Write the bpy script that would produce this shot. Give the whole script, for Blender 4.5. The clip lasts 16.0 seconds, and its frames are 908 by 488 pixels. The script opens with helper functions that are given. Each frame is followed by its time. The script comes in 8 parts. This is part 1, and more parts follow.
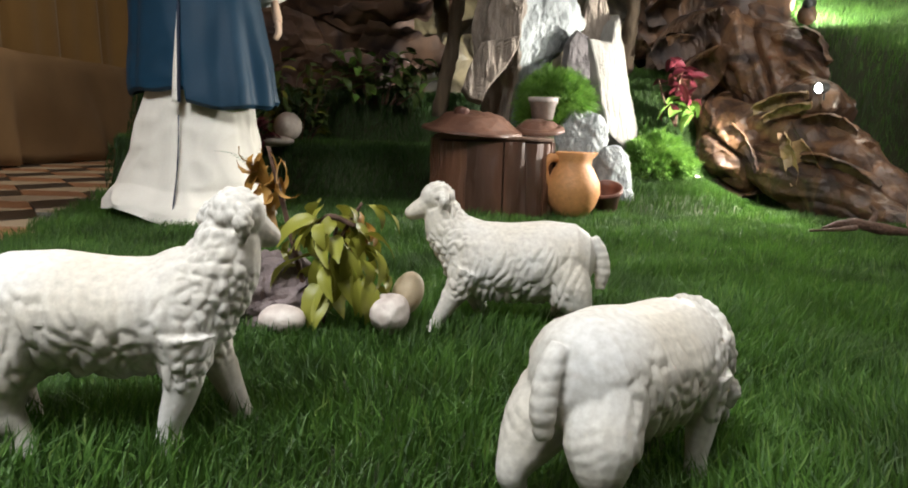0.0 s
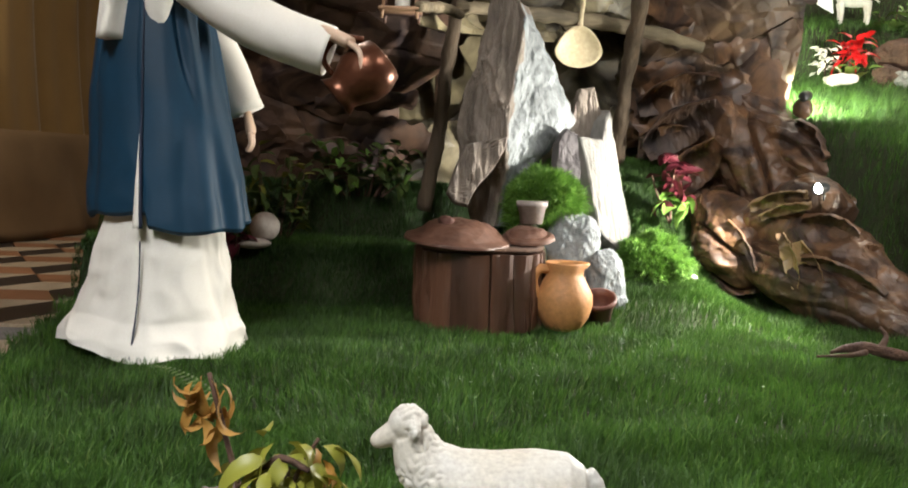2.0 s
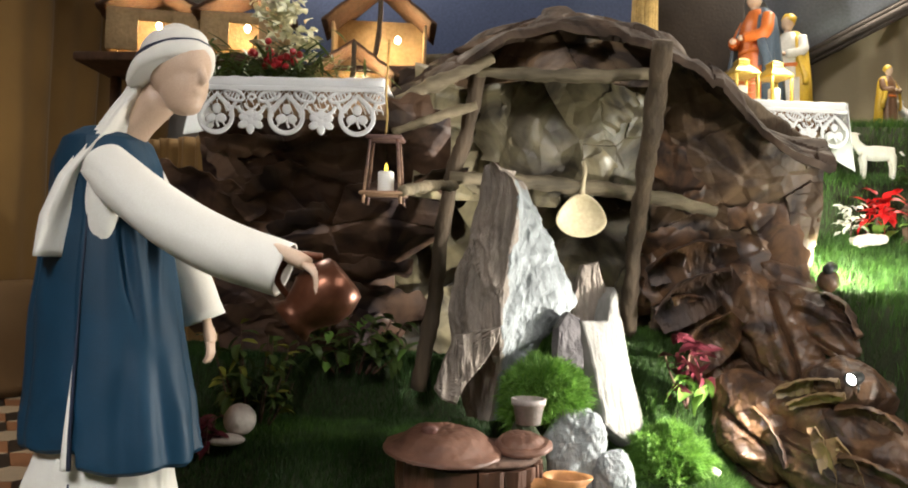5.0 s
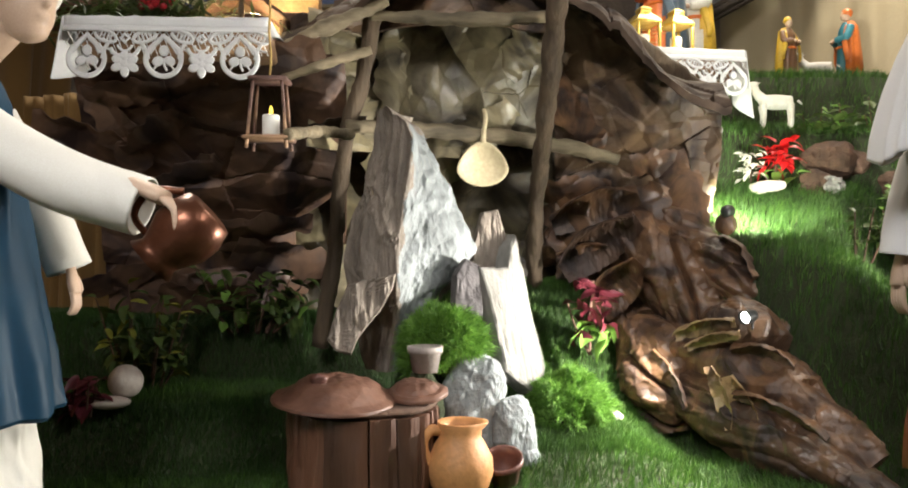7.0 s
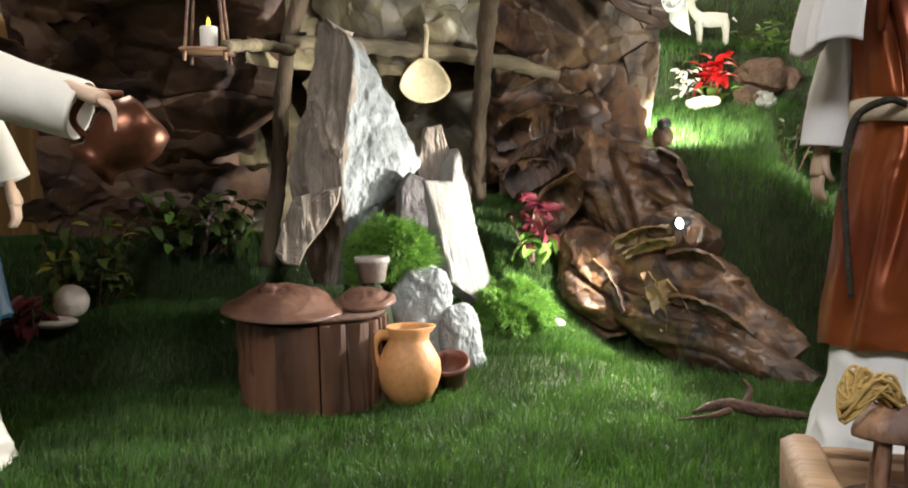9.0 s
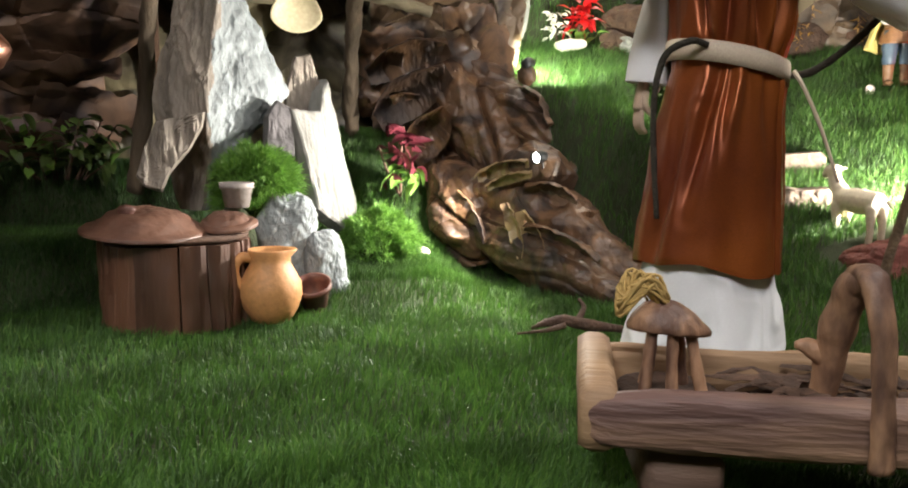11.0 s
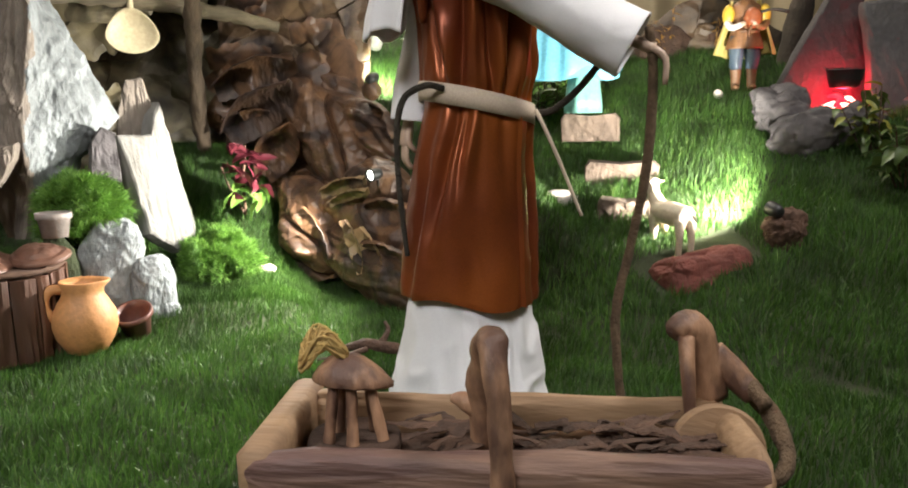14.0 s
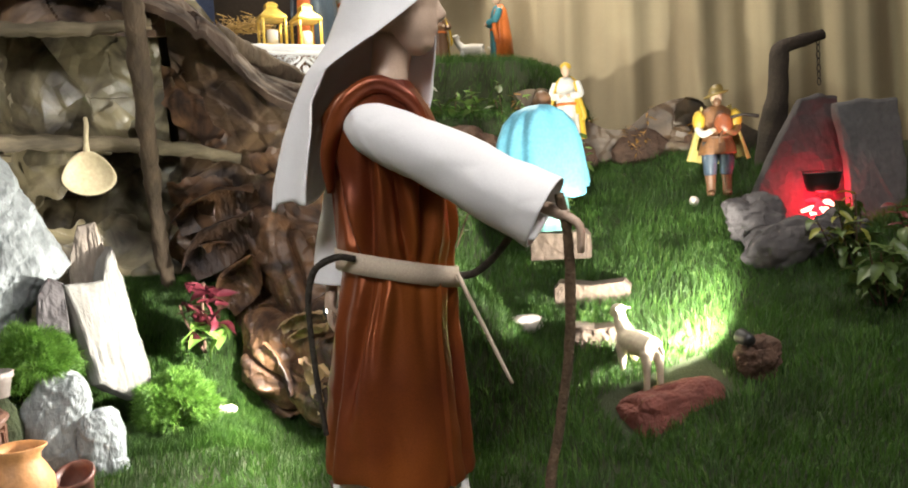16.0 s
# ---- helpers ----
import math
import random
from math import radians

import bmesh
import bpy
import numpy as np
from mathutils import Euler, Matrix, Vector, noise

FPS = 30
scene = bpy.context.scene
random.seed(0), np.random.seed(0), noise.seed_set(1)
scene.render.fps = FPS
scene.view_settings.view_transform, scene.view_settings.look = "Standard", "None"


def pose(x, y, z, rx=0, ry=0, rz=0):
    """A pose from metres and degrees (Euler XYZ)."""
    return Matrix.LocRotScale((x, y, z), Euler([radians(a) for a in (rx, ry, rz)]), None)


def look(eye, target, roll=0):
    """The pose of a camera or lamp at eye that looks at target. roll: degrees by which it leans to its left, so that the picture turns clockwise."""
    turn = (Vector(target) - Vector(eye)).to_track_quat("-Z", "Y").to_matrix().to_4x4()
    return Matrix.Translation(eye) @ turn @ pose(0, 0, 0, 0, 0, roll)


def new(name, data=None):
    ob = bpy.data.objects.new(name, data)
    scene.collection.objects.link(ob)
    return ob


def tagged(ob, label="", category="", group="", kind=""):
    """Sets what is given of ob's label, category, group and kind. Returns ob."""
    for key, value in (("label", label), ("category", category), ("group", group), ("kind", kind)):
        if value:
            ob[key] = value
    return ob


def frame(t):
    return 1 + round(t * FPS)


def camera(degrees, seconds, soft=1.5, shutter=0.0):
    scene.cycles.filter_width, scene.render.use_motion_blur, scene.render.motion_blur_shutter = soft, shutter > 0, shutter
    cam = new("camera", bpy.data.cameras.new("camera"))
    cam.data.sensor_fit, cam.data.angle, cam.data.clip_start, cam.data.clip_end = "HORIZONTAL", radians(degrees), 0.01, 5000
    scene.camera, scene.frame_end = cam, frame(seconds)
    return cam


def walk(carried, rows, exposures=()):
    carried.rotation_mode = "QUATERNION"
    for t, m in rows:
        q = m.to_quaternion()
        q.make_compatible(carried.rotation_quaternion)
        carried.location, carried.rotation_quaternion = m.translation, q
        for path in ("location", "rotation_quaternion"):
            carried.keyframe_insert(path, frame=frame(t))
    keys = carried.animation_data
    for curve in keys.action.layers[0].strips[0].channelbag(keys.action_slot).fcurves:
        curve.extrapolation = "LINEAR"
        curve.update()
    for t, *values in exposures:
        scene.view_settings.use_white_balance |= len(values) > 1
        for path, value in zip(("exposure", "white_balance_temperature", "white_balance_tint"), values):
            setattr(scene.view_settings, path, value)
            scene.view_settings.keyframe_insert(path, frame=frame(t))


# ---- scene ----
cam = camera(60.0, 16.0, 1.9)
PATH = [
    (0, (0.038, 0.012, 0.294), (-0.02, 1.99, 0.007), 2.0),
    (0.5, (0.06, 0.042, 0.321), (0.007, 2.022, 0.042), 1.4),
    (1, (0.065, 0.094, 0.375), (0.033, 2.076, 0.109), 2.0),
    (1.5, (0.057, 0.138, 0.434), (0.031, 2.125, 0.205), 1.8),
    (2, (0.048, 0.197, 0.516), (0.008, 2.188, 0.338), 1.9),
    (2.5, (0.027, 0.234, 0.572), (-0.039, 2.23, 0.448), 1.5),
    (3, (0.048, 0.26, 0.642), (-0.082, 2.255, 0.575), 1.0),
    (3.5, (0.079, 0.31, 0.712), (-0.099, 2.302, 0.684), 0.4),
    (6, (0.242, 0.517, 0.825), (0.184, 2.513, 0.945), 1.2),
    (6.5, (0.278, 0.533, 0.764), (0.276, 2.531, 0.855), 0.1),
    (7, (0.311, 0.543, 0.716), (0.35, 2.542, 0.744), -0.0),
    (7.5, (0.311, 0.541, 0.671), (0.372, 2.54, 0.654), -0.6),
    (8, (0.295, 0.538, 0.641), (0.376, 2.535, 0.575), -1.0),
    (10.5, (0.392, 0.384, 0.614), (0.759, 2.338, 0.396), -0.2),
    (11, (0.422, 0.354, 0.583), (0.841, 2.291, 0.311), 0.4),
    (11.5, (0.455, 0.32, 0.596), (0.928, 2.236, 0.274), 1.2),
    (12, (0.534, 0.284, 0.624), (1.099, 2.169, 0.265), 1.6),
    (12.5, (0.607, 0.251, 0.636), (1.229, 2.114, 0.26), 1.0),
    (13, (0.697, 0.228, 0.66), (1.331, 2.085, 0.272), 0.2),
    (13.5, (0.785, 0.211, 0.687), (1.371, 2.087, 0.318), -0.2),
    (14, (0.897, 0.209, 0.723), (1.395, 2.12, 0.402), -0.8),
    (14.5, (0.981, 0.212, 0.757), (1.411, 2.144, 0.47), -1.2),
    (15, (1.062, 0.212, 0.809), (1.454, 2.16, 0.58), -2.5),
    (15.5, (1.143, 0.229, 0.842), (1.559, 2.177, 0.662), -3.8),
    (16, (1.161, 0.277, 0.916), (1.614, 2.22, 0.784), -3.4),
]
walk(cam, [(t, look(eye, target, roll)) for t, eye, target, roll in PATH])

# ---- world and lamps ----
world = bpy.data.worlds.new("dim_interior")
scene.world = world
world.use_nodes = True
world.node_tree.nodes["Background"].inputs["Color"].default_value = (1.0, 0.93, 0.82, 1)
world.node_tree.nodes["Background"].inputs["Strength"].default_value = 0.03
scene.view_settings.exposure = 0.0


def area_lamp(name, eye, target, watts, size, colour, spread=180):
    data = bpy.data.lights.new(name, "AREA")
    data.energy, data.size, data.color, data.spread = watts, size, colour, radians(spread)
    ob = new(name, data)
    ob.matrix_world = look(eye, target)
    return ob


def spot_lamp(name, eye, target, watts, degrees, colour, blend=0.5, radius=0.012):
    data = bpy.data.lights.new(name, "SPOT")
    data.energy, data.spot_size, data.spot_blend, data.color, data.shadow_soft_size = watts, radians(degrees), blend, colour, radius
    ob = new(name, data)
    ob.matrix_world = look(eye, target)
    return ob


# Unseen area lamps, added for the church's overhead light above and behind the viewer.
area_lamp("ceiling_light_near", (-0.95, -0.5, 2.75), (-0.55, 0.60, 0.0), 35, 0.9, (0.955, 0.98, 1.0), 86)
area_lamp("fill_light_rear", (-0.6, -1.8, 4.1), (1.1, 3.9, 1.7), 52, 1.6, (1.0, 0.985, 0.98), 80)
# Unseen too: fills added over the altars, and a lamp on the right.
area_lamp("fill_light_far", (-1.3, 5.0, 3.8), (-1.1, 3.9, 1.5), 75, 0.7, (1.0, 0.92, 0.78))
area_lamp("ceiling_light_side", (3.2, 0.9, 3.5), (1.7, 1.9, 0.7), 29, 0.7, (1.0, 0.97, 0.94), 100)
area_lamp("fill_light_back", (2.5, 4.7, 3.9), (2.3, 4.5, 1.4), 92, 0.6, (1.0, 0.92, 0.78))
# The small garden spotlights that stand in the grass.
spot_lamp("spot_beam_ridge", (1.290, 3.115, 0.550), (0.58, 3.01, 0.28), 165.0, 146, (1.0, 0.97, 0.90))
spot_lamp("spot_beam_slope", (1.45, 3.57, 0.91), (1.85, 3.98, 0.90), 58.0, 120, (0.93, 1.0, 0.80))
spot_lamp("spot_beam_goat", (2.60, 2.52, 0.43), (2.24, 3.22, 0.74), 195.0, 132, (1.0, 0.98, 0.88))

# ---- materials ----
def material(name, colour, rough=0.7, metal=0.0, dark=0.55, scale=8.0, fine=60.0, bump=0.3, spread=0.5, second=None, per_piece=0.0, stretch=(1, 1, 1), spec=0.5, sheen=0.0, detail=6.0, crease=0.0, glow=0.0, dist=0.01):
    """Base colour varied at two scales, with fine relief."""
    m = bpy.data.materials.new(name)
    m.use_nodes = True
    n, l = m.node_tree.nodes, m.node_tree.links
    b = n["Principled BSDF"]
    co = n.new("ShaderNodeTexCoord")
    mp = n.new("ShaderNodeMapping")
    mp.inputs["Scale"].default_value = stretch
    l.new(co.outputs["Object"], mp.inputs["Vector"])
    big, small = n.new("ShaderNodeTexNoise"), n.new("ShaderNodeTexNoise")
    big.inputs["Scale"].default_value, small.inputs["Scale"].default_value = scale, fine
    big.inputs["Detail"].default_value, small.inputs["Detail"].default_value = detail, 4.0
    for t in (big, small):
        l.new(mp.outputs["Vector"], t.inputs["Vector"])
    ramp = n.new("ShaderNodeValToRGB")
    c1 = second or tuple(c * dark for c in colour)
    ramp.color_ramp.elements[0].color, ramp.color_ramp.elements[1].color = (*c1, 1), (*colour, 1)
    ramp.color_ramp.elements[0].position, ramp.color_ramp.elements[1].position = 0.5 - spread / 2, 0.5 + spread / 2
    l.new(big.outputs["Fac"], ramp.inputs["Fac"])
    grain = n.new("ShaderNodeMix")
    grain.data_type, grain.blend_type = "RGBA", "OVERLAY"
    grain.inputs["Factor"].default_value = 0.35
    l.new(ramp.outputs["Color"], grain.inputs["A"])
    l.new(small.outputs["Fac"], grain.inputs["B"])
    out = grain.outputs["Result"]
    if per_piece:
        info, hsv, mr = n.new("ShaderNodeObjectInfo"), n.new("ShaderNodeHueSaturation"), n.new("ShaderNodeMapRange")
        mr.inputs["To Min"].default_value, mr.inputs["To Max"].default_value = 1 - per_piece, 1 + per_piece
        l.new(info.outputs["Random"], mr.inputs["Value"])
        l.new(mr.outputs["Result"], hsv.inputs["Value"])
        l.new(out, hsv.inputs["Color"])
        out = hsv.outputs["Color"]
    l.new(out, b.inputs["Base Color"])
    b.inputs["Roughness"].default_value, b.inputs["Metallic"].default_value = rough, metal
    b.inputs["Specular IOR Level"].default_value = spec
    if sheen:
        b.inputs["Sheen Weight"].default_value = sheen
    if glow:
        l.new(out, b.inputs["Emission Color"])
        b.inputs["Emission Strength"].default_value = glow
    if bump:
        bm = n.new("ShaderNodeBump")
        bm.inputs["Strength"].default_value, bm.inputs["Distance"].default_value = bump, dist
        height = small.outputs["Fac"]
        if crease:
            v = n.new("ShaderNodeTexVoronoi")
            v.feature = "DISTANCE_TO_EDGE"
            v.inputs["Scale"].default_value = crease
            warp = n.new("ShaderNodeVectorMath")
            warp.operation = "MULTIPLY_ADD"
            warp.inputs[1].default_value = (0.12, 0.12, 0.12)
            l.new(big.outputs["Color"], warp.inputs[0])
            l.new(mp.outputs["Vector"], warp.inputs[2])
            l.new(warp.outputs["Vector"], v.inputs["Vector"])
            add = n.new("ShaderNodeMath")
            add.operation = "MULTIPLY_ADD"
            add.inputs[1].default_value = 2.5
            l.new(v.outputs["Distance"], add.inputs[0])
            l.new(small.outputs["Fac"], add.inputs[2])
            height = add.outputs["Value"]
        l.new(height, bm.inputs["Height"])
        l.new(bm.outputs["Normal"], b.inputs["Normal"])
    return m


def paper(name, colour, second, rough=0.34, scale=5.0, wrinkle=8.0, strength=0.5, relief=0.016):
    """Painted crumpled paper: swirled tints, creases worn paler, sharp wrinkles."""
    m = bpy.data.materials.new(name)
    m.use_nodes = True
    n, l = m.node_tree.nodes, m.node_tree.links
    b = n["Principled BSDF"]
    co = n.new("ShaderNodeTexCoord")
    big, fold, tiny = n.new("ShaderNodeTexNoise"), n.new("ShaderNodeTexNoise"), n.new("ShaderNodeTexNoise")
    for t, s, d, w in ((big, scale, 7.0, 1.3), (fold, wrinkle, 4.0, 0.9), (tiny, 70.0, 3.0, 0.0)):
        t.inputs["Scale"].default_value, t.inputs["Detail"].default_value, t.inputs["Distortion"].default_value = s, d, w
        l.new(co.outputs["Object"], t.inputs["Vector"])
    fold.noise_type = "RIDGED_MULTIFRACTAL"
    ramp = n.new("ShaderNodeValToRGB")
    ramp.color_ramp.elements[0].color, ramp.color_ramp.elements[1].color = (*second, 1), (*colour, 1)
    ramp.color_ramp.elements[0].position, ramp.color_ramp.elements[1].position = 0.36, 0.66
    l.new(big.outputs["Fac"], ramp.inputs["Fac"])
    worn, amount = n.new("ShaderNodeMix"), n.new("ShaderNodeMapRange")
    worn.data_type = "RGBA"
    worn.inputs["B"].default_value = (*(min(1.0, 1.7 * c + 0.02) for c in colour), 1)
    amount.inputs["From Min"].default_value, amount.inputs["From Max"].default_value = 0.9, 1.7
    amount.inputs["To Max"].default_value = 0.55
    l.new(fold.outputs["Fac"], amount.inputs["Value"])
    l.new(amount.outputs["Result"], worn.inputs["Factor"])
    l.new(ramp.outputs["Color"], worn.inputs["A"])
    info, hsv, mr = n.new("ShaderNodeObjectInfo"), n.new("ShaderNodeHueSaturation"), n.new("ShaderNodeMapRange")
    mr.inputs["To Min"].default_value, mr.inputs["To Max"].default_value = 0.65, 1.4
    l.new(info.outputs["Random"], mr.inputs["Value"])
    l.new(mr.outputs["Result"], hsv.inputs["Value"])
    l.new(worn.outputs["Result"], hsv.inputs["Color"])
    l.new(hsv.outputs["Color"], b.inputs["Base Color"])
    add, bm = n.new("ShaderNodeMath"), n.new("ShaderNodeBump")
    add.operation = "MULTIPLY_ADD"
    add.inputs[1].default_value = 0.12
    l.new(tiny.outputs["Fac"], add.inputs[0])
    l.new(fold.outputs["Fac"], add.inputs[2])
    bm.inputs["Strength"].default_value, bm.inputs["Distance"].default_value = strength, relief
    l.new(add.outputs["Value"], bm.inputs["Height"])
    l.new(bm.outputs["Normal"], b.inputs["Normal"])
    gloss = n.new("ShaderNodeMapRange")
    gloss.inputs["From Min"].default_value, gloss.inputs["From Max"].default_value = 0.35, 0.65
    gloss.inputs["To Min"].default_value, gloss.inputs["To Max"].default_value = rough + 0.22, rough - 0.06
    l.new(big.outputs["Fac"], gloss.inputs["Value"])
    l.new(gloss.outputs["Result"], b.inputs["Roughness"])
    return m


def island_material(name, low, high, rough=0.5, translucent=0.25, tip=None, patch=0.0):
    """Leaves and blades: each joined piece has a tint of its own."""
    m = bpy.data.materials.new(name)
    m.use_nodes = True
    n, l = m.node_tree.nodes, m.node_tree.links
    b = n["Principled BSDF"]
    g, ramp = n.new("ShaderNodeNewGeometry"), n.new("ShaderNodeValToRGB")
    ramp.color_ramp.elements[0].color, ramp.color_ramp.elements[1].color = (*low, 1), (*high, 1)
    if tip:
        e = ramp.color_ramp.elements.new(0.93)
        e.color = (*high, 1)
        ramp.color_ramp.elements[2].color = (*tip, 1)
    l.new(g.outputs["Random Per Island"], ramp.inputs["Fac"])
    out = ramp.outputs["Color"]
    if patch:
        # worn and lush patches across the turf
        co, nz, mr, hsv = n.new("ShaderNodeTexCoord"), n.new("ShaderNodeTexNoise"), n.new("ShaderNodeMapRange"), n.new("ShaderNodeHueSaturation")
        nz.inputs["Scale"].default_value, nz.inputs["Detail"].default_value = 5.0, 5.0
        l.new(co.outputs["Object"], nz.inputs["Vector"])
        mr.inputs["From Min"].default_value, mr.inputs["From Max"].default_value = 0.35, 0.65
        mr.inputs["To Min"].default_value, mr.inputs["To Max"].default_value = 1 - patch, 1 + patch * 0.7
        l.new(nz.outputs["Fac"], mr.inputs["Value"])
        l.new(mr.outputs["Result"], hsv.inputs["Value"])
        l.new(out, hsv.inputs["Color"])
        out = hsv.outputs["Color"]
    l.new(out, b.inputs["Base Color"])
    b.inputs["Roughness"].default_value = rough
    b.inputs["Subsurface Weight"].default_value = 0.0
    t, mix = n.new("ShaderNodeBsdfTranslucent"), n.new("ShaderNodeMixShader")
    l.new(out, t.inputs["Color"])
    mix.inputs["Fac"].default_value = translucent
    l.new(b.outputs["BSDF"], mix.inputs[1])
    l.new(t.outputs["BSDF"], mix.inputs[2])
    l.new(mix.outputs["Shader"], n["Material Output"].inputs["Surface"])
    return m


def glowing(name, colour, strength):
    m = bpy.data.materials.new(name)
    m.use_nodes = True
    b = m.node_tree.nodes["Principled BSDF"]
    b.inputs["Base Color"].default_value = b.inputs["Emission Color"].default_value = (*colour, 1)
    b.inputs["Emission Strength"].default_value = strength
    return m


SOIL = material("dark_soil", (0.035, 0.045, 0.015), 0.95, scale=20, fine=150, bump=0.5)
GRASS = island_material("lawn_blades", (0.026, 0.068, 0.010), (0.078, 0.172, 0.024), 0.6, 0.30, (0.15, 0.23, 0.055), 0.4)
# Paler green than the lawn: the spotlight's brightness is put into the colour.
TUFT = island_material("spotlit_moss_blades", (0.065, 0.16, 0.022), (0.19, 0.36, 0.055), 0.5, 0.35)
# Grass blades with the shade of the step faces put into the colour.
SHADED_GRASS = island_material("shaded_blades", (0.014, 0.040, 0.008), (0.042, 0.10, 0.016), 0.5, 0.25)
PLASTER = material("white_plaster", (0.56, 0.548, 0.52), 0.62, second=(0.50, 0.46, 0.39), scale=9, fine=150, bump=0.08, spread=0.3, dist=0.004, spec=0.3)
CREAM_CLOTH = material("cream_cloth", (0.78, 0.74, 0.66), 0.9, dark=0.92, scale=5, fine=420, bump=0.12, dist=0.003, sheen=0.2)
WHITE_CLOTH = material("white_cloth", (0.82, 0.80, 0.80), 0.85, dark=0.93, scale=5, fine=420, bump=0.12, dist=0.003, sheen=0.2)
BLUE_CLOTH = material("blue_satin", (0.004, 0.042, 0.085), 0.58, dark=0.6, scale=4, fine=420, bump=0.08, dist=0.003, spec=0.35)
NAVY = material("navy_band", (0.012, 0.02, 0.05), 0.7, bump=0.1)
# The maroon second tone paints fold shade into the satin's colour.
RUST_SATIN = material("rust_satin", (0.34, 0.092, 0.017), 0.35, metal=0.45, second=(0.13, 0.026, 0.017), scale=3, fine=420, stretch=(1.0, 1.0, 0.8), bump=0.03, dist=0.003, spread=0.35, spec=0.35)
BELT = material("beige_band", (0.62, 0.50, 0.38), 0.9, dark=0.9, fine=300, bump=0.2)
SKIN = material("painted_resin_skin", (0.60, 0.42, 0.30), 0.45, dark=0.95, scale=4, fine=500, bump=0.02)
SKIN_BROWN = material("tan_painted_resin", (0.54, 0.39, 0.29), 0.42, dark=0.94, scale=4, fine=500, bump=0.02)
RAIL_WOOD = material("weathered_rail_wood", (0.31, 0.245, 0.15), 0.85, dark=0.22, scale=11, fine=50, stretch=(0.18, 1.2, 1.2), bump=0.8)
DARK_WOOD = material("dark_branch_wood", (0.125, 0.085, 0.05), 0.85, dark=0.3, scale=12, fine=60, stretch=(1, 1, 0.2), bump=0.8)
TROUGH_WOOD = material("split_log_wood", (0.38, 0.225, 0.130), 0.62, second=(0.125, 0.066, 0.054), scale=3.0, fine=34, stretch=(0.30, 2.4, 2.4), bump=0.7, spread=0.2)
# The trough's shade on its feet is put into this darker wood colour.
FOOT_WOOD = material("shaded_block_wood", (0.17, 0.098, 0.064), 0.75, second=(0.085, 0.05, 0.036), scale=7, fine=40, stretch=(0.3, 1.4, 1.4), bump=0.6)
TROUGH_PALE = material("pale_split_wood", (0.38, 0.235, 0.125), 0.7, second=(0.20, 0.115, 0.065), scale=6, fine=40, stretch=(0.2, 1.4, 1.4), bump=0.5)
HANDLE_WOOD = material("branch_wood", (0.38, 0.21, 0.12), 0.55, second=(0.11, 0.055, 0.036), scale=14, fine=60, stretch=(1.2, 1.2, 0.5), bump=0.5, spread=0.2)
DARK_ROPE = material("dark_rope", (0.055, 0.045, 0.032), 0.95, dark=0.5, scale=30, fine=140, bump=0.8)
PLANK = material("split_bark_plank", (0.158, 0.070, 0.040), 0.42, dark=0.30, scale=9, fine=60, stretch=(1, 1, 0.10), bump=0.6, spread=0.5, per_piece=0.45)
BARK = material("bark_pieces", (0.11, 0.058, 0.036), 0.9, dark=0.4, scale=14, fine=70, bump=0.8, per_piece=0.3)
PAPER_ROCK = paper("crumpled_rock_paper", (0.185, 0.098, 0.050), (0.034, 0.018, 0.012), 0.38, 7.0, 9.0, 0.35, 0.008)
PAPER_TAN = paper("tan_rock_paper", (0.40, 0.27, 0.13), (0.13, 0.075, 0.04), 0.38, 5.0, 7.0, 0.4, 0.008)
PAPER_GREY = paper("grey_rock_paper", (0.30, 0.25, 0.145), (0.045, 0.034, 0.020), 0.36, 4.2, 6.5)
PAPER_RED = paper("reddish_rock_paper", (0.175, 0.108, 0.060), (0.026, 0.015, 0.011), 0.5, 4.4, 8.0, 0.8, 0.016)
PAPER_DARK = paper("dark_reddish_rock_paper", (0.122, 0.068, 0.041), (0.020, 0.010, 0.009), 0.5, 4.4, 7.0)
PAPER_ROOF = paper("roof_rock_paper", (0.080, 0.046, 0.026), (0.024, 0.014, 0.009), 0.76, 5.0, 6.0)
SLATE = material("grey_slate", (0.25, 0.268, 0.268), 0.68, second=(0.12, 0.128, 0.126), scale=9, fine=36, stretch=(1.2, 1.2, 0.7), bump=0.7, spread=0.5, dist=0.014, spec=0.4)
SLATE_BROWN = material("brown_slate", (0.25, 0.205, 0.165), 0.75, dark=0.4, scale=9, fine=40, stretch=(1.3, 1.3, 0.6), bump=0.7, dist=0.012, spec=0.35)
PALE_SLAB = material("pale_split_slab", (0.205, 0.20, 0.182), 0.8, second=(0.125, 0.115, 0.10), scale=9, fine=34, stretch=(1.6, 1.6, 0.4), bump=0.4, spread=0.5, spec=0.3)
HEARTH_SLATE = material("dark_hearth_slate", (0.112, 0.098, 0.098), 0.85, dark=0.55, scale=6, fine=34, bump=0.5, dist=0.012, crease=8)
CLAY = material("orange_clay", (0.53, 0.245, 0.088), 0.6, dark=0.8, scale=7, fine=60, bump=0.2)
CLAY_BROWN = material("brown_clay", (0.175, 0.082, 0.050), 0.5, second=(0.070, 0.030, 0.020), scale=7, fine=40, bump=0.35, dist=0.012)
MAROON_CLAY = material("maroon_clay", (0.13, 0.05, 0.035), 0.45, dark=0.7, scale=9, fine=60, bump=0.2)
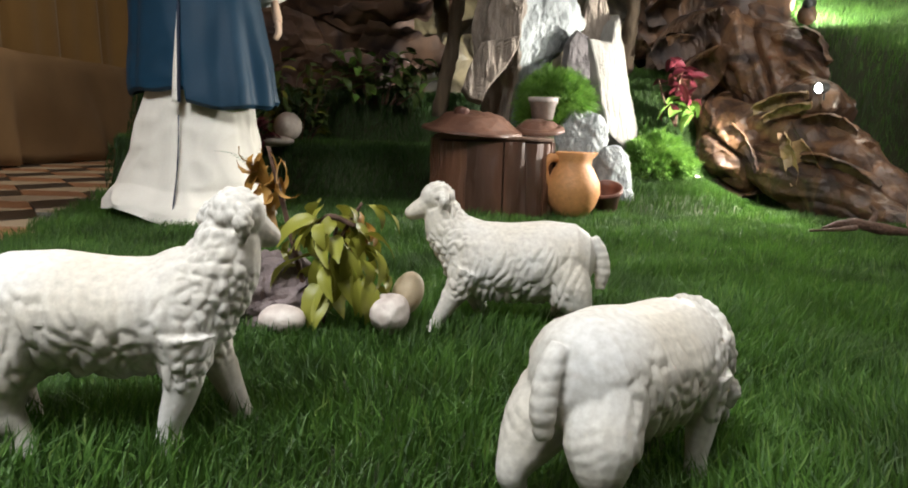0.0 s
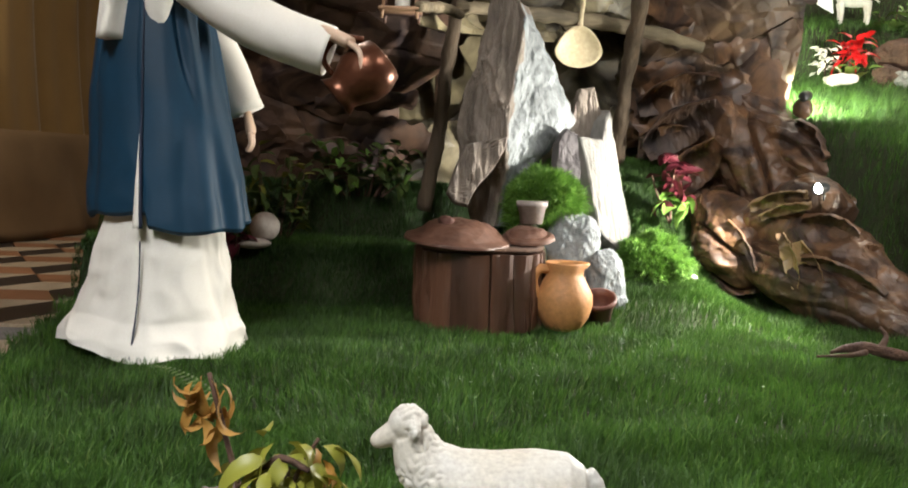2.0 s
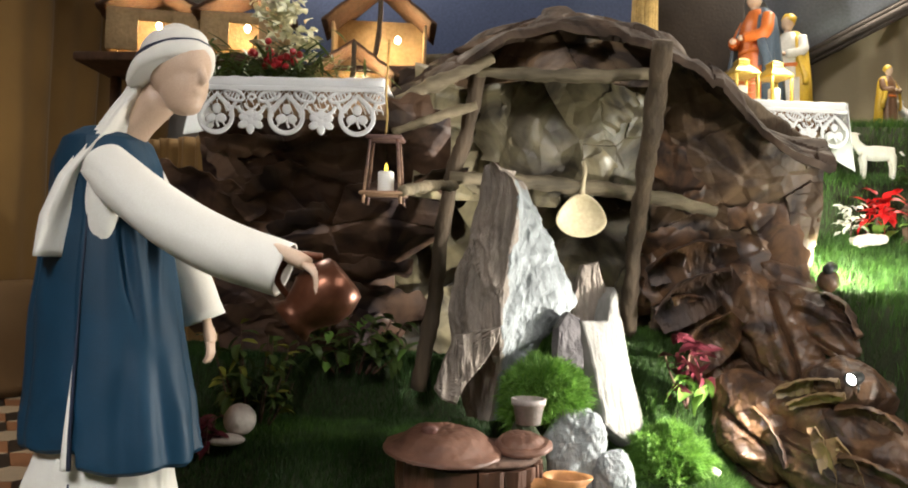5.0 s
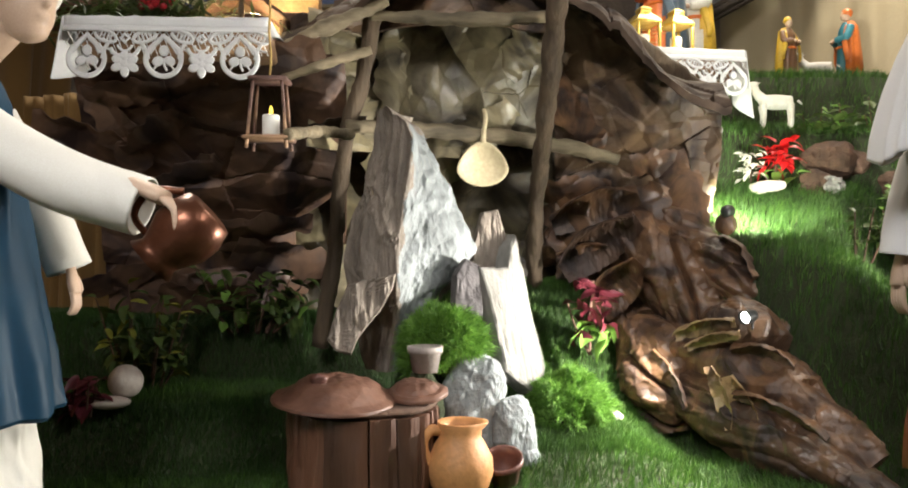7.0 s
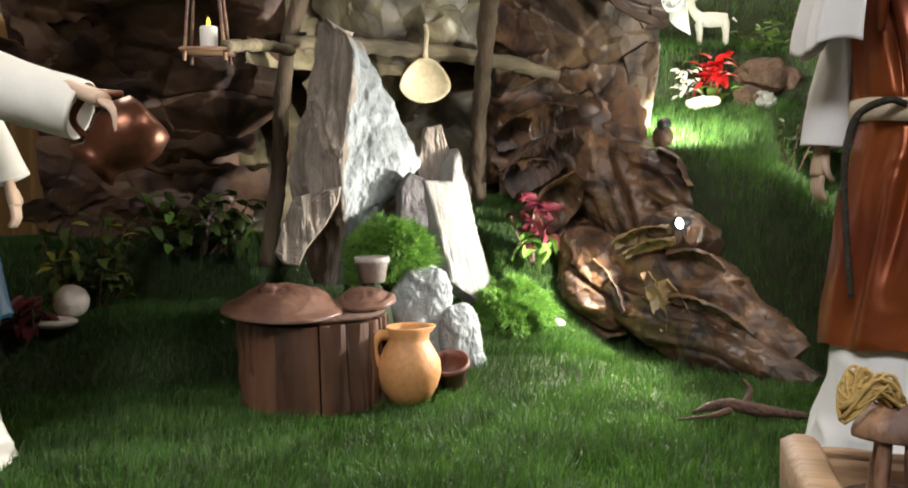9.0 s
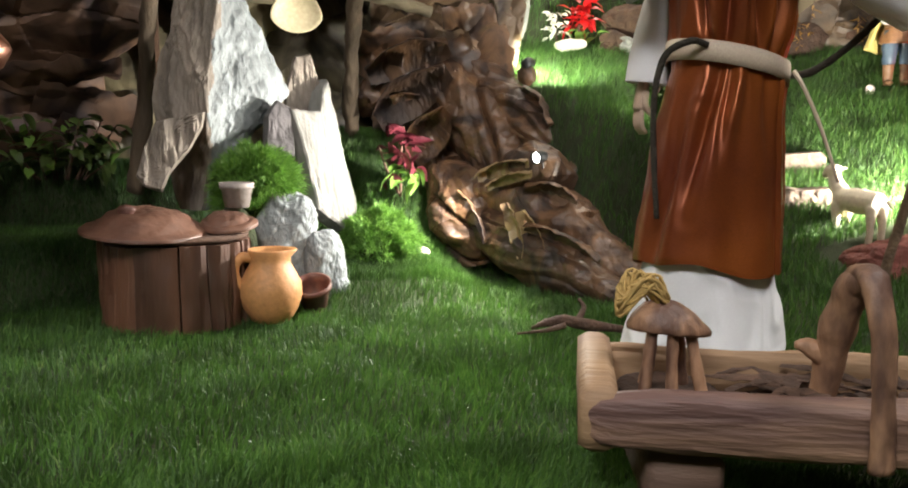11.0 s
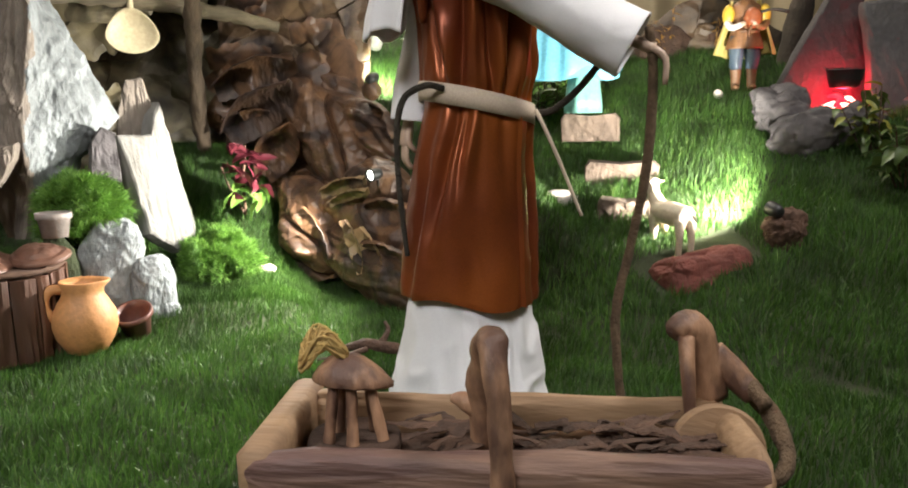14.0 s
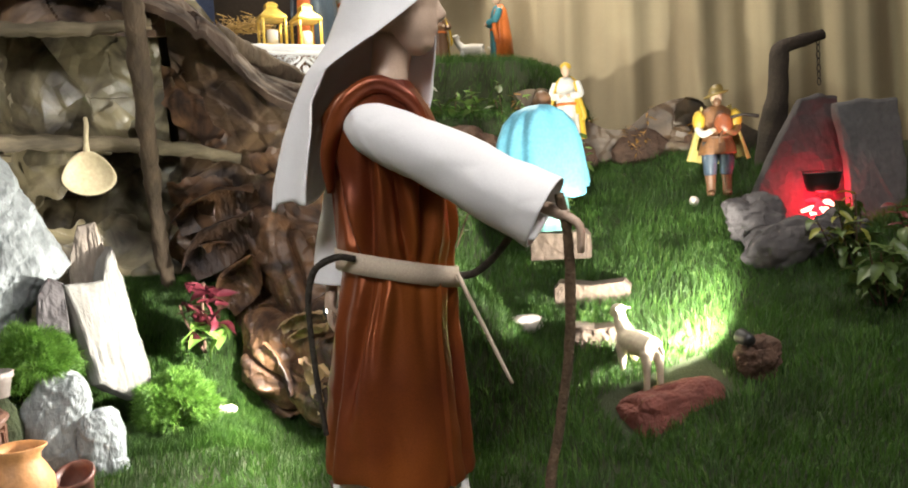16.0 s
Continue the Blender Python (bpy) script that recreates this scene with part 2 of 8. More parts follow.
GREY_CLAY = material("grey_pot", (0.33, 0.28, 0.25), 0.6, dark=0.7, scale=9, fine=60, bump=0.2)
COPPER = material("aged_copper", (0.17, 0.062, 0.032), 0.32, metal=0.7, dark=0.55, scale=9, fine=50, bump=0.15)
BALLSTONE = material("white_round_stone", (0.62, 0.56, 0.50), 0.6, second=(0.45, 0.36, 0.32), scale=12, fine=70, bump=0.25)
PURPLE_ROCK = material("purple_grey_rock", (0.20, 0.155, 0.15), 0.8, second=(0.10, 0.075, 0.07), scale=10, fine=60, bump=0.7)
LEAF_OLIVE = island_material("olive_leaf", (0.13, 0.15, 0.018), (0.31, 0.30, 0.045), 0.45, 0.2, (0.40, 0.26, 0.04))
LEAF_DRY = island_material("dry_leaf", (0.24, 0.085, 0.02), (0.42, 0.25, 0.05), 0.6, 0.2)
LEAF_DARK = island_material("dark_leaf", (0.03, 0.055, 0.012), (0.10, 0.15, 0.035), 0.45, 0.15)
LEAF_RED = island_material("crimson_leaf", (0.04, 0.005, 0.010), (0.115, 0.016, 0.024), 0.45, 0.2, (0.45, 0.38, 0.13))
LEAF_GREEN = island_material("bright_leaf", (0.08, 0.20, 0.03), (0.24, 0.40, 0.08), 0.4, 0.25)
LACE = material("white_lace", (0.74, 0.73, 0.71), 0.85, dark=0.95, fine=300, bump=0.2)
CURTAIN = material("mustard_curtain", (0.28, 0.155, 0.042), 0.85, dark=0.75, scale=2, fine=300, bump=0.12, sheen=0.2)
BURLAP = material("brown_burlap", (0.215, 0.125, 0.055), 0.95, dark=0.75, scale=3, fine=260, bump=0.3)
BEIGE_CURTAIN = material("beige_curtain", (0.40, 0.325, 0.205), 0.85, dark=0.85, scale=2, fine=300, bump=0.1, sheen=0.1)
PLAIN_WALL = material("church_wall", (0.56, 0.51, 0.44), 0.9, dark=0.9, scale=2, fine=60, bump=0.1)
RED_BRICK = material("red_brick", (0.22, 0.066, 0.048), 0.85, dark=0.5, scale=18, fine=80, bump=0.6)
GREY_STONE = material("grey_stone", (0.30, 0.28, 0.26), 0.85, dark=0.5, scale=9, fine=60, bump=0.7)
BLACK_METAL = material("black_metal", (0.02, 0.02, 0.02), 0.45, bump=0.05)
IRON = material("old_iron", (0.07, 0.055, 0.045), 0.55, metal=0.6, bump=0.2)
GOLD = material("yellow_brass", (0.75, 0.52, 0.10), 0.35, metal=0.4, bump=0.05)
ROPE = material("brown_rope", (0.18, 0.115, 0.065), 0.95, dark=0.5, scale=30, fine=140, bump=0.8)
STRAW = material("yellow_raffia", (0.55, 0.36, 0.12), 0.9, dark=0.6, scale=30, fine=120, bump=0.4)
SPOON_WOOD = material("pale_spoon_wood", (0.66, 0.55, 0.34), 0.6, dark=0.8, scale=9, fine=60, bump=0.15)
WAX = material("white_wax", (0.85, 0.82, 0.74), 0.5, dark=0.95, bump=0.03)

# ---- mesh tools ----


def sm(a, b, x):
    t = np.clip((np.asarray(x, float) - a) / (b - a), 0, 1)
    return t * t * (3 - 2 * t)


def _hash3(i):
    h = (i[..., 0] * 374761393 + i[..., 1] * 668265263 + i[..., 2] * 2147483647) & 0xFFFFFFFF
    h = ((h ^ (h >> 13)) * 1274126177) & 0xFFFFFFFF
    return ((h ^ (h >> 16)) & 0xFFFF) / 65535.0


def vnoise(p, seed=0):
    """Smooth value noise, -1 to 1, for rows of points."""
    p = np.asarray(p, float) + seed * 17.31 + 500.0
    i = np.floor(p).astype(np.int64)
    f = p - i
    f = f * f * (3 - 2 * f)
    out = 0
    for dx in (0, 1):
        for dy in (0, 1):
            for dz in (0, 1):
                w = (f[..., 0] if dx else 1 - f[..., 0]) * (f[..., 1] if dy else 1 - f[..., 1]) * (f[..., 2] if dz else 1 - f[..., 2])
                out = out + w * _hash3(i + np.array([dx, dy, dz]))
    return out * 2 - 1


def fbm(p, octaves=4, seed=0, gain=0.5):
    p, a, out = np.asarray(p, float), 1.0, 0
    for k in range(octaves):
        out, p, a = out + a * vnoise(p, seed + k), p * 2.03, a * gain
    return out


def ridged(p, octaves=4, seed=0, gain=0.5):
    """Sharp creases, as crumpled paper has them."""
    p, a, out = np.asarray(p, float), 1.0, 0
    for k in range(octaves):
        out, p, a = out + a * (1 - 2.2 * np.abs(vnoise(p, seed + k))), p * 2.07, a * gain
    return out


def crease(p, freq, seed=0, count=7):
    """Flat facets that meet in sharp folds, as in crumpled paper; about -1 to 1."""
    r = np.random.default_rng(seed)
    p = np.asarray(p, float)
    w = np.stack([vnoise(p * freq * 0.35, seed + k) for k in (1, 2, 3)], 1)
    out, tot = 0, 0
    for k in range(count):
        d = r.normal(size=3)
        d /= np.linalg.norm(d)
        f = freq * (0.45 + 0.28 * k) * r.uniform(0.8, 1.2)
        a = 1.0 / (1 + 0.75 * k)
        t = (p @ d) * f + r.uniform(0, 2) + 0.9 * (w @ d)
        out, tot = out + a * (2 * np.abs((t % 2) - 1) - 1), tot + a * 0.6
    return out / tot


def facet(p, seed=0, tilt=0.9):
    """Flat faces that meet in sharp ridges and valleys, one to a cell; also a step for each face."""
    p = np.asarray(p, float) + seed * 7.77 + 300.0
    i = np.floor(p).astype(np.int64)
    hi, lo, step = np.full(len(p), -99.0), np.full(len(p), 99.0), np.zeros(len(p))
    for dx in (-1, 0, 1):
        for dy in (-1, 0, 1):
            for dz in (-1, 0, 1):
                j = i + np.array([dx, dy, dz])
                h = [_hash3(j + np.array([k * 131, k * 57, k * 211])) for k in range(1, 9)]
                d = p - j - np.stack(h[:3], 1)
                g = (d * (np.stack(h[3:6], 1) - 0.5) * 2 * tilt).sum(1)
                q = (d * d).sum(1)
                a, b = 0.8 * (h[6] - 0.5) + g - q, 0.8 * (h[7] - 0.5) - g + q
                step = np.where(a > hi, h[7] - 0.5, step)
                hi, lo = np.maximum(hi, a), np.minimum(lo, b)
    return 0.6 * (hi + lo) + 0.12 * (hi - 0.1), step


def knobs(p, seed=0):
    """Rounded knobs packed side by side, with narrow grooves between: about 0 to 1."""
    p = np.asarray(p, float) + seed * 5.31 + 200.0
    i = np.floor(p).astype(np.int64)
    one, two = np.full(len(p), 9.0), np.full(len(p), 9.0)
    for dx in (-1, 0, 1):
        for dy in (-1, 0, 1):
            for dz in (-1, 0, 1):
                j = i + np.array([dx, dy, dz])
                c = np.stack([_hash3(j + np.array([k * 131, k * 57, k * 211])) for k in (1, 2, 3)], 1)
                q = np.linalg.norm(p - j - 0.12 - 0.76 * c, axis=1)
                two = np.minimum(two, np.maximum(q, one))
                one = np.minimum(one, q)
    return np.clip(1.6 * (two - one), 0, 1) ** 0.6


class Geo:
    """Vertices, faces and material slots that grow into one mesh."""

    def __init__(self):
        self.v, self.f, self.m, self.n, self.mats = [], [], [], 0, []

    def add(self, verts, faces, mat):
        if mat not in self.mats:
            self.mats.append(mat)
        k = self.mats.index(mat)
        self.v.append(np.asarray(verts, float).reshape(-1, 3))
        self.f += [tuple(int(a) + self.n for a in f) for f in faces]
        self.m += [k] * len(faces)
        self.n += len(self.v[-1])
        return self

    def mesh(self, name, smooth=True):
        me = bpy.data.meshes.new(name)
        me.from_pydata(np.concatenate(self.v).tolist(), [], self.f)
        for m in self.mats:
            me.materials.append(m)
        me.polygons.foreach_set("material_index", self.m)
        me.polygons.foreach_set("use_smooth", [smooth] * len(self.f))
        me.update()
        return me


def part(name, geo, parent=None, label="", smooth=True, m=None, angle=None):
    """Links a Geo as one mesh object, under a thing or a part."""
    me = geo.mesh(name, smooth)
    ob = new(name, me)
    if angle:
        me.set_sharp_from_angle(angle=radians(angle))
    if parent:
        ob.parent = parent
    if m is not None:
        ob.matrix_basis = m
    return tagged(ob, label)


def thing(name, label, category, group="", kind="", m=None):
    ob = new(name)
    if m is not None:
        ob.matrix_basis = m
    ob.empty_display_size = 0.05
    return tagged(ob, label, category, group, kind)


def loft(rings, closed=True, cap=True):
    """Rows of rings of equal length, joined into a skin."""
    rings = [np.asarray(r, float) for r in rings]
    k, v, f = len(rings[0]), np.concatenate(rings), []
    for a in range(len(rings) - 1):
        for b in range(k if closed else k - 1):
            c = (b + 1) % k
            f.append((a * k + b, a * k + c, (a + 1) * k + c, (a + 1) * k + b))
    if cap and closed:
        f.append(tuple(range(k))[::-1])
        f.append(tuple((len(rings) - 1) * k + i for i in range(k)))
    return v, f


def ring(cx, cy, z, rx, ry, n=24, turn=0.0, wob=None):
    a = np.linspace(0, 2 * math.pi, n, endpoint=False)
    r = 1 if wob is None else wob(a)
    x, y = rx * np.cos(a) * r, ry * np.sin(a) * r
    c, s = math.cos(turn), math.sin(turn)
    return np.stack([cx + c * x - s * y, cy + s * x + c * y, np.full(n, z) if np.isscalar(z) else z], 1)


def lathe(profile, n=28, wob=0.0, seed=0):
    """Rings of (radius, height) about z."""
    a = np.linspace(0, 2 * math.pi, n, endpoint=False)
    rings = []
    for r, z in profile:
        p = np.stack([np.cos(a) * r, np.sin(a) * r, np.full(n, z)], 1)
        if wob:
            p[:, :2] *= (1 + wob * vnoise(p * 12 + 3, seed))[:, None]
        rings.append(p)
    return loft(rings)


def smooth_path(points, n):
    """A smooth line through a few points."""
    p = np.asarray(points, float)
    q = np.concatenate([[2 * p[0] - p[1]], p, [2 * p[-1] - p[-2]]])
    out = []
    for t in np.linspace(0, len(p) - 1 - 1e-9, n):
        i = int(t)
        u = t - i
        a, b, c, d = q[i : i + 4]
        out.append(0.5 * (2 * b + (c - a) * u + (2 * a - 5 * b + 4 * c - d) * u**2 + (3 * b - a - 3 * c + d) * u**3))
    return np.array(out)


def tube(points, radii, n=12, steps=24, rough=0.0, freq=20.0, seed=0, flat=1.0, up=(0, 0, 1)):
    """A limb along a smooth line; flat squeezes it across."""
    path = smooth_path(points, steps)
    rad = np.interp(np.linspace(0, 1, steps), np.linspace(0, 1, len(radii)), radii)
    tan = np.gradient(path, axis=0)
    tan /= np.linalg.norm(tan, axis=1)[:, None] + 1e-9
    side = np.cross(tan[0], up)
    if np.linalg.norm(side) < 1e-3:
        side = np.cross(tan[0], (0, 1, 0))
    side /= np.linalg.norm(side)
    a = np.linspace(0, 2 * math.pi, n, endpoint=False)
    rings = []
    for p, t, r in zip(path, tan, rad):
        side = side - t * (side @ t)
        side /= np.linalg.norm(side)
        other = np.cross(t, side)
        q = p + r * (np.cos(a)[:, None] * side + flat * np.sin(a)[:, None] * other)
        if rough:
            q = p + (q - p) * (1 + rough * fbm(q * freq, 3, seed))[:, None]
        rings.append(q)
    return loft(rings)


def blob(centre, radii, nu=18, nv=12, rough=0.0, freq=6.0, seed=0, sharp=False, turn=None):
    """A rounded lump, roughened."""
    u = np.linspace(0, 2 * math.pi, nu, endpoint=False)
    rings = []
    for w in np.linspace(-math.pi / 2, math.pi / 2, nv):
        w = np.clip(w, -1.5, 1.5)
        rings.append(np.stack([np.cos(u) * math.cos(w), np.sin(u) * math.cos(w), np.full(nu, math.sin(w))], 1))
    v, f = loft(rings)
    k = (ridged if sharp else fbm)(v * freq / 3 + 11, 4, seed) if rough else 0
    v = v * (1 + rough * k)[:, None] if rough else v
    v = v * np.asarray(radii)
    if turn is not None:
        v = v @ np.array(Euler([radians(t) for t in turn]).to_matrix()).T
    return v + np.asarray(centre), f


def box(lo, hi, bevel=0.0):
    (a, b, c), (d, e, g) = lo, hi
    k = bevel
    if not k:
        v = [(x, y, z) for z in (c, g) for y in (b, e) for x in (a, d)]
        return np.array(v), [(0, 2, 3, 1), (4, 5, 7, 6), (0, 1, 5, 4), (2, 6, 7, 3), (0, 4, 6, 2), (1, 3, 7, 5)]
    rings = []
    for z, i in ((c, k), (c + k, 0), (g - k, 0), (g, k)):
        x0, x1, y0, y1 = a + i, d - i, b + i, e - i
        h = k * 0.8
        rings.append(np.array([(x0 + h, y0, z), (x1 - h, y0, z), (x1, y0 + h, z), (x1, y1 - h, z), (x1 - h, y1, z), (x0 + h, y1, z), (x0, y1 - h, z), (x0, y0 + h, z)]))
    return loft(rings)


def moved(vf, m):
    v, f = vf
    r = np.array(m)
    return v @ r[:3, :3].T + r[:3, 3], f


def sheet(fn, nu, nv):
    """A surface from fn(u, v), u and v from 0 to 1 as arrays, giving rows of places."""
    u, v = np.meshgrid(np.linspace(0, 1, nu), np.linspace(0, 1, nv))
    p = np.asarray(fn(u.ravel(), v.ravel()))
    i = np.arange(nu * nv).reshape(nv, nu)
    f = np.stack([i[:-1, :-1], i[:-1, 1:], i[1:, 1:], i[1:, :-1]], -1).reshape(-1, 4)
    return p, f.tolist()


def thick(vf, offset):
    """Gives a sheet a back, offset by a vector, and rims it."""
    v, f = vf
    n = len(v)
    edges = {}
    for q in f:
        for a, b in zip(q, (*q[1:], q[0])):
            edges[(a, b)] = 1
    rim = [(a, b) for a, b in edges if (b, a) not in edges]
    back = [tuple(i + n for i in q[::-1]) for q in f]
    return np.concatenate([v, v + np.asarray(offset)]), [tuple(q) for q in f] + back + [(b, a, a + n, b + n) for a, b in rim]


def fuse(geo, name, voxel, rounds=2, factor=0.5):
    """Grows overlapping lumps together into one skin, softened; gives its vertices and faces."""
    tmp = new(name, geo.mesh(name))
    r = tmp.modifiers.new("fuse", "REMESH")
    r.mode, r.voxel_size = "VOXEL", voxel
    s = tmp.modifiers.new("soft", "SMOOTH")
    s.iterations, s.factor = rounds, factor
    dg = bpy.context.evaluated_depsgraph_get()
    me = bpy.data.meshes.new_from_object(tmp.evaluated_get(dg))
    v = np.empty(len(me.vertices) * 3)
    me.vertices.foreach_get("co", v)
    nrm = np.empty(len(me.vertices) * 3)
    me.vertices.foreach_get("normal", nrm)
    f = [tuple(p.vertices) for p in me.polygons]
    bpy.data.objects.remove(tmp)
    bpy.data.meshes.remove(me)
    return v.reshape(-1, 3), f, nrm.reshape(-1, 3)

# ---- setting ----
def lawn_left(y):
    return -1.14 - 0.28 * (np.asarray(y, float) - 1.95)


def behind(x, y):
    """How far a place lies behind the foot of the right-hand slope."""
    return (x - 1.15) * 0.8 + (y - 3.55) * 0.6


def height(x, y):
    """The turf's height: a flat lawn, two steps on the left, a bank in the middle and slopes on the right."""
    x, y = np.asarray(x, float), np.asarray(y, float)
    wob = 0.04 * np.sin(x * 5.1) + 0.03 * np.sin(x * 11.3 + 1)
    left = (0.21 * sm(3.10, 3.24, y + wob) + 0.25 * sm(3.72, 3.86, y + wob)) * (1 - sm(0.0, 0.35, x))
    bank = 0.11 * sm(2.88, 3.24, y) * sm(0.28, 0.5, x) + 0.49 * sm(3.42, 3.90, y) * sm(0.0, 0.35, x)
    dist = behind(x, y)
    fall = 0.9 * np.clip(y - 3.6, 0, 2)
    mound = (np.clip(0.80 + 0.42 * (y - 3.6), 0, 1.12) + 0.24 * sm(4.16, 4.24, y) + 0.27 * sm(4.36, 4.46, y)) * sm(0.02, 0.32, dist) * (1 - sm(1.75, 2.5, x - fall))
    slope = np.clip(0.38 * (y - 1.95) + 0.25 * (x - 2.35), 0, 1.05) * sm(1.6, 2.2, x)
    right = np.maximum(mound, slope)
    back = np.maximum(bank * (1 - sm(0.9, 1.25, x)), right)
    hollow = 0.26 * np.exp(-(((x - 3.58) / 0.26) ** 4 + ((y - 3.28) / 0.20) ** 4))
    return np.maximum(left, back) - hollow + 0.006 * np.sin(x * 7 + 2 * y) * np.sin(y * 9)


geo = Geo()
geo.add(*box((-6.0, -4.5, -0.30), (6.5, 8.8, -0.052)), GREY_STONE)
floor = part("floor", geo)
tagged(floor, "patterned church floor under and beside the turf", "floor", kind="structure")

geo = Geo()


def turf(u, v):
    y = -0.6 + 6.4 * v
    x0 = lawn_left(y)
    x = x0 + u * (4.6 - x0)
    z = height(x, y) - 0.012
    z = np.where((u <= 0.001) | (v <= 0.001), -0.05, z)
    return np.stack([x, y, z], 1)


geo.add(*sheet(turf, 190, 200), SOIL)
ground = part("ground", geo)
tagged(ground, "laid turf on dark soil, flat in front and banked behind", "lawn", kind="structure")


def plain_box(name, lo, hi, mat, label, category):
    g = Geo()
    g.add(*box(lo, hi), mat)
    return tagged(part(name, g, smooth=False), label, category, kind="structure")


plain_box("wall_south", (-6.0, -4.6, -0.04), (6.5, -4.4, 4.4), PLAIN_WALL, "plain plastered church wall", "wall")
plain_box("wall_north", (-6.0, 8.6, -0.04), (6.5, 8.8, 4.4), PLAIN_WALL, "plain plastered church wall", "wall")
plain_box("wall_west", (-5.9, -4.4, -0.04), (-5.7, 8.6, 4.4), PLAIN_WALL, "plain plastered church wall", "wall")
plain_box("wall_east", (6.2, -4.4, -0.04), (6.4, 8.6, 4.4), PLAIN_WALL, "plain plastered church wall", "wall")
plain_box("ceiling", (-6.0, -4.6, 4.4), (6.5, 8.8, 4.6), PLAIN_WALL, "plain plastered church ceiling", "ceiling")


def curtain(name, a, b, z0, z1, mat, label, folds, depth, seed, lean=0.0):
    """Hanging cloth between two floor points, with folds of uneven width."""
    a, b = np.array(a, float), np.array(b, float)
    t = b - a
    nrm = np.array([t[1], -t[0]]) / np.linalg.norm(t)

    def fn(u, v):
        w = u * folds + 0.6 * vnoise(np.stack([u * folds * 0.35, v * 0.3, 0 * u], 1), seed)
        d = depth * (np.sin(w * 2 * math.pi) + 0.5 * np.sin(w * 4.3 * math.pi + seed)) * (0.55 + 0.45 * (1 - v)) + depth * 1.2 * vnoise(np.stack([u * 4, v * 2, 0 * u], 1), seed + 1)
        p = a + u[:, None] * t + (d + lean * (1 - v))[:, None] * nrm
        return np.stack([p[:, 0], p[:, 1], z0 + (z1 - z0) * v + 0 * u], 1)

    g = Geo()
    g.add(*thick(sheet(fn, int(folds * 14), 26), (*(-0.012 * nrm), 0)), mat)
    return tagged(part(name, g), label, "curtain")


curtain("curtain", (-3.25, 0.5), (-3.35, 8.4), 0.3, 3.6, CURTAIN, "mustard brown curtain hanging in long folds behind a covered bench", 9, 0.07, 3)
curtain("curtain", (-1.75, 4.45), (-1.0, 4.2), 0.0, 1.5, CURTAIN, "mustard brown cloth hanging behind the rock wall", 7, 0.05, 6)
curtain("curtain", (2.2, 5.75), (5.0, 3.55), 0.55, 3.4, BEIGE_CURTAIN, "pale beige curtain hanging in wide folds behind the turf slope", 8, 0.055, 8)


def draped_bench():
    g = Geo()

    def fn(u, v):
        y = 1.2 + 6.4 * u
        s = np.minimum(v / 0.7, 1.0)
        top = np.clip((v - 0.7) / 0.3, 0, 1)
        fold = 0.06 * np.sin(u * 55 + 3 * vnoise(np.stack([u * 9, v, v], 1), 4)) * (1 - s) + 0.05 * vnoise(np.stack([u * 16, v * 3, v], 1), 2)
        return np.stack([-2.95 + fold - 0.10 * s - 0.30 * top, y, -0.04 + 0.76 * s + 0.02 * vnoise(np.stack([u * 12, v, v], 1), 6)], 1)

    g.add(*thick(sheet(fn, 160, 16), (-0.02, 0, 0)), BURLAP)
    return tagged(part("covered_bench", g), "long bench wholly covered with brown burlap that reaches the floor", "bench")


draped_bench()


# ---- grass ----
def blades(name, n, place, length, width, mat, label, seed, lean=0.45):
    """One object of many tapering blades of grass."""
    r = np.random.default_rng(seed)
    x, y = place(r, n)
    n = len(x)
    z = height(x, y) - 0.015
    l = r.uniform(*length, n) * (0.85 + 0.3 * vnoise(np.stack([x * 9, y * 9, 0 * x], 1), 5))
    a, b = r.uniform(0, 2 * math.pi, n), r.uniform(0, 2 * math.pi, n)
    comb = vnoise(np.stack([x * 5, y * 5, 0 * x], 1), 9) * math.pi
    k = np.abs(r.normal(0, lean, n)) + 0.05
    dx, dy = np.cos(a) * k + 0.18 * np.cos(comb), np.sin(a) * k + 0.18 * np.sin(comb)
    w = r.uniform(*width, n) / 2
    sx, sy = np.cos(b) * w, np.sin(b) * w
    base = np.stack([x, y, z], 1)
    side = np.stack([sx, sy, 0 * x], 1)
    mid = base + np.stack([dx * l * 0.28, dy * l * 0.28, l * 0.55], 1)
    tip = base + np.stack([dx * l * 0.95, dy * l * 0.95, l * (1 - 0.18 * k)], 1)
    v = np.stack([base - side, base + side, mid + side * 0.8, mid - side * 0.8, tip], 1).reshape(-1, 3)
    i = np.arange(n)[:, None] * 5
    loops = (i + np.array([[0, 1, 2, 3, 3, 2, 4]])).ravel()
    starts = (np.arange(n)[:, None] * 7 + np.array([[0, 4]])).ravel()
    me = bpy.data.meshes.new(name)
    me.vertices.add(len(v))
    me.vertices.foreach_set("co", v.ravel())
    me.loops.add(len(loops))
    me.loops.foreach_set("vertex_index", loops)
    me.polygons.add(len(starts))
    me.polygons.foreach_set("loop_start", starts)
    me.materials.append(mat)
    me.update(calc_edges=True)
    return tagged(new(name, me), label, "grass", kind="stuff")


def bare(x, y):
    """Where no grass grows: under the stump and the other things on the soil."""
    return ((x - 0.09) ** 2 + (y - 2.91) ** 2 < 0.19**2) | ((x > 2.16) & (x < 2.56) & (y > 2.44) & (y < 2.66))


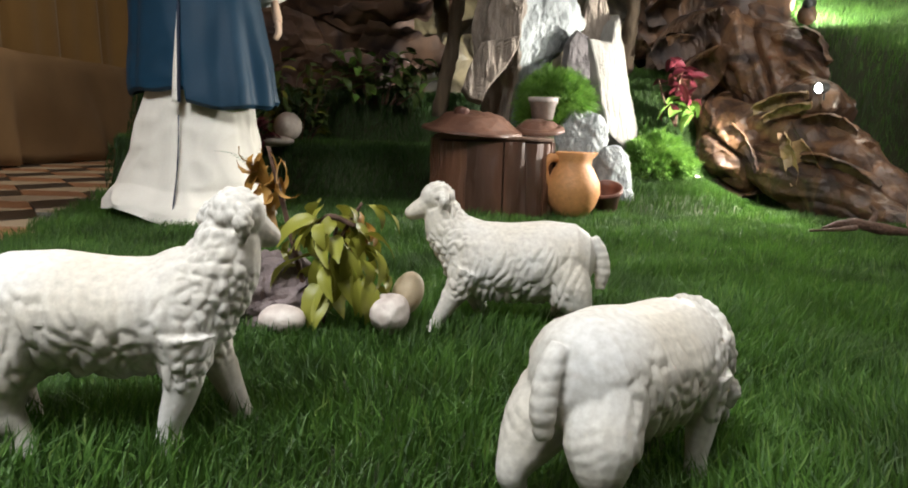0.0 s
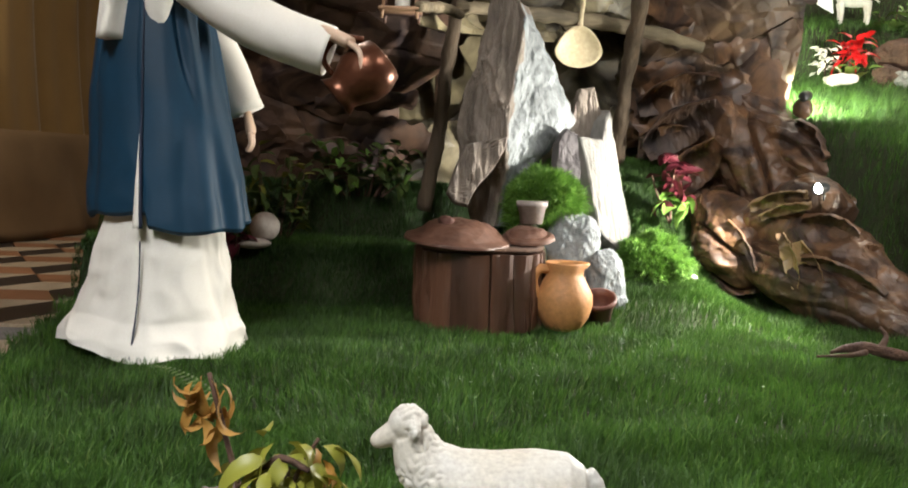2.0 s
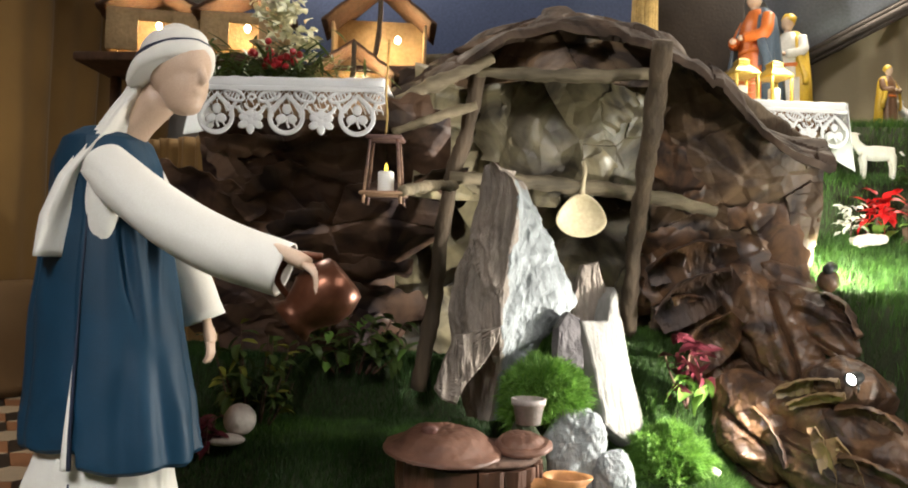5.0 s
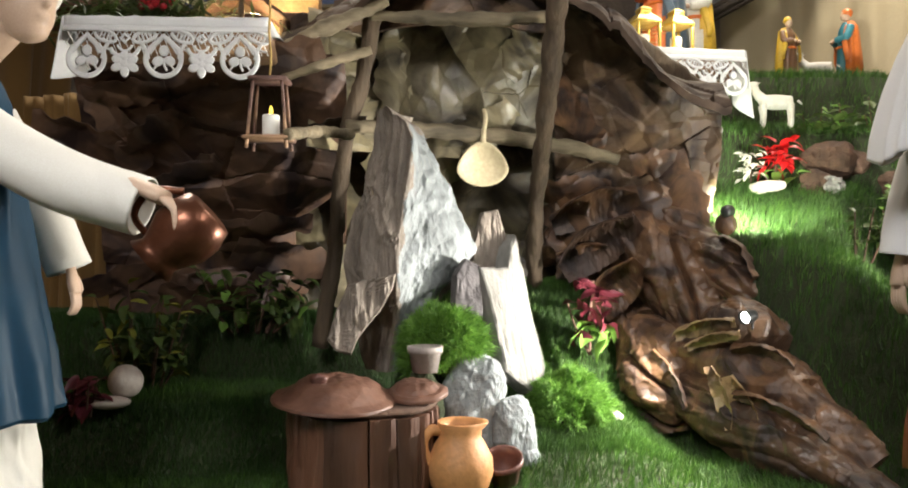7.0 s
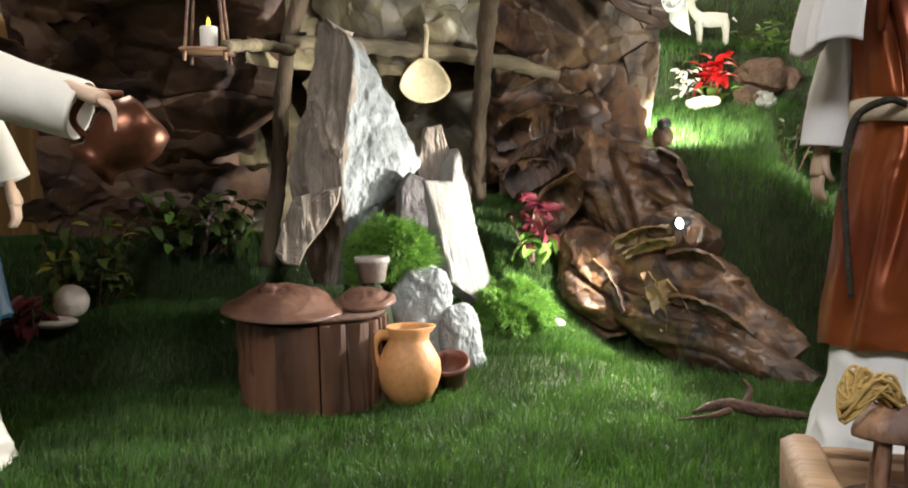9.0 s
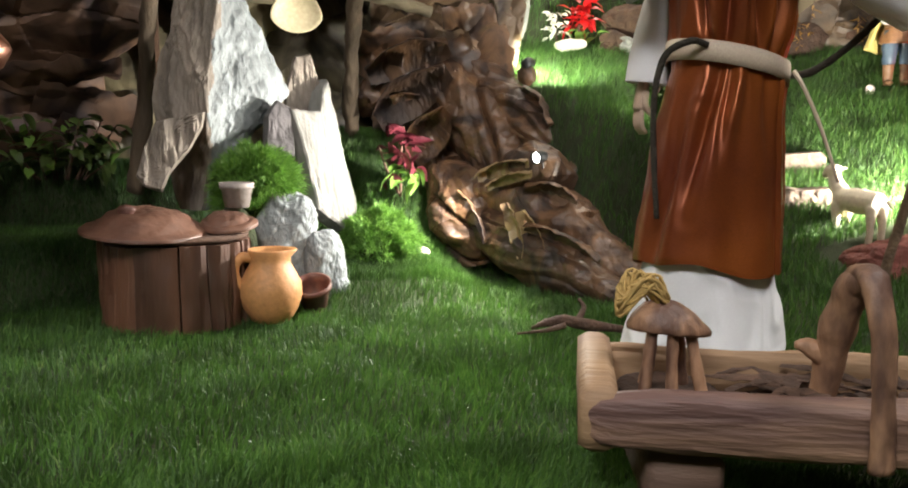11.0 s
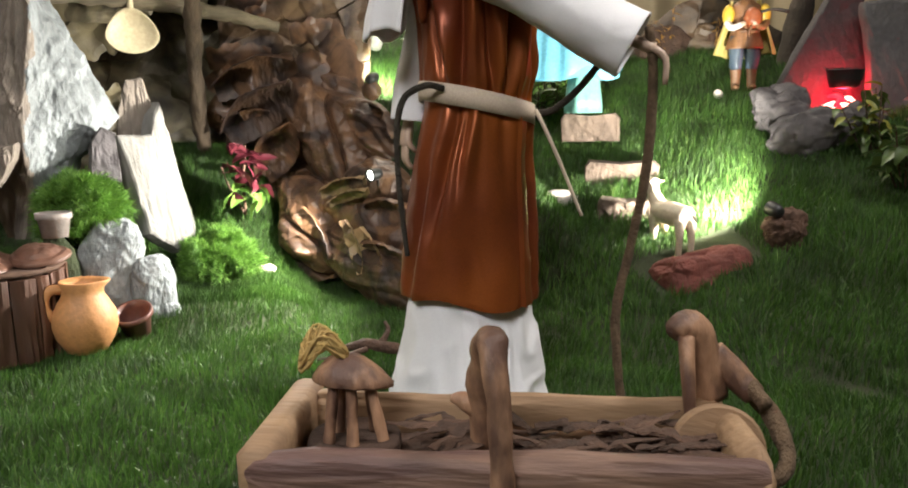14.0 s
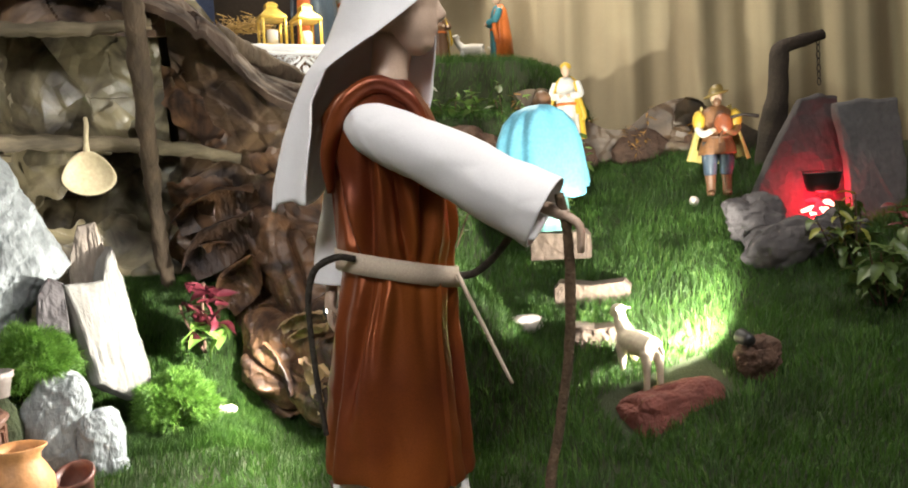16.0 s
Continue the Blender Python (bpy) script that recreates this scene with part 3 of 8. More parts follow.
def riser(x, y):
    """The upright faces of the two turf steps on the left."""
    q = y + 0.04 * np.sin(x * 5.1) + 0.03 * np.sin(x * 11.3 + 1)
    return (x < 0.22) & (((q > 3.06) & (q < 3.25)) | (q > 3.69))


def scatter(x0, x1, y0, y1, keep=None):
    def place(r, n):
        x, y = r.uniform(x0, x1, n), r.uniform(y0, y1, n)
        ok = (x > lawn_left(y) + 0.02 + 0.03 * np.sin(y * 23)) & ~bare(x, y)
        if keep is not None:
            ok &= keep(x, y)
        return x[ok], y[ok]

    return place


blades("lawn_grass", 155000, scatter(-1.15, 1.35, 0.35, 1.75), (0.035, 0.06), (0.0018, 0.0032), GRASS, "dense green lawn of fine upright blades", 1)
blades("lawn_grass", 135000, scatter(-1.7, 2.4, 1.75, 3.75, lambda x, y: (behind(x, y) < 0.05) & ~riser(x, y)), (0.035, 0.058), (0.0022, 0.0038), GRASS, "dense green lawn of fine upright blades", 2)
# Darker blades on the risers stand in for shade.
blades("terrace_grass", 170000, scatter(-1.9, 0.4, 3.0, 4.3, riser), (0.024, 0.045), (0.0025, 0.004), SHADED_GRASS, "turf step faces beneath the rock wall, coloured darker for shade", 3)
blades("bank_grass", 60000, scatter(0.2, 1.1, 3.12, 4.05), (0.035, 0.06), (0.002, 0.0035), GRASS, "bright green turf tufts between the stones", 4)
blades("slope_grass", 170000, scatter(1.15, 3.9, 1.75, 5.3, lambda x, y: behind(x, y) >= 0.05), (0.04, 0.07), (0.0026, 0.0042), GRASS, "long green grass on the slope", 5, 0.5)
blades("lawn_grass", 30000, scatter(1.3, 3.4, 0.7, 1.8), (0.035, 0.058), (0.0024, 0.004), GRASS, "dense green lawn of fine upright blades", 6)

def clump(label, centre, radii, n, length, seed):
    """A rounded mossy tuft: a soft core and blades that spread from it on all sides."""
    r = np.random.default_rng(seed)
    t = thing("grass_clump", label, "grass", "rounded turf tufts", m=pose(*centre))
    g = Geo()
    v, f = blob((0, 0, 0), np.asarray(radii) * 0.72, 40, 26, 0.10, 9, seed)
    g.add(v, f, SOIL)
    part("core", g, t)
    d = r.normal(size=(n, 3))
    d[:, 2] = np.abs(d[:, 2]) - 0.55 * (r.random(n) < 0.4)
    d /= np.linalg.norm(d, axis=1)[:, None]
    bump = 0.95 + 0.28 * vnoise(d * 2.3, seed) + 0.20 * vnoise(d * 5.0, seed + 1) + 0.10 * vnoise(d * 11, seed + 2)
    base = d * np.asarray(radii) * (0.90 * bump)[:, None]
    comb = np.stack([vnoise(d * 4, seed + k) for k in (5, 6, 7)], 1)
    way = d * [1, 1, 0.6] + [0, 0, 0.6] + 0.9 * comb + r.normal(0, 0.55, (n, 3))
    way /= np.linalg.norm(way, axis=1)[:, None]
    l = (r.uniform(*length, n) * (0.9 + 0.6 * vnoise(d * 5, seed + 9)))[:, None]
    side = np.cross(way, r.normal(size=(n, 3)))
    side *= r.uniform(0.0008, 0.0015, n)[:, None] / (np.linalg.norm(side, axis=1)[:, None] + 1e-9)
    mid = base + way * l * 0.6
    tip = base + way * l - np.array([0, 0, 1]) * l * r.uniform(0.05, 0.4, n)[:, None]
    v = np.stack([base - side, base + side, mid + side, mid - side, tip], 1).reshape(-1, 3)
    i = np.arange(n)[:, None] * 5
    g = Geo()
    g.add(v, (i + np.array([[0, 1, 2, 3]])).tolist() + (i + np.array([[3, 2, 4]])).tolist(), TUFT)
    part("grass", g, t)["kind"] = "stuff"


clump("bright green rounded turf tuft behind the grey pot", (0.325, 3.20, 0.385), (0.150, 0.10, 0.150), 24000, (0.025, 0.060), 14)
clump("bright green rounded turf tuft beside the pale slab", (0.775, 3.34, 0.165), (0.145, 0.13, 0.135), 24000, (0.022, 0.055), 15)

# ---- sheep ----
def dense_rows(rows, n):
    r = np.array(rows, float)
    t = np.linspace(0, len(r) - 1, n)
    return np.stack([np.interp(t, np.arange(len(r)), r[:, k]) for k in range(r.shape[1])], 1)


def sheep(m, label, head_down=False, head_turn=0.0, cz=0.112, rz=0.058, step=1.0, hind=0.0, fore=0.0, tuck=0.0, reach=0.037):
    """A plaster sheep about 0.28 m long, facing +x; one mesh."""
    g = Geo()
    body = [(-0.116, 0.006, 0.016, 0.32), (-0.108, 0.006, 0.036, 0.66), (-0.088, 0.005, 0.052, 0.92), (-0.045, 0.002, 0.059, 1.02), (0.005, -0.002, 0.058, 1.0), (0.05, -0.001, 0.055, 0.99), (0.083, 0.002, 0.046, 0.84), (0.103, 0.006, 0.028, 0.50)]
    rings = []
    for x, dz, ry, k in dense_rows(body, 22):
        r = ring(0, 0, 0, ry, rz * k, 26)
        rings.append(np.stack([np.full(26, x), r[:, 0], cz + dz + r[:, 1]], 1))
    g.add(*loft(rings), PLASTER)
    if head_down:
        neck, (a, b) = [(0.075, 0, cz + 0.01), (0.115, 0, cz - 0.01), (0.138, 0, cz - 0.038)], ((0.145, 0, cz - 0.048), (0.168, 0, cz - 0.085))
    else:
        c, s = math.cos(head_turn), math.sin(head_turn)
        neck = [(0.064, 0, cz + 0.012), (0.096 - 0.5 * tuck, 0, cz + 0.040), (0.112 - tuck, 0, cz + 0.076)]
        a, b = (0.116 - tuck, 0, cz + 0.087), (0.116 - tuck + reach * c, reach * s, cz + 0.087 - 0.6 * reach)
    g.add(*tube(neck, [0.050, 0.037, 0.025], 18, 12), PLASTER)
    a, b = np.array(a), np.array(b)
    w = (b - a) / np.linalg.norm(b - a)
    g.add(*blob(a + (0, 0, 0.002), (0.0260, 0.0240, 0.0240), 16, 12), PLASTER)
    g.add(*tube([a - w * 0.004, a + (b - a) * 0.5 - (0, 0, 0.001), b], [0.020, 0.0165, 0.0120], 14, 10), PLASTER)
    g.add(*blob(b, (0.0118, 0.0118, 0.0108), 10, 8), PLASTER)
    side = np.cross(w, (0, 0, 1))
    side /= np.linalg.norm(side)
    for q in (-1, 1):
        g.add(*tube([a + side * q * 0.019 - w * 0.010 + (0, 0, 0.006), a + side * q * 0.028 - w * 0.014 - (0, 0, 0.008), a + side * q * 0.025 - w * 0.012 - (0, 0, 0.026)], [0.006, 0.0088, 0.004], 8, 8), PLASTER)
        g.add(*blob(a + side * q * 0.015 + w * 0.016 + (0, 0, 0.007), (0.004, 0.004, 0.003), 8, 6), PLASTER)
        g.add(*tube([(0.066, 0.028 * q, cz - 0.012), (0.074 + 0.012 * q * step + 0.5 * fore, 0.032 * q, cz * 0.52), (0.076 + 0.030 * q * step + fore, 0.032 * q, 0.020), (0.080 + 0.033 * q * step + fore, 0.032 * q, 0.0)], [0.031, 0.0165, 0.0105, 0.0135], 12, 14), PLASTER)
        g.add(*tube([(-0.064, 0.020 * q, cz + 0.012), (-0.084 + 0.4 * hind, 0.033 * q, cz * 0.64), (-0.088 - 0.010 * q + 0.8 * hind, 0.037 * q, cz * 0.34), (-0.080 - 0.012 * q + hind, 0.037 * q, 0.020), (-0.076 - 0.012 * q + hind, 0.037 * q, 0.0)], [0.034, 0.032, 0.0158, 0.0112, 0.0140], 14, 20), PLASTER)
    path = [(-0.112, 0, cz + 0.038), (-0.124, 0, cz + 0.020), (-0.130, 0, cz - 0.006), (-0.128, 0, cz - 0.036)]
    g.add(*tube(path, [0.0085, 0.0098, 0.0105, 0.0112, 0.0070], 12, 30), PLASTER)
    v, f, nr = fuse(g, "sheep", 0.0021, 3, 0.5)
    # Wool: hanging locks on the flanks, curls on the neck, smooth legs, face, rump and tail bands.
    x, z = v[:, 0], v[:, 2]
    face = sm(0.0, 0.012, (v - a) @ w + 0.004) * sm(0.05, 0.04, np.linalg.norm(v - (a + b) / 2, axis=1))
    wool = sm(cz - 0.062, cz - 0.045, z) * (1 - face) * (1 - 0.9 * sm(cz + 0.014, cz + 0.046, z) * (1 - sm(0.05, 0.075, x)))
    wool *= 1 - sm(0.080, 0.106, -x) * 0.9
    warp = np.stack([vnoise(v * 34, 1), vnoise(v * 34, 2), vnoise(v * 34, 3)], 1) * 0.4
    locks = knobs(np.stack([v[:, 0] * 74 + 22 * v[:, 2], v[:, 1] * 50, v[:, 2] * 26], 1) + 1.1 * warp, 3) * 1.6 - 0.8
    strands = ridged(np.stack([v[:, 0] * 170 + 60 * v[:, 2], v[:, 1] * 110, v[:, 2] * 34], 1) + 2 * warp, 1, 8)
    curls = knobs(v * [88, 88, 74] + 0.9 * warp, 5) * 1.6 - 0.8
    neckish = sm(0.052, 0.076, x)
    d = wool * (0.0021 * (locks * (1 - neckish) + 1.15 * curls * neckish) + 0.0006 * strands * (1 - neckish)) + 0.0003 * fbm(v * 50, 2)
    tail = sm(-0.112, -0.120, x) * sm(cz - 0.055, cz - 0.04, z)
    d += tail * 0.0009 * np.abs(np.sin((z - 8 * v[:, 1] ** 2) * 250))
    v = v + nr * d[:, None]
    hem = sm(cz - 0.022, cz - 0.046, z) * sm(cz - 0.066, cz - 0.050, z) * sm(0.085, 0.06, np.abs(x))
    v[:, 2] -= 0.007 * hem * (0.4 + 0.6 * np.clip(locks, -1, 1))
    g = Geo()
    g.add(v, f, PLASTER)
    ob = part("sheep_statue", g)
    ob.matrix_basis = m
    return tagged(ob, label, "statue", group="plaster sheep on the lawn")


sheep(pose(-0.292, 0.705, -0.002, 0, 0, 8) @ Matrix.Scale(1.04, 4), "white plaster sheep statue standing beside the leafy plant", head_turn=0.75, cz=0.116, rz=0.051, step=0.8, fore=0.002, tuck=0.010, reach=0.034)
sheep(pose(0.095, 1.185, -0.006, 0, 0, 178) @ Matrix.Scale(1.02, 4), "white plaster sheep statue with its head raised, standing on the lawn", cz=0.106, rz=0.058)
sheep(pose(0.174, 0.650, 0.002, 0, 0, 46) @ Matrix.Scale(0.92, 4), "white plaster sheep statue grazing with its head down", True, step=0.4, hind=-0.026)

# ---- stump with its lids, jug and pots ----
def stump():
    t = thing("tree_stump", "dark brown upright tree stump with split bark sides", "stump", m=pose(0.088, 2.94, 0) @ Matrix.Diagonal((1.07, 1.07, 1.0, 1)))
    g = Geo()
    g.add(*lathe([(0.192, 0), (0.190, 0.14), (0.186, 0.266), (0.01, 0.266)], 60, 0.02), BARK)
    part("trunk", g, t)
    q = random.Random(31)
    a = 0.0
    while a < 2 * math.pi - 0.08:
        w = min(q.choice((0.20, 0.28, 0.36, 0.46, 0.62)) * q.uniform(0.85, 1.15), 2 * math.pi - a)
        r0, out = 0.198 + q.uniform(-0.004, 0.008), q.uniform(0.0, 0.006)
        rings = []
        for z in np.linspace(0, 0.262 + q.uniform(-0.008, 0.004), 14):
            b = np.linspace(a + 0.012, a + w - 0.012, 9)
            bow = out * np.sin(np.linspace(0, math.pi, 9))
            p = np.stack([np.cos(b), np.sin(b), np.full(9, z)], 1)
            r = r0 + bow + 0.007 * ridged(p * [9, 9, 3], 3, 4) + 0.004 * fbm(p * [5, 5, 14], 3, 9) + 0.004 * (1 - z / 0.27)
            o = p * np.stack([r, r, np.ones(9)], 1)
            n = p[::-1] * [0.178, 0.178, 1]
            rings.append(np.concatenate([o, n]))
        g = Geo()
        g.add(*loft(rings), PLANK)
        part("bark_plank", g, t, angle=40)
        a += w
    g = Geo()
    g.add(*lathe([(0.20, 0.262), (0.206, 0.268), (0.206, 0.275), (0.19, 0.279), (0.02, 0.279)], 40, 0.03), BARK)
    part("cut_face", g, t, "paler sawn top of the stump")


stump()


def clay_dish(m, r, h, label, knob=True, mat=None, seed=1):
    """A lumpy round cover: a thin brim that spreads under a low dome."""
    t = thing("clay_dish", label, "clay dish", group="dishes on the stump", m=m)
    prof = dense_rows([(0.90 * r, 0.0), (r, 0.004), (r * 0.99, 0.013), (r * 0.86, 0.022), (r * 0.74, 0.46 * h), (r * 0.55, 0.78 * h), (r * 0.30, 0.96 * h), (0.004, h)], 36)
    v, f = lathe([tuple(p) for p in prof], 80)
    w = v * [14, 14, 10]
    v = v + np.stack([0.006 * fbm(w, 3, seed), 0.006 * fbm(w, 3, seed + 3), (0.007 * vnoise(v * [16, 16, 5], seed + 6) + 0.003 * fbm(v * 60, 2, seed)) * sm(0.008, 0.03, v[:, 2])], 1)
    g = Geo()
    g.add(v, f, mat or CLAY_BROWN)
    cover = part("cover", g, t)
    if knob:
        g = Geo()
        v, f = blob((-0.045, -0.045, h * 0.92), (0.026, 0.020, 0.020), 20, 14, 0.20, 9, 4)
        g.add(v, f, MAROON_CLAY)
        part("knob", g, cover)


clay_dish(pose(0.008, 2.86, 0.287, 5, 3, 0), 0.182, 0.078, "round brown clay dish with a worn rim lying on the stump")
clay_dish(pose(0.247, 2.91, 0.296, 11, -2, 0), 0.090, 0.046, "small flat brown clay dish lying on the stump", False, None, 7)


def jug():
    t = thing("clay_jug", "orange terracotta jug with a broad handle standing on grass", "jug", m=pose(0.374, 2.85, 0.0, 0, 0, 0))
    g = Geo()
    prof = [(0.052, 0), (0.062, 0.006), (0.085, 0.045), (0.098, 0.085), (0.095, 0.125), (0.075, 0.165), (0.062, 0.185), (0.060, 0.205), (0.068, 0.226), (0.066, 0.231), (0.056, 0.205), (0.057, 0.185), (0.07, 0.16), (0.02, 0.03)]
    v, f = lathe(prof, 40)
    k = sm(0.195, 0.23, v[:, 2]) * sm(0.7, 1.0, v[:, 0] / (np.hypot(v[:, 0], v[:, 1]) + 1e-6))
    v[:, 0] += 0.016 * k
    g.add(v, f, CLAY)
    part("body", g, t)
    g = Geo()
    g.add(*tube([(-0.058, -0.01, 0.205), (-0.088, -0.02, 0.207), (-0.108, -0.03, 0.180), (-0.104, -0.03, 0.145), (-0.088, -0.02, 0.115)], [0.012, 0.013, 0.013, 0.012, 0.014], 10, 22, flat=1.3), CLAY)
    part("handle", g, t)


jug()


def bowl():
    t = thing("clay_pot", "small brown clay pot tipped to one side on the grass", "pot", m=pose(0.515, 2.965, 0.016, 24, -8, 0))
    g = Geo()
    g.add(*lathe([(0.030, 0), (0.040, 0.003), (0.056, 0.075), (0.064, 0.078), (0.064, 0.094), (0.056, 0.094), (0.050, 0.07), (0.034, 0.01), (0.003, 0.009)], 32), MAROON_CLAY)
    part("body", g, t)
    return t


bowl()


def grey_pot():
    t = thing("grey_pot", "small grey flowerpot standing behind the stump", "pot", m=pose(0.268, 3.045, 0.345))
    g = Geo()
    g.add(*lathe([(0.040, 0), (0.050, 0.060), (0.056, 0.062), (0.057, 0.082), (0.051, 0.082), (0.046, 0.05), (0.003, 0.05)], 28), GREY_CLAY)
    part("body", g, t)


grey_pot()


def boulder(name, centre, radii, mat, label, seed, turn=(0, 0, 0), rough=0.10, freq=5, nu=40, nv=26, sharp=True, category="stone", group=""):
    g = Geo()
    v, f = blob((0, 0, 0), radii, nu * 2 if sharp else nu, nv * 2 if sharp else nv, rough * 0.4 if sharp else rough, freq, seed, sharp, turn)
    if sharp:
        w = v / (np.linalg.norm(v, axis=1)[:, None] + 1e-9)
        c = 0.75 * max(radii)
        v = v + w * (min(radii) * (0.9 * facet(v / c, seed, 1.3)[0] + 0.25 * facet(v / c * 3, seed + 4)[0]))[:, None]
    g.add(v, f, mat)
    ob = part(name, g, smooth=not sharp)
    ob.location = centre
    return tagged(ob, label, category, group)


boulder("stone_block", (0.258, 3.075, 0.150), (0.075, 0.055, 0.190), SOIL, "dark stone propping up the grey flowerpot", 3)


def rock(name, centre, radii, mat, label, seed, turn=(0, 0, 0), square=0.62):
    """A blocky stone: a squared lump with broken faces at three scales."""
    v, f = blob((0, 0, 0), (1, 1, 1), 120, 90)
    v = np.sign(v) * np.abs(v) ** square
    c = v * np.asarray(radii)
    n = v / (np.linalg.norm(v, axis=1)[:, None] + 1e-9)
    k = min(radii)
    d = 0.55 * k * facet(c / k * 0.8, seed, 1.2)[0] + 0.08 * k * facet(c / k * 3.0, seed + 3)[0] + 0.025 * k * fbm(c / k * 6, 3, seed + 5) + 0.012 * k * ridged(c / k * [9, 9, 4], 2, seed + 8)
    g = Geo()
    g.add(*moved((c + n * d[:, None], f), pose(0, 0, 0, *turn)), mat)
    ob = part(name, g, smooth=False)
    ob.location = centre
    return tagged(ob, label, "stone")


def slab(name, outline, depth, m, mat, label, seed, rough=0.012, cell=0.012, grain=0.0):
    """A flat stone: an outline in x and z, filled, with a split face and a ragged edge."""
    o = np.array(outline, float)
    c = o.mean(0)
    e = []
    for p, q in zip(o, np.roll(o, -1, 0)):
        k = max(2, int(np.linalg.norm(q - p) / cell))
        e += [p + (q - p) * i / k for i in range(k)]
    e = np.array(e)
    e = c + (e - c) * (1 + 0.03 * fbm(np.stack([e[:, 0] * 14, e[:, 1] * 14, 0 * e[:, 0]], 1), 3, seed))[:, None]
    rings = []
    for s, y, w in [(0.01 + 0.93 * i / 29, -0.5, 1) for i in range(30)] + [(0.985, -0.42, 0.8), (1.0, -0.2, 0.5), (1.01, 0.1, 0.5), (0.99, 0.4, 0.5), (0.9, 0.5, 1), (0.5, 0.5, 1), (0.02, 0.5, 1)]:
        p = c + (e - c) * s
        q = np.stack([p[:, 0], np.full(len(p), y * depth), p[:, 1]], 1)
        q[:, 1] += rough * w * (2.6 * facet(q * [11, 6, 6] + q[:, [2, 0, 1]] * [4, 0, 0], seed)[0] + 0.6 * facet(q * [30, 20, 18], seed + 3)[0] + 0.15 * ridged(q * [40, 20, 24], 2, seed))
        if grain:
            q[:, 1] += grain * w * (ridged(q * [46, 20, 5] + 0.4 * vnoise(q * 9, seed)[:, None], 3, seed + 6) + 0.5 * fbm(q * [30, 20, 22], 3, seed + 8))
        rings.append(q)
    g = Geo()
    g.add(*loft(rings), mat)
    ob = part(name, g, m=m, smooth=False)
    return tagged(ob, label, "stone")


def big_slate():
    """A tall wedge of slate: a dark split flank on one side, a pale bumpy face on the other."""
    levels = [(0.32, 0.06, 0.14, 0.24), (0.45, 0.03, 0.16, 0.28), (0.585, 0.012, 0.185, 0.315), (0.66, 0.000, 0.18, 0.385), (0.735, 0.000, 0.178, 0.448), (0.83, 0.018, 0.185, 0.412), (0.92, 0.045, 0.198, 0.370), (1.02, 0.070, 0.215, 0.318), (1.10, 0.092, 0.225, 0.275), (1.165, 0.105, 0.200, 0.235), (1.205, 0.112, 0.150, 0.190), (1.22, 0.118, 0.135, 0.155)]
    rows = dense_rows(levels, 170)
    rings = []
    for z, l, e, r in rows:
        k = (r - l) / 0.41
        lean = 0.05 * (z - 0.6)
        b = 0.06 * float(sm(0.66, 0.45, z))
        c = np.array([(l, 3.27 + lean + b), (l + 0.4 * (e - l), 3.20 + lean + b), (e, 3.16 + lean + b), (e + 0.35 * (r - e), 3.19 + 0.02 * k + lean + b), (e + 0.75 * (r - e), 3.24 + 0.03 * k + lean), (r, 3.29 + 0.04 * k + lean), (r - 0.01, 3.34 + 0.06 * k + lean), (l + 0.1, 3.42 + 0.06 * k)])
        pts = []
        for p, q in zip(c, np.roll(c, -1, 0)):
            pts += [p + (q - p) * i / 20 for i in range(20)]
        pts = np.array(pts)
        rings.append(np.stack([pts[:, 0], pts[:, 1], np.full(len(pts), z)], 1))
    v, f = loft(rings)
    mid = np.stack([v[:, 0] - 0.2, v[:, 1] - 3.33, 0 * v[:, 2]], 1)
    mid /= np.linalg.norm(mid, axis=1)[:, None] + 1e-6
    edge = np.interp(v[:, 2], [r[0] for r in rows], [r[2] for r in rows])
    flank = sm(0.03, -0.02, v[:, 0] - edge)
    split = ridged(v * [26, 26, 3.2] + 0.5 * vnoise(v * 7, 3)[:, None], 3, 5)
    pits = fbm(v * [24, 24, 20], 4, 6)
    d = 0.022 * facet(v * [9, 9, 5.5], 3)[0] + flank * (0.014 * split + 0.010 * facet(v * [30, 30, 6], 8)[0]) + (1 - flank) * (0.010 * pits + 0.007 * facet(v * [26, 26, 20], 5)[0])
    v = v + mid * d[:, None]
    g = Geo()
    cent = np.array([v[list(q)].mean(0) for q in f])
    edge = np.interp(cent[:, 2], [r[0] for r in rows], [r[2] for r in rows]) + 0.03 * vnoise(cent * [14, 14, 9], 4) + 0.012 * vnoise(cent * 40, 7)
    left = ((cent[:, 0] < edge) & (cent[:, 1] < 3.36)) | (cent[:, 2] > 1.16 + 0.04 * vnoise(cent * 20, 3))
    g.add(v, [q for q, k in zip(f, left) if not k], SLATE)
    g.add(v, [q for q, k in zip(f, left) if k], SLATE_BROWN)
    tagged(part("slate_rock", g, smooth=False), "tall pointed grey slate rock leaning against the bank", "stone")


big_slate()
slab("slate_rock", [(-0.045, 0.09), (0.005, 0.105), (0.105, 0.125), (0.095, 0.075), (0.055, 0.005), (0.012, -0.045), (-0.012, -0.075), (-0.035, -0.13), (-0.085, -0.115), (-0.112, -0.085), (-0.085, 0.0)], 0.09, pose(0.066, 3.08, 0.528, -6, 0, 4), SLATE_BROWN, "small brown slate leaning against the larger rock", 6, 0.006, grain=0.010)
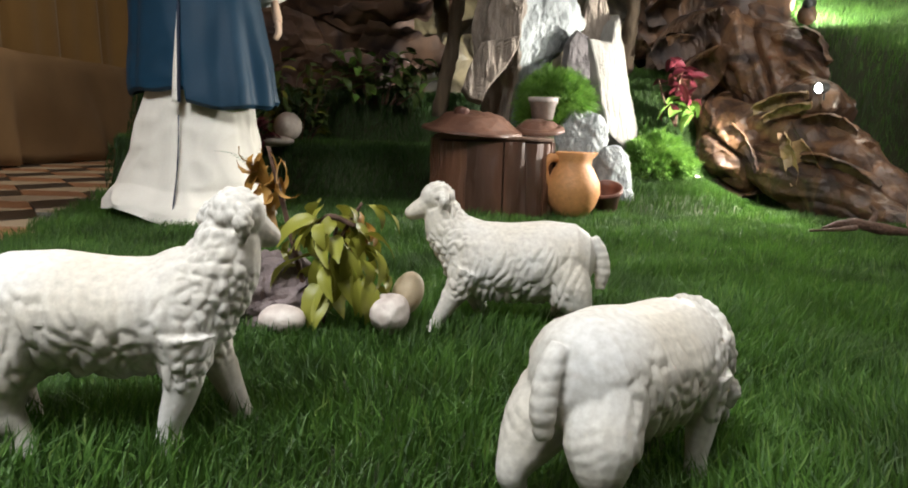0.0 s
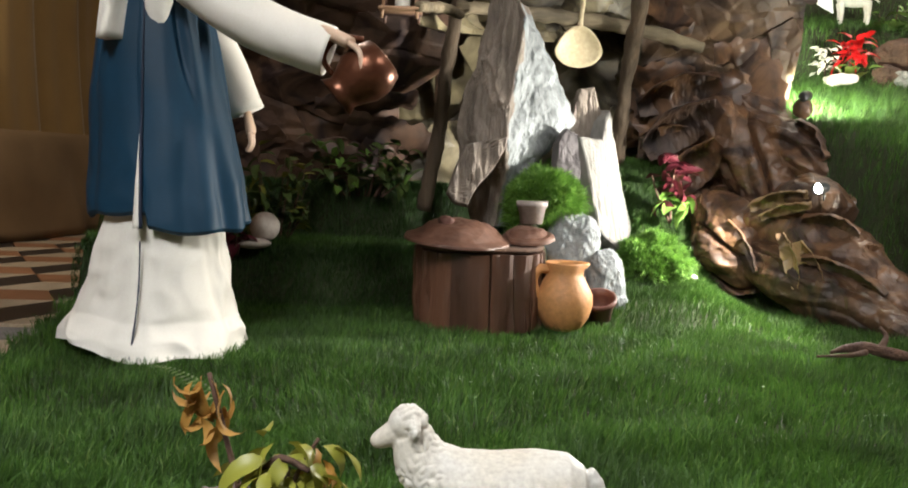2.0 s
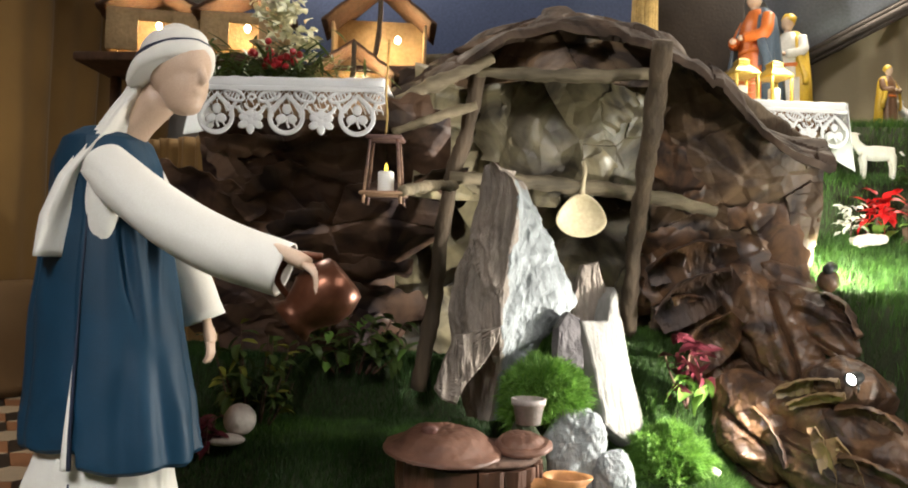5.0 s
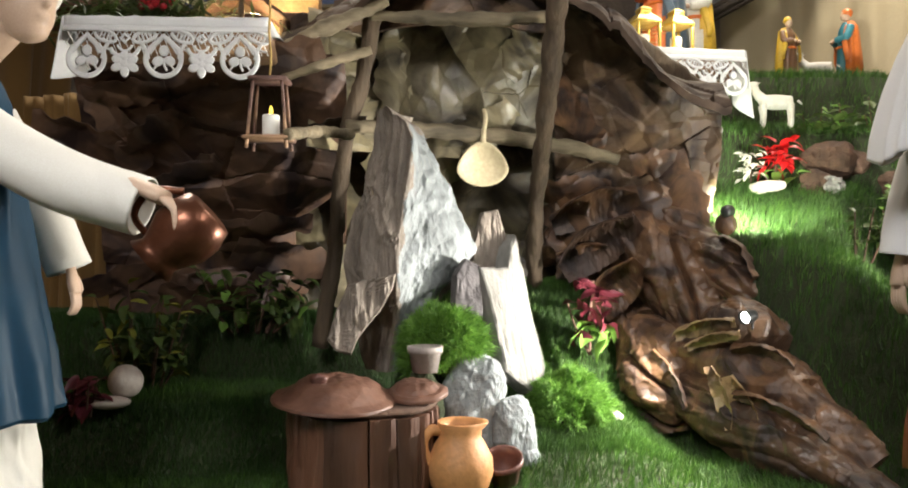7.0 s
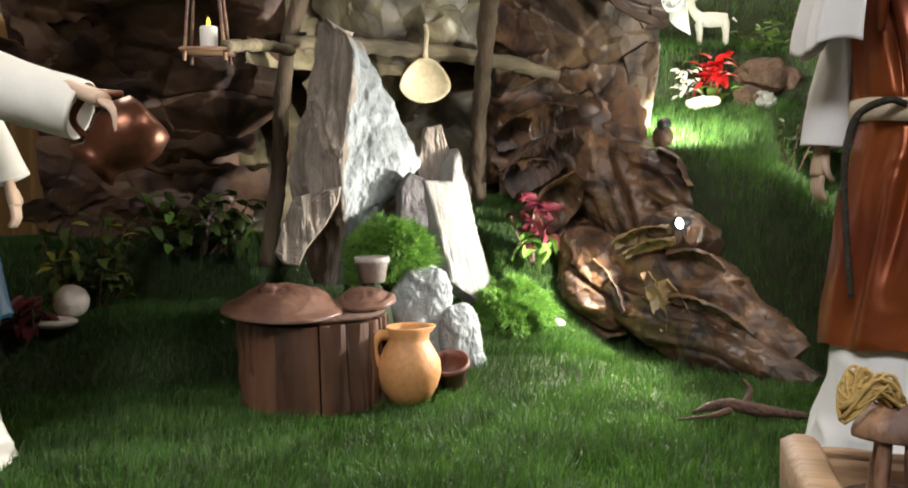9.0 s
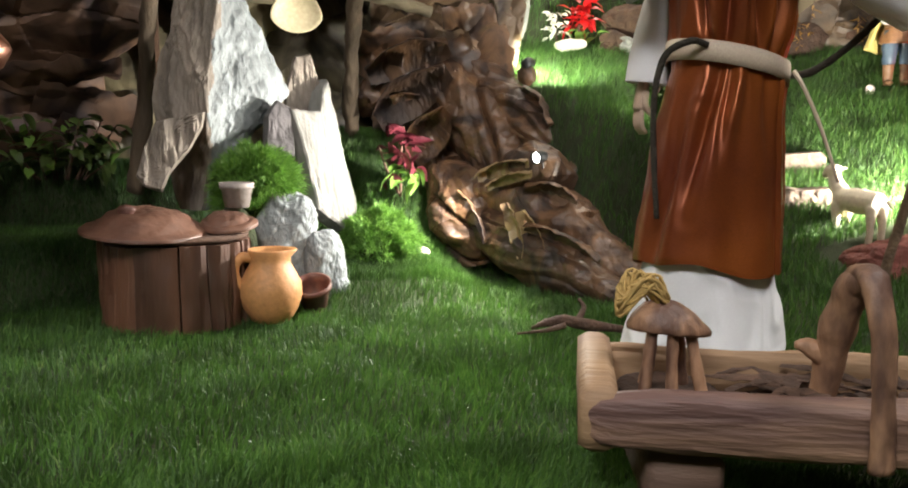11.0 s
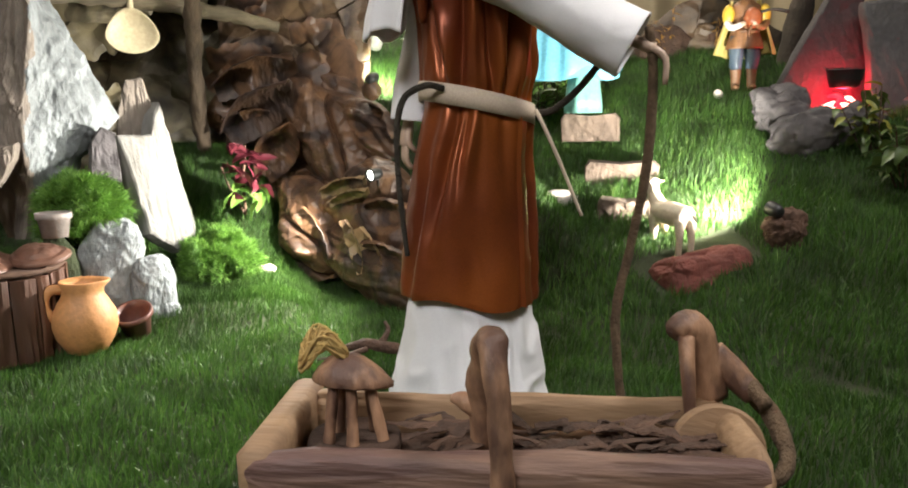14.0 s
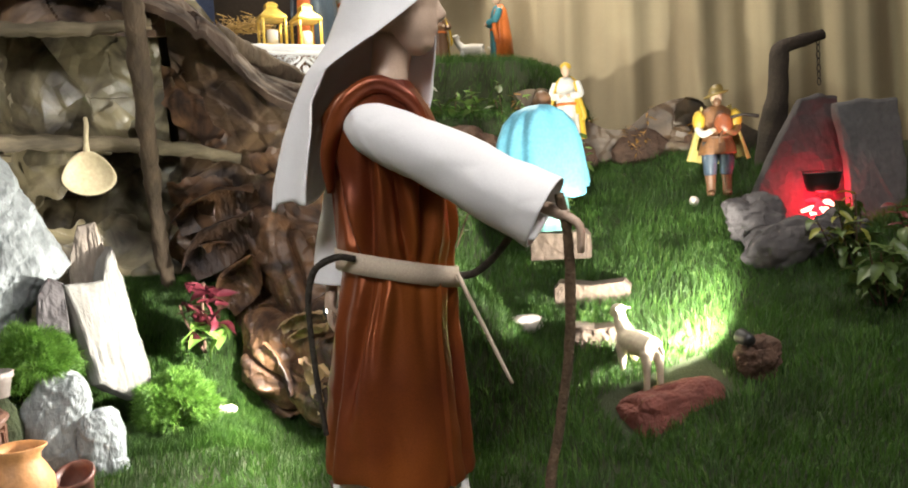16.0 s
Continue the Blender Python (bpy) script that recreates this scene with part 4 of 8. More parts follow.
rock("slate_rock", (0.408, 3.135, 0.175), (0.104, 0.075, 0.218), SLATE, "low pale grey slate standing behind the jug", 7, (-6, 9, 6))
rock("slate_rock", (0.560, 3.12, 0.105), (0.076, 0.066, 0.150), SLATE, "small blunt grey slate beside the tipped pot", 18, (-6, -4, 12))
slab("pale_slab", [(-0.131, 0.193), (-0.05, 0.197), (0.015, 0.20), (0.045, 0.275), (0.075, 0.315), (0.10, 0.19), (0.122, -0.04), (0.132, -0.185), (0.112, -0.235), (0.045, -0.25), (-0.03, -0.205), (-0.078, -0.17), (-0.10, 0.0)], 0.075, pose(0.553, 3.33, 0.475, -11, 0, 46), PALE_SLAB, "pale split slab leaning on the turf bank", 8, 0.005, grain=0.0035)
slab("slate_rock", [(-0.075, -0.12), (0.075, -0.12), (0.06, 0.0), (0.028, 0.125), (-0.03, 0.11), (-0.065, 0.0)], 0.06, pose(0.50, 3.44, 0.76, -8, 0, 10), SLATE_BROWN, "brown split slate wedged between two larger stones", 9, 0.006, grain=0.004)
slab("slate_rock", [(-0.05, -0.10), (0.05, -0.12), (0.045, 0.06), (0.0, 0.085), (-0.04, 0.03)], 0.06, pose(0.402, 3.25, 0.615, -10, 0, 20), HEARTH_SLATE, "small dark grey slate wedged between two larger stones", 19)

# ---- rock-paper wall and cave ----
def crumpled(name, fn, nu, nv, mat, label, amp, cell, seed, out, category="rock backdrop", fine=0.35, wrap=0.35, ledge=0.5, puff=0.0, long=0.0, skin=0.02):
    """A crumpled sheet: fn(u, v) gives the rough form, out the way the folds stand, cell the size of its faces."""
    g = Geo()
    v, f = sheet(fn, nu, nv)
    o = np.asarray(out, float)
    c = np.asarray(cell, float)
    bent = v + 0.12 * c * np.stack([vnoise(v / c * 0.8, seed + k) for k in (1, 2, 3)], 1)
    d, step = facet(bent / c, seed, 1.2)
    e, _ = facet(bent / c * 2.4, seed + 9)
    h, _ = facet(v / c * 5.5, seed + 14)
    w = ridged(bent / c * [2.6, 2.6, 2.0], 3, seed + 17)
    if long:
        d = 0.35 * d + 0.75 * crease(v, long, seed, 5)
    side = np.stack([vnoise(v / c, seed + k) for k in (20, 21, 22)], 1)
    v = v + o * (amp * (1.9 * d + 2 * ledge * step + 1.3 * fine * e + 0.22 * fine * h + puff * w))[:, None] + wrap * amp * side
    g.add(*thick((v, f), -skin * o), mat)
    return tagged(part(name, g, smooth=False), label, category)


WALL_L = crumpled("rock_wall", lambda u, v: np.stack([-1.08 + (0.74 + 0.24 * sm(0.42, 0.62, v)) * u + 0.06 * v, 3.95 - 0.62 * v**1.4 + 0.16 * u**3, 0.36 + 1.10 * v], 1), 180, 200, PAPER_DARK, "reddish brown crumpled paper rock wall below the lace cloth", 0.045, (0.30, 0.30, 0.17), 1, (0, -1, 0))
crumpled("rock_wall", lambda u, v: np.stack([-0.20 + 0.34 * u, 3.60 + 0.30 * u + 0.03 * v, 1.14 + 0.55 * v], 1), 70, 90, PAPER_GREY, "grey crumpled paper rock beside the shelter post", 0.030, (0.22, 0.22, 0.14), 31, (0, -1, 0))
WALL_C = crumpled("cave_wall", lambda u, v: np.stack([-0.55 + 1.96 * u, 4.16 + 0.05 * v - 0.42 * sm(0.747, 1, u), 0.30 + (1.62 - 0.55 * sm(0.70, 0.92, u)) * v], 1), 260, 190, PAPER_GREY, "grey brown crumpled paper rock forming the back of the shelter", 0.055, (0.32, 0.3, 0.28), 2, (0, -1, 0), ledge=0.2, long=2.6)


def roof_line(x):
    """The height of the shelter's arched roof."""
    u = (x + 0.30) / 1.72
    return 1.60 + 0.27 * np.sin(np.clip(u * 1.15, 0, 1) * 3.1) - 0.22 * sm(0.55, 1, u)


WALL_R = crumpled("rock_wall", lambda u, v: np.stack([0.80 + 0.66 * u, 3.90 - 0.10 * u - 0.26 * v**3 * (1 - 0.6 * u), 0.55 + (roof_line(0.80 + 0.66 * u) - 0.57) * v], 1), 140, 170, PAPER_RED, "brown crumpled paper rock beside the shelter", 0.050, (0.30, 0.28, 0.26), 17, (-0.2, -0.95, 0), ledge=0.35, long=3.4, fine=0.8)


def roof_form(u, v):
    q = np.stack([u * 9, v * 3, 0 * u], 1)
    torn = (1 - v) ** 6
    return np.stack([-0.30 + 1.72 * u, 3.42 + 0.80 * v + 0.05 * torn * vnoise(q * 1.6, 5), roof_line(-0.30 + 1.72 * u) + 0.10 * v - 0.10 * (1 - v) ** 5 + 0.05 * torn * vnoise(q, 8)], 1)


crumpled("cave_roof", roof_form, 240, 110, PAPER_ROOF, "brown crumpled paper rock roof over the shelter", 0.040, (0.34, 0.16, 0.14), 4, (0, -0.3, 0.95), ledge=0.25, fine=0.5, wrap=0.8, skin=0.03)
crumpled("rock_flap", lambda u, v: np.stack([0.02 + 0.75 * u, 3.84 - 0.05 * np.sin(3.1 * u) - 0.04 * v, 1.20 + 0.50 * v], 1), 150, 110, PAPER_GREY, "grey crumpled paper sheet hung inside the shelter", 0.050, (0.26, 0.3, 0.30), 41, (0, -1, 0), ledge=0.1, fine=0.4, long=4.6)
crumpled("rock_flap", lambda u, v: np.stack([-0.10 + 0.92 * u, 3.58 + 0.05 * np.sin(9 * u), 1.60 + (roof_line(-0.10 + 0.92 * u) - 1.60) * v], 1), 140, 40, PAPER_RED, "dark crumpled paper tucked under the shelter roof", 0.030, (0.20, 0.2, 0.12), 43, (0, -1, 0))


def patches(fn, n, size, mat, parent, seed, lift=0.02, u_range=(0, 1), v_range=(0, 1), name="fold", along=0.0, wide=(0.35, 0.6), loose=0.55, crumple=0.24):
    """Torn and folded sheets that overlap on a surface, each standing off at one edge."""
    q = np.random.default_rng(seed)
    for k in range(n):
        u, v = q.uniform(*u_range), q.uniform(*v_range)
        c, du, dv = (fn(np.array([u + a]), np.array([v + b]))[0] for a, b in ((0, 0), (0.01, 0), (0, 0.01)))
        e, f = du - c, dv - c
        nrm = np.cross(e, f)
        nrm /= np.linalg.norm(nrm) + 1e-9
        if nrm[1] > 0.2 or (abs(nrm[1]) < 0.2 and nrm[2] < 0):
            nrm = -nrm
        e = e / (np.linalg.norm(e) + 1e-9)
        f = np.cross(nrm, e)
        a = along + q.normal(0, loose)
        s, t = math.cos(a) * e + math.sin(a) * f, -math.sin(a) * e + math.cos(a) * f
        l = size * q.uniform(0.6, 1.4)
        w = l * q.uniform(*wide)
        curl, tip = q.uniform(-0.1, 0.2), q.uniform(0.1, 0.9)

        def form(x, y):
            x, y = x - 0.5, y - 0.5
            edge = 1 - 0.35 * np.abs(x) * 2 + 0.12 * np.sin(x * 17 + k) + 0.08 * np.sin(x * 31 + 2 * k)
            h = lift * (y + 0.35) * 1.6 + curl * w * np.cos(y * 2.6) - 0.8 * l * tip * 0.3 * x**2
            return c + s * (x * l)[:, None] + t * (y * w * edge)[:, None] + nrm * h[:, None]

        v_, f_ = sheet(form, 34, 22)
        v_ = v_ + nrm * (crumple * w * facet(v_ * (1.4 / w), seed + k)[0])[:, None]
        g = Geo()
        g.add(*thick((v_, f_), -0.003 * nrm), mat)
        part(name, g, parent, smooth=False)


def branch(points, radii, mat, label, category="branch", seed=0, rough=0.16, steps=26, group="", name="branch"):
    g = Geo()
    g.add(*tube(points, [0.88 * r for r in radii], 18, 2 * steps, 1.7 * rough, 24, seed), mat)
    return tagged(part(name, g), label, category, group)


patches(lambda u, v: np.stack([-1.08 + (0.74 + 0.24 * sm(0.42, 0.62, v)) * u + 0.06 * v, 3.90 - 0.62 * v**1.4 + 0.16 * u**3, 0.36 + 1.10 * v], 1), 12, 0.36, PAPER_DARK, WALL_L, 3, 0.02, along=0.1, wide=(0.3, 0.5))
patches(lambda u, v: np.stack([-0.10 + 1.2 * u, 4.09 + 0.0 * v, 0.50 + 0.75 * v], 1), 10, 0.42, PAPER_GREY, WALL_C, 5, 0.03, along=0.9, wide=(0.4, 0.7))
patches(lambda u, v: np.stack([0.80 + 0.68 * u, 3.85 - 0.10 * u, 0.62 + 0.86 * v - 0.2 * u * v], 1), 11, 0.32, PAPER_ROCK, WALL_R, 6, 0.03, along=-0.5, wide=(0.35, 0.6))
patches(lambda u, v: np.stack([0.06 + 0.62 * u, 3.80 + 0 * v, 1.24 + 0.34 * v], 1), 7, 0.34, PAPER_GREY, WALL_C, 12, 0.03, along=1.1, wide=(0.45, 0.7))


branch([(-0.16, 3.70, 0.35), (-0.10, 3.66, 0.75), (-0.05, 3.58, 1.15), (0.02, 3.55, 1.40), (0.08, 3.52, 1.72)], [0.040, 0.036, 0.036, 0.034, 0.038], DARK_WOOD, "crooked dark wooden post holding up the shelter roof", "post", 1, name="post", group="posts of the shelter")
branch([(0.718, 3.88, 0.56), (0.708, 3.74, 0.90), (0.722, 3.59, 1.19), (0.732, 3.46, 1.44), (0.742, 3.34, 1.70)], [0.036, 0.036, 0.038, 0.042, 0.044], DARK_WOOD, "straight dark wooden post holding up the shelter roof", "post", 2, name="post", group="posts of the shelter")
branch([(-0.04, 3.52, 1.20), (0.35, 3.62, 1.20), (0.75, 3.73, 1.17), (1.06, 3.82, 1.12)], [0.030, 0.034, 0.034, 0.028], RAIL_WOOD, "grey wooden rail across the shelter posts", "rail", 3, name="wooden_rail", group="rails of the shelter")
branch([(-0.16, 2.98, 1.09), (-0.08, 3.25, 1.14), (-0.02, 3.52, 1.17)], [0.020, 0.022, 0.022], RAIL_WOOD, "short grey wooden rail beside the candle", "rail", 4, name="wooden_rail", group="rails of the shelter")
branch([(0.05, 3.50, 1.62), (0.45, 3.48, 1.60), (0.78, 3.50, 1.62)], [0.024, 0.030, 0.026], RAIL_WOOD, "pale branch beneath the shelter roof", seed=5, group="roof branches")
branch([(-0.28, 3.40, 1.45), (-0.10, 3.42, 1.55), (0.12, 3.46, 1.66)], [0.024, 0.032, 0.024], RAIL_WOOD, "dark branch beneath the shelter roof", seed=6, group="roof branches")
branch([(-0.26, 3.42, 1.36), (-0.06, 3.45, 1.44), (0.06, 3.46, 1.48)], [0.018, 0.024, 0.018], RAIL_WOOD, "dark branch beneath the shelter roof", seed=7, group="roof branches")
branch([(1.0, 3.62, 1.62), (1.2, 3.70, 1.50), (1.42, 3.80, 1.40)], [0.040, 0.044, 0.040], DARK_WOOD, "thick dark log ending the shelter roof", seed=8, group="roof branches")


def ladle():
    t = thing("wooden_ladle", "pale wooden ladle hanging from the rail", "ladle", m=pose(0.485, 3.645, 1.075, 97, 0, 0))
    g = Geo()
    g.add(*lathe([(0.003, -0.030), (0.05, -0.026), (0.082, -0.010), (0.094, 0.010), (0.090, 0.012), (0.076, 0.0), (0.04, -0.012), (0.003, -0.015)], 32, 0.03), SPOON_WOOD)
    v = g.v[0]
    v[:, 0] *= 1.06 - 3.4 * np.clip(v[:, 1], -0.03, 0.1)
    v[:, 1] *= 0.94
    part("bowl", g, t)
    g = Geo()
    g.add(*tube([(0, 0.085, 0.006), (0.004, 0.135, 0.008), (0.010, 0.185, 0.004), (0.004, 0.215, -0.020)], [0.013, 0.009, 0.009, 0.008], 10, 16), SPOON_WOOD)
    part("handle", g, t)
    return t


ladle()


# ---- crumpled ridge on the right ----
RIDGE = thing("rock_ridge", "glossy brown crumpled paper ridge running down to the lawn", "rock backdrop")


def lobe(points, radii, seed, deep=0.026, flat=0.85):
    """A pillow of stiff crumpled paper along a line: long soft creases, then small sharp wrinkles."""
    n, steps = 140, 150
    path = smooth_path(points, steps)
    v, f = tube(points, [0.75 * radii[0], *radii, 0.6 * radii[-1]], n, steps, flat=flat)
    way = v - np.repeat(path, n, 0)
    way /= np.linalg.norm(way, axis=1)[:, None] + 1e-9
    e = np.asarray(points[-1], float) - np.asarray(points[0], float)
    e /= np.linalg.norm(e)
    turn = np.random.default_rng(seed).normal(size=3)
    e = e + 0.45 * turn / np.linalg.norm(turn)
    e /= np.linalg.norm(e)
    bent = v + 0.035 * np.stack([vnoise(v * 5, seed + k) for k in (1, 2, 3)], 1)
    thin = bent - e * 0.72 * (bent @ e)[:, None]
    d = 1.9 * deep * facet(thin * 6.5, seed + 5, 1.3)[0] + 1.35 * deep * facet(thin * 13 + 0.3 * vnoise(v * 9, seed)[:, None], seed + 6, 1.3)[0] + 0.42 * deep * facet(bent * 27, seed + 7, 1.3)[0] + 0.10 * deep * facet(bent * 60, seed + 9, 1.3)[0] - 1.2 * deep * np.exp(-((vnoise(thin * 4.6, seed + 17) / 0.05) ** 2))
    g = Geo()
    g.add(v + way * d[:, None], f, PAPER_ROCK)
    return part("fold", g, RIDGE, smooth=False)


lobe([(1.04, 3.90, 0.95), (1.15, 3.82, 0.82), (1.276, 3.76, 0.645), (1.36, 3.66, 0.47), (1.40, 3.58, 0.34)], [0.11, 0.17, 0.19, 0.16], 151, 0.032)
lobe([(1.13, 3.94, 0.99), (1.24, 3.85, 0.91), (1.39, 3.74, 0.755), (1.47, 3.60, 0.62), (1.56, 3.44, 0.46)], [0.08, 0.11, 0.12, 0.11], 162)
lobe([(1.10, 3.72, 0.44), (1.163, 3.66, 0.34), (1.218, 3.62, 0.225), (1.25, 3.58, 0.04)], [0.15, 0.20, 0.21, 0.18], 53, 0.030)
lobe([(1.24, 3.56, 0.38), (1.349, 3.46, 0.33), (1.492, 3.34, 0.27), (1.59, 3.18, 0.17), (1.70, 3.00, 0.04)], [0.12, 0.15, 0.15, 0.11], 54)
lobe([(1.22, 3.52, 0.24), (1.302, 3.42, 0.20), (1.426, 3.28, 0.115), (1.545, 3.08, 0.050), (1.67, 2.86, -0.03)], [0.12, 0.15, 0.14, 0.09], 55)
lobe([(1.30, 3.44, 0.46), (1.352, 3.40, 0.47), (1.431, 3.38, 0.455), (1.56, 3.36, 0.40)], [0.08, 0.11, 0.11], 56, 0.022)
lobe([(0.74, 3.98, 0.72), (0.85, 3.95, 0.79), (0.979, 3.92, 0.832), (1.118, 3.88, 0.902)], [0.08, 0.11, 0.08], 57)
lobe([(1.00, 3.94, 0.64), (1.05, 3.90, 0.54), (1.10, 3.84, 0.40), (1.18, 3.76, 0.30)], [0.12, 0.14, 0.13], 58)
lobe([(0.90, 4.02, 0.56), (0.98, 3.98, 0.64), (1.05, 3.94, 0.72), (1.12, 3.90, 0.82)], [0.12, 0.14, 0.11], 59)
lobe([(1.52, 3.66, 0.46), (1.58, 3.52, 0.36), (1.66, 3.34, 0.22), (1.78, 3.10, 0.02)], [0.12, 0.13, 0.11], 60)


def flap(a, b, wid, curl, seed, mat):
    """A torn strip of stiff paper, bent along its length."""
    a, b = np.array(a, float), np.array(b, float)
    t = (b - a) / np.linalg.norm(b - a)
    s = np.cross(t, (0.3, 0.5, 0.8))
    s /= np.linalg.norm(s)
    n = np.cross(s, t)

    def fn(u, v):
        w = wid * (0.35 + 0.65 * np.sin(np.clip(u * 3.0 + 0.1, 0, 3.14)))
        return a + (b - a) * u[:, None] + s * ((v - 0.5) * w)[:, None] + n * (curl * np.sin(u * 3.1) + 0.35 * wid * np.cos((v - 0.5) * 3))[:, None]

    v, f = sheet(fn, 34, 16)
    v = v + n * (0.022 * facet(v * 14, seed)[0] + 0.004 * ridged(v * 40, 2, seed))[:, None]
    g = Geo()
    g.add(*thick((v, f), 0.004 * n), mat)
    ob = part("fold", g, RIDGE, smooth=False)
    return ob


for k, (a, b, w, c) in enumerate((((1.284, 3.21, 0.30), (1.352, 3.15, 0.06), 0.10, 0.03), ((1.17, 3.40, 0.410), (1.335, 3.25, 0.475), 0.075, 0.015), ((1.20, 3.36, 0.375), (1.34, 3.22, 0.435), 0.06, 0.015), ((1.24, 3.25, 0.33), (1.29, 3.20, 0.12), 0.06, 0.02), ((0.80, 3.80, 0.705), (1.00, 3.74, 0.75), 0.05, 0.015), ((1.33, 3.28, 0.38), (1.50, 3.16, 0.33), 0.08, 0.03), ((1.10, 3.46, 0.36), (1.19, 3.36, 0.16), 0.05, 0.02), ((1.40, 3.60, 0.78), (1.47, 3.46, 0.62), 0.09, 0.03), ((1.30, 3.20, 0.23), (1.52, 2.98, 0.13), 0.07, 0.03))):
    flap(a, b, w, c, 70 + k, PAPER_TAN if k < 4 else PAPER_ROCK)
for k, (a, b, w) in enumerate((((0.78, 3.76, 0.82), (1.12, 3.68, 0.94), 0.20), ((0.82, 3.74, 0.62), (1.10, 3.62, 0.84), 0.22), ((0.96, 3.68, 0.46), (1.08, 3.58, 0.68), 0.18))):
    flap(a, b, w, 0.03, 90 + k, PAPER_DARK if k % 2 else PAPER_ROCK)


g = Geo()
v, f = blob((0, 0, 0), (0.036, 0.032, 0.036), 60, 40, 0.05, 8, 3)
v = v + v / (np.linalg.norm(v, axis=1)[:, None] + 1e-9) * (0.035 * facet(v * 20, 5)[0])[:, None]
g.add(v, f, PAPER_ROCK)
part("fold", g, RIDGE, smooth=False, m=pose(1.425, 3.56, 0.835))


def spotlight(eye, target, label):
    m = look(eye, target) @ Matrix.Scale(0.66, 4)
    t = thing("garden_spotlight", label, "spotlight", group="spotlights in the grass", m=m)
    g = Geo()
    g.add(*lathe([(0.012, 0.075), (0.026, 0.070), (0.034, 0.045), (0.038, 0.0), (0.038, -0.012), (0.033, -0.012), (0.030, 0.02), (0.004, 0.02)], 24), BLACK_METAL)
    housing = part("housing", g, t)
    g = Geo()
    g.add(*lathe([(0.030, 0.004), (0.030, 0.007), (0.004, 0.009)], 24), glowing("lit_lamp_glass", (1.0, 0.98, 0.92), 25))
    part("lens", g, housing, "glowing glass lens")
    g = Geo()
    g.add(*tube([(0, 0, 0.05), (0, -0.04, 0.05), (0, -0.075, 0.045)], [0.006, 0.006, 0.005], 8, 8), BLACK_METAL)
    part("stake", g, t)


spotlight((1.350, 3.19, 0.505), (0.62, 2.75, 0.38), "black garden spotlight, lit, set among the crumpled paper rocks")
spotlight((1.43, 3.56, 0.885), (1.95, 4.25, 0.98), "black garden spotlight, lit, at the head of the paper ridge")
spotlight((2.607, 2.50, 0.400), (2.56, 3.10, 0.52), "black garden spotlight, lit, beside the brick step")

# ---- clothed figures ----
def folds(n, amp, phase, seed):
    return lambda a: 1 + amp * np.sin(n * a + phase) + 0.6 * amp * np.sin((n * 2 - 1) * a + 2 * phase + seed) + 0.4 * amp * np.sin((n + 3) * a + seed)


def drape(g, mat, rows, steps, seed, count=220, slit=None, lift=None, crush=0.0, pleats=()):
    """A hanging garment with sharp gathers and broad waves: rows of (x, y, z, rx, ry, gathers, waves)."""
    rows = dense(rows, steps)
    a = np.linspace(0, 2 * math.pi, count, endpoint=False)
    rings, inner = [], []
    for x, y, z, rx, ry, fine, broad in rows:
        p = np.stack([np.cos(a), np.sin(a), np.full(count, z)], 1)
        w = a + 0.22 * vnoise(p * [1.5, 1.5, 5], seed)
        q = np.stack([np.cos(w), np.sin(w), np.full(count, z)], 1)
        k = 1 + 0.085 * fine * (0.8 - 1.8 * np.sqrt(vnoise(q * [2.3, 2.3, 3.0], seed + 1) ** 2 + 0.003)) + 0.10 * broad * (0.7 - 1.8 * np.sqrt(vnoise(q * [1.25, 1.25, 1.6], seed + 2) ** 2 + 0.006)) + 0.045 * fine * (0.6 - 1.8 * np.sqrt(vnoise((q + 0.25 * np.stack([vnoise(q * [1, 1, 6], seed + 7), vnoise(q * [1, 1, 6], seed + 8), 0 * a], 1)) * [4.6, 4.6, 2.0], seed + 6) ** 2 + 0.002)) + 0.012 * vnoise(q * [2.5, 2.5, 9], seed + 5)
        if slit is not None:
            d = (a - slit[0] + math.pi) % (2 * math.pi) - math.pi
            k = k + slit[1] * np.where(d > 0, np.exp(-d / 0.5), 0)
        for at, slant, deep, wide, mid, reach in pleats:
            d = (a - at - slant * (z - mid) + math.pi) % (2 * math.pi) - math.pi
            fade = math.exp(-(((z - mid) / reach) ** 2))
            k = k - deep * fade * (np.exp(-((d / wide) ** 2)) - 0.55 * np.exp(-(((d - 1.9 * wide) / (1.3 * wide)) ** 2)))
        if crush:
            c = p * [2.2, 2.2, 13] + 0.7 * vnoise(p * [2, 2, 8], seed + 11)[:, None]
            k = k + crush * (0.5 - 1.6 * np.abs(vnoise(c, seed + 12))) * (0.35 + 0.65 * broad)
        h = np.full(count, z) if lift is None else z + lift(a, z)
        rings.append(np.stack([x + rx * k * np.cos(a), y + ry * k * np.sin(a), h], 1))
        inner.append(np.stack([x + (rx * k - 0.005) * np.cos(a), y + (ry * k - 0.005) * np.sin(a), h], 1))
    g.add(*loft(inner + rings[::-1], cap=False), mat)


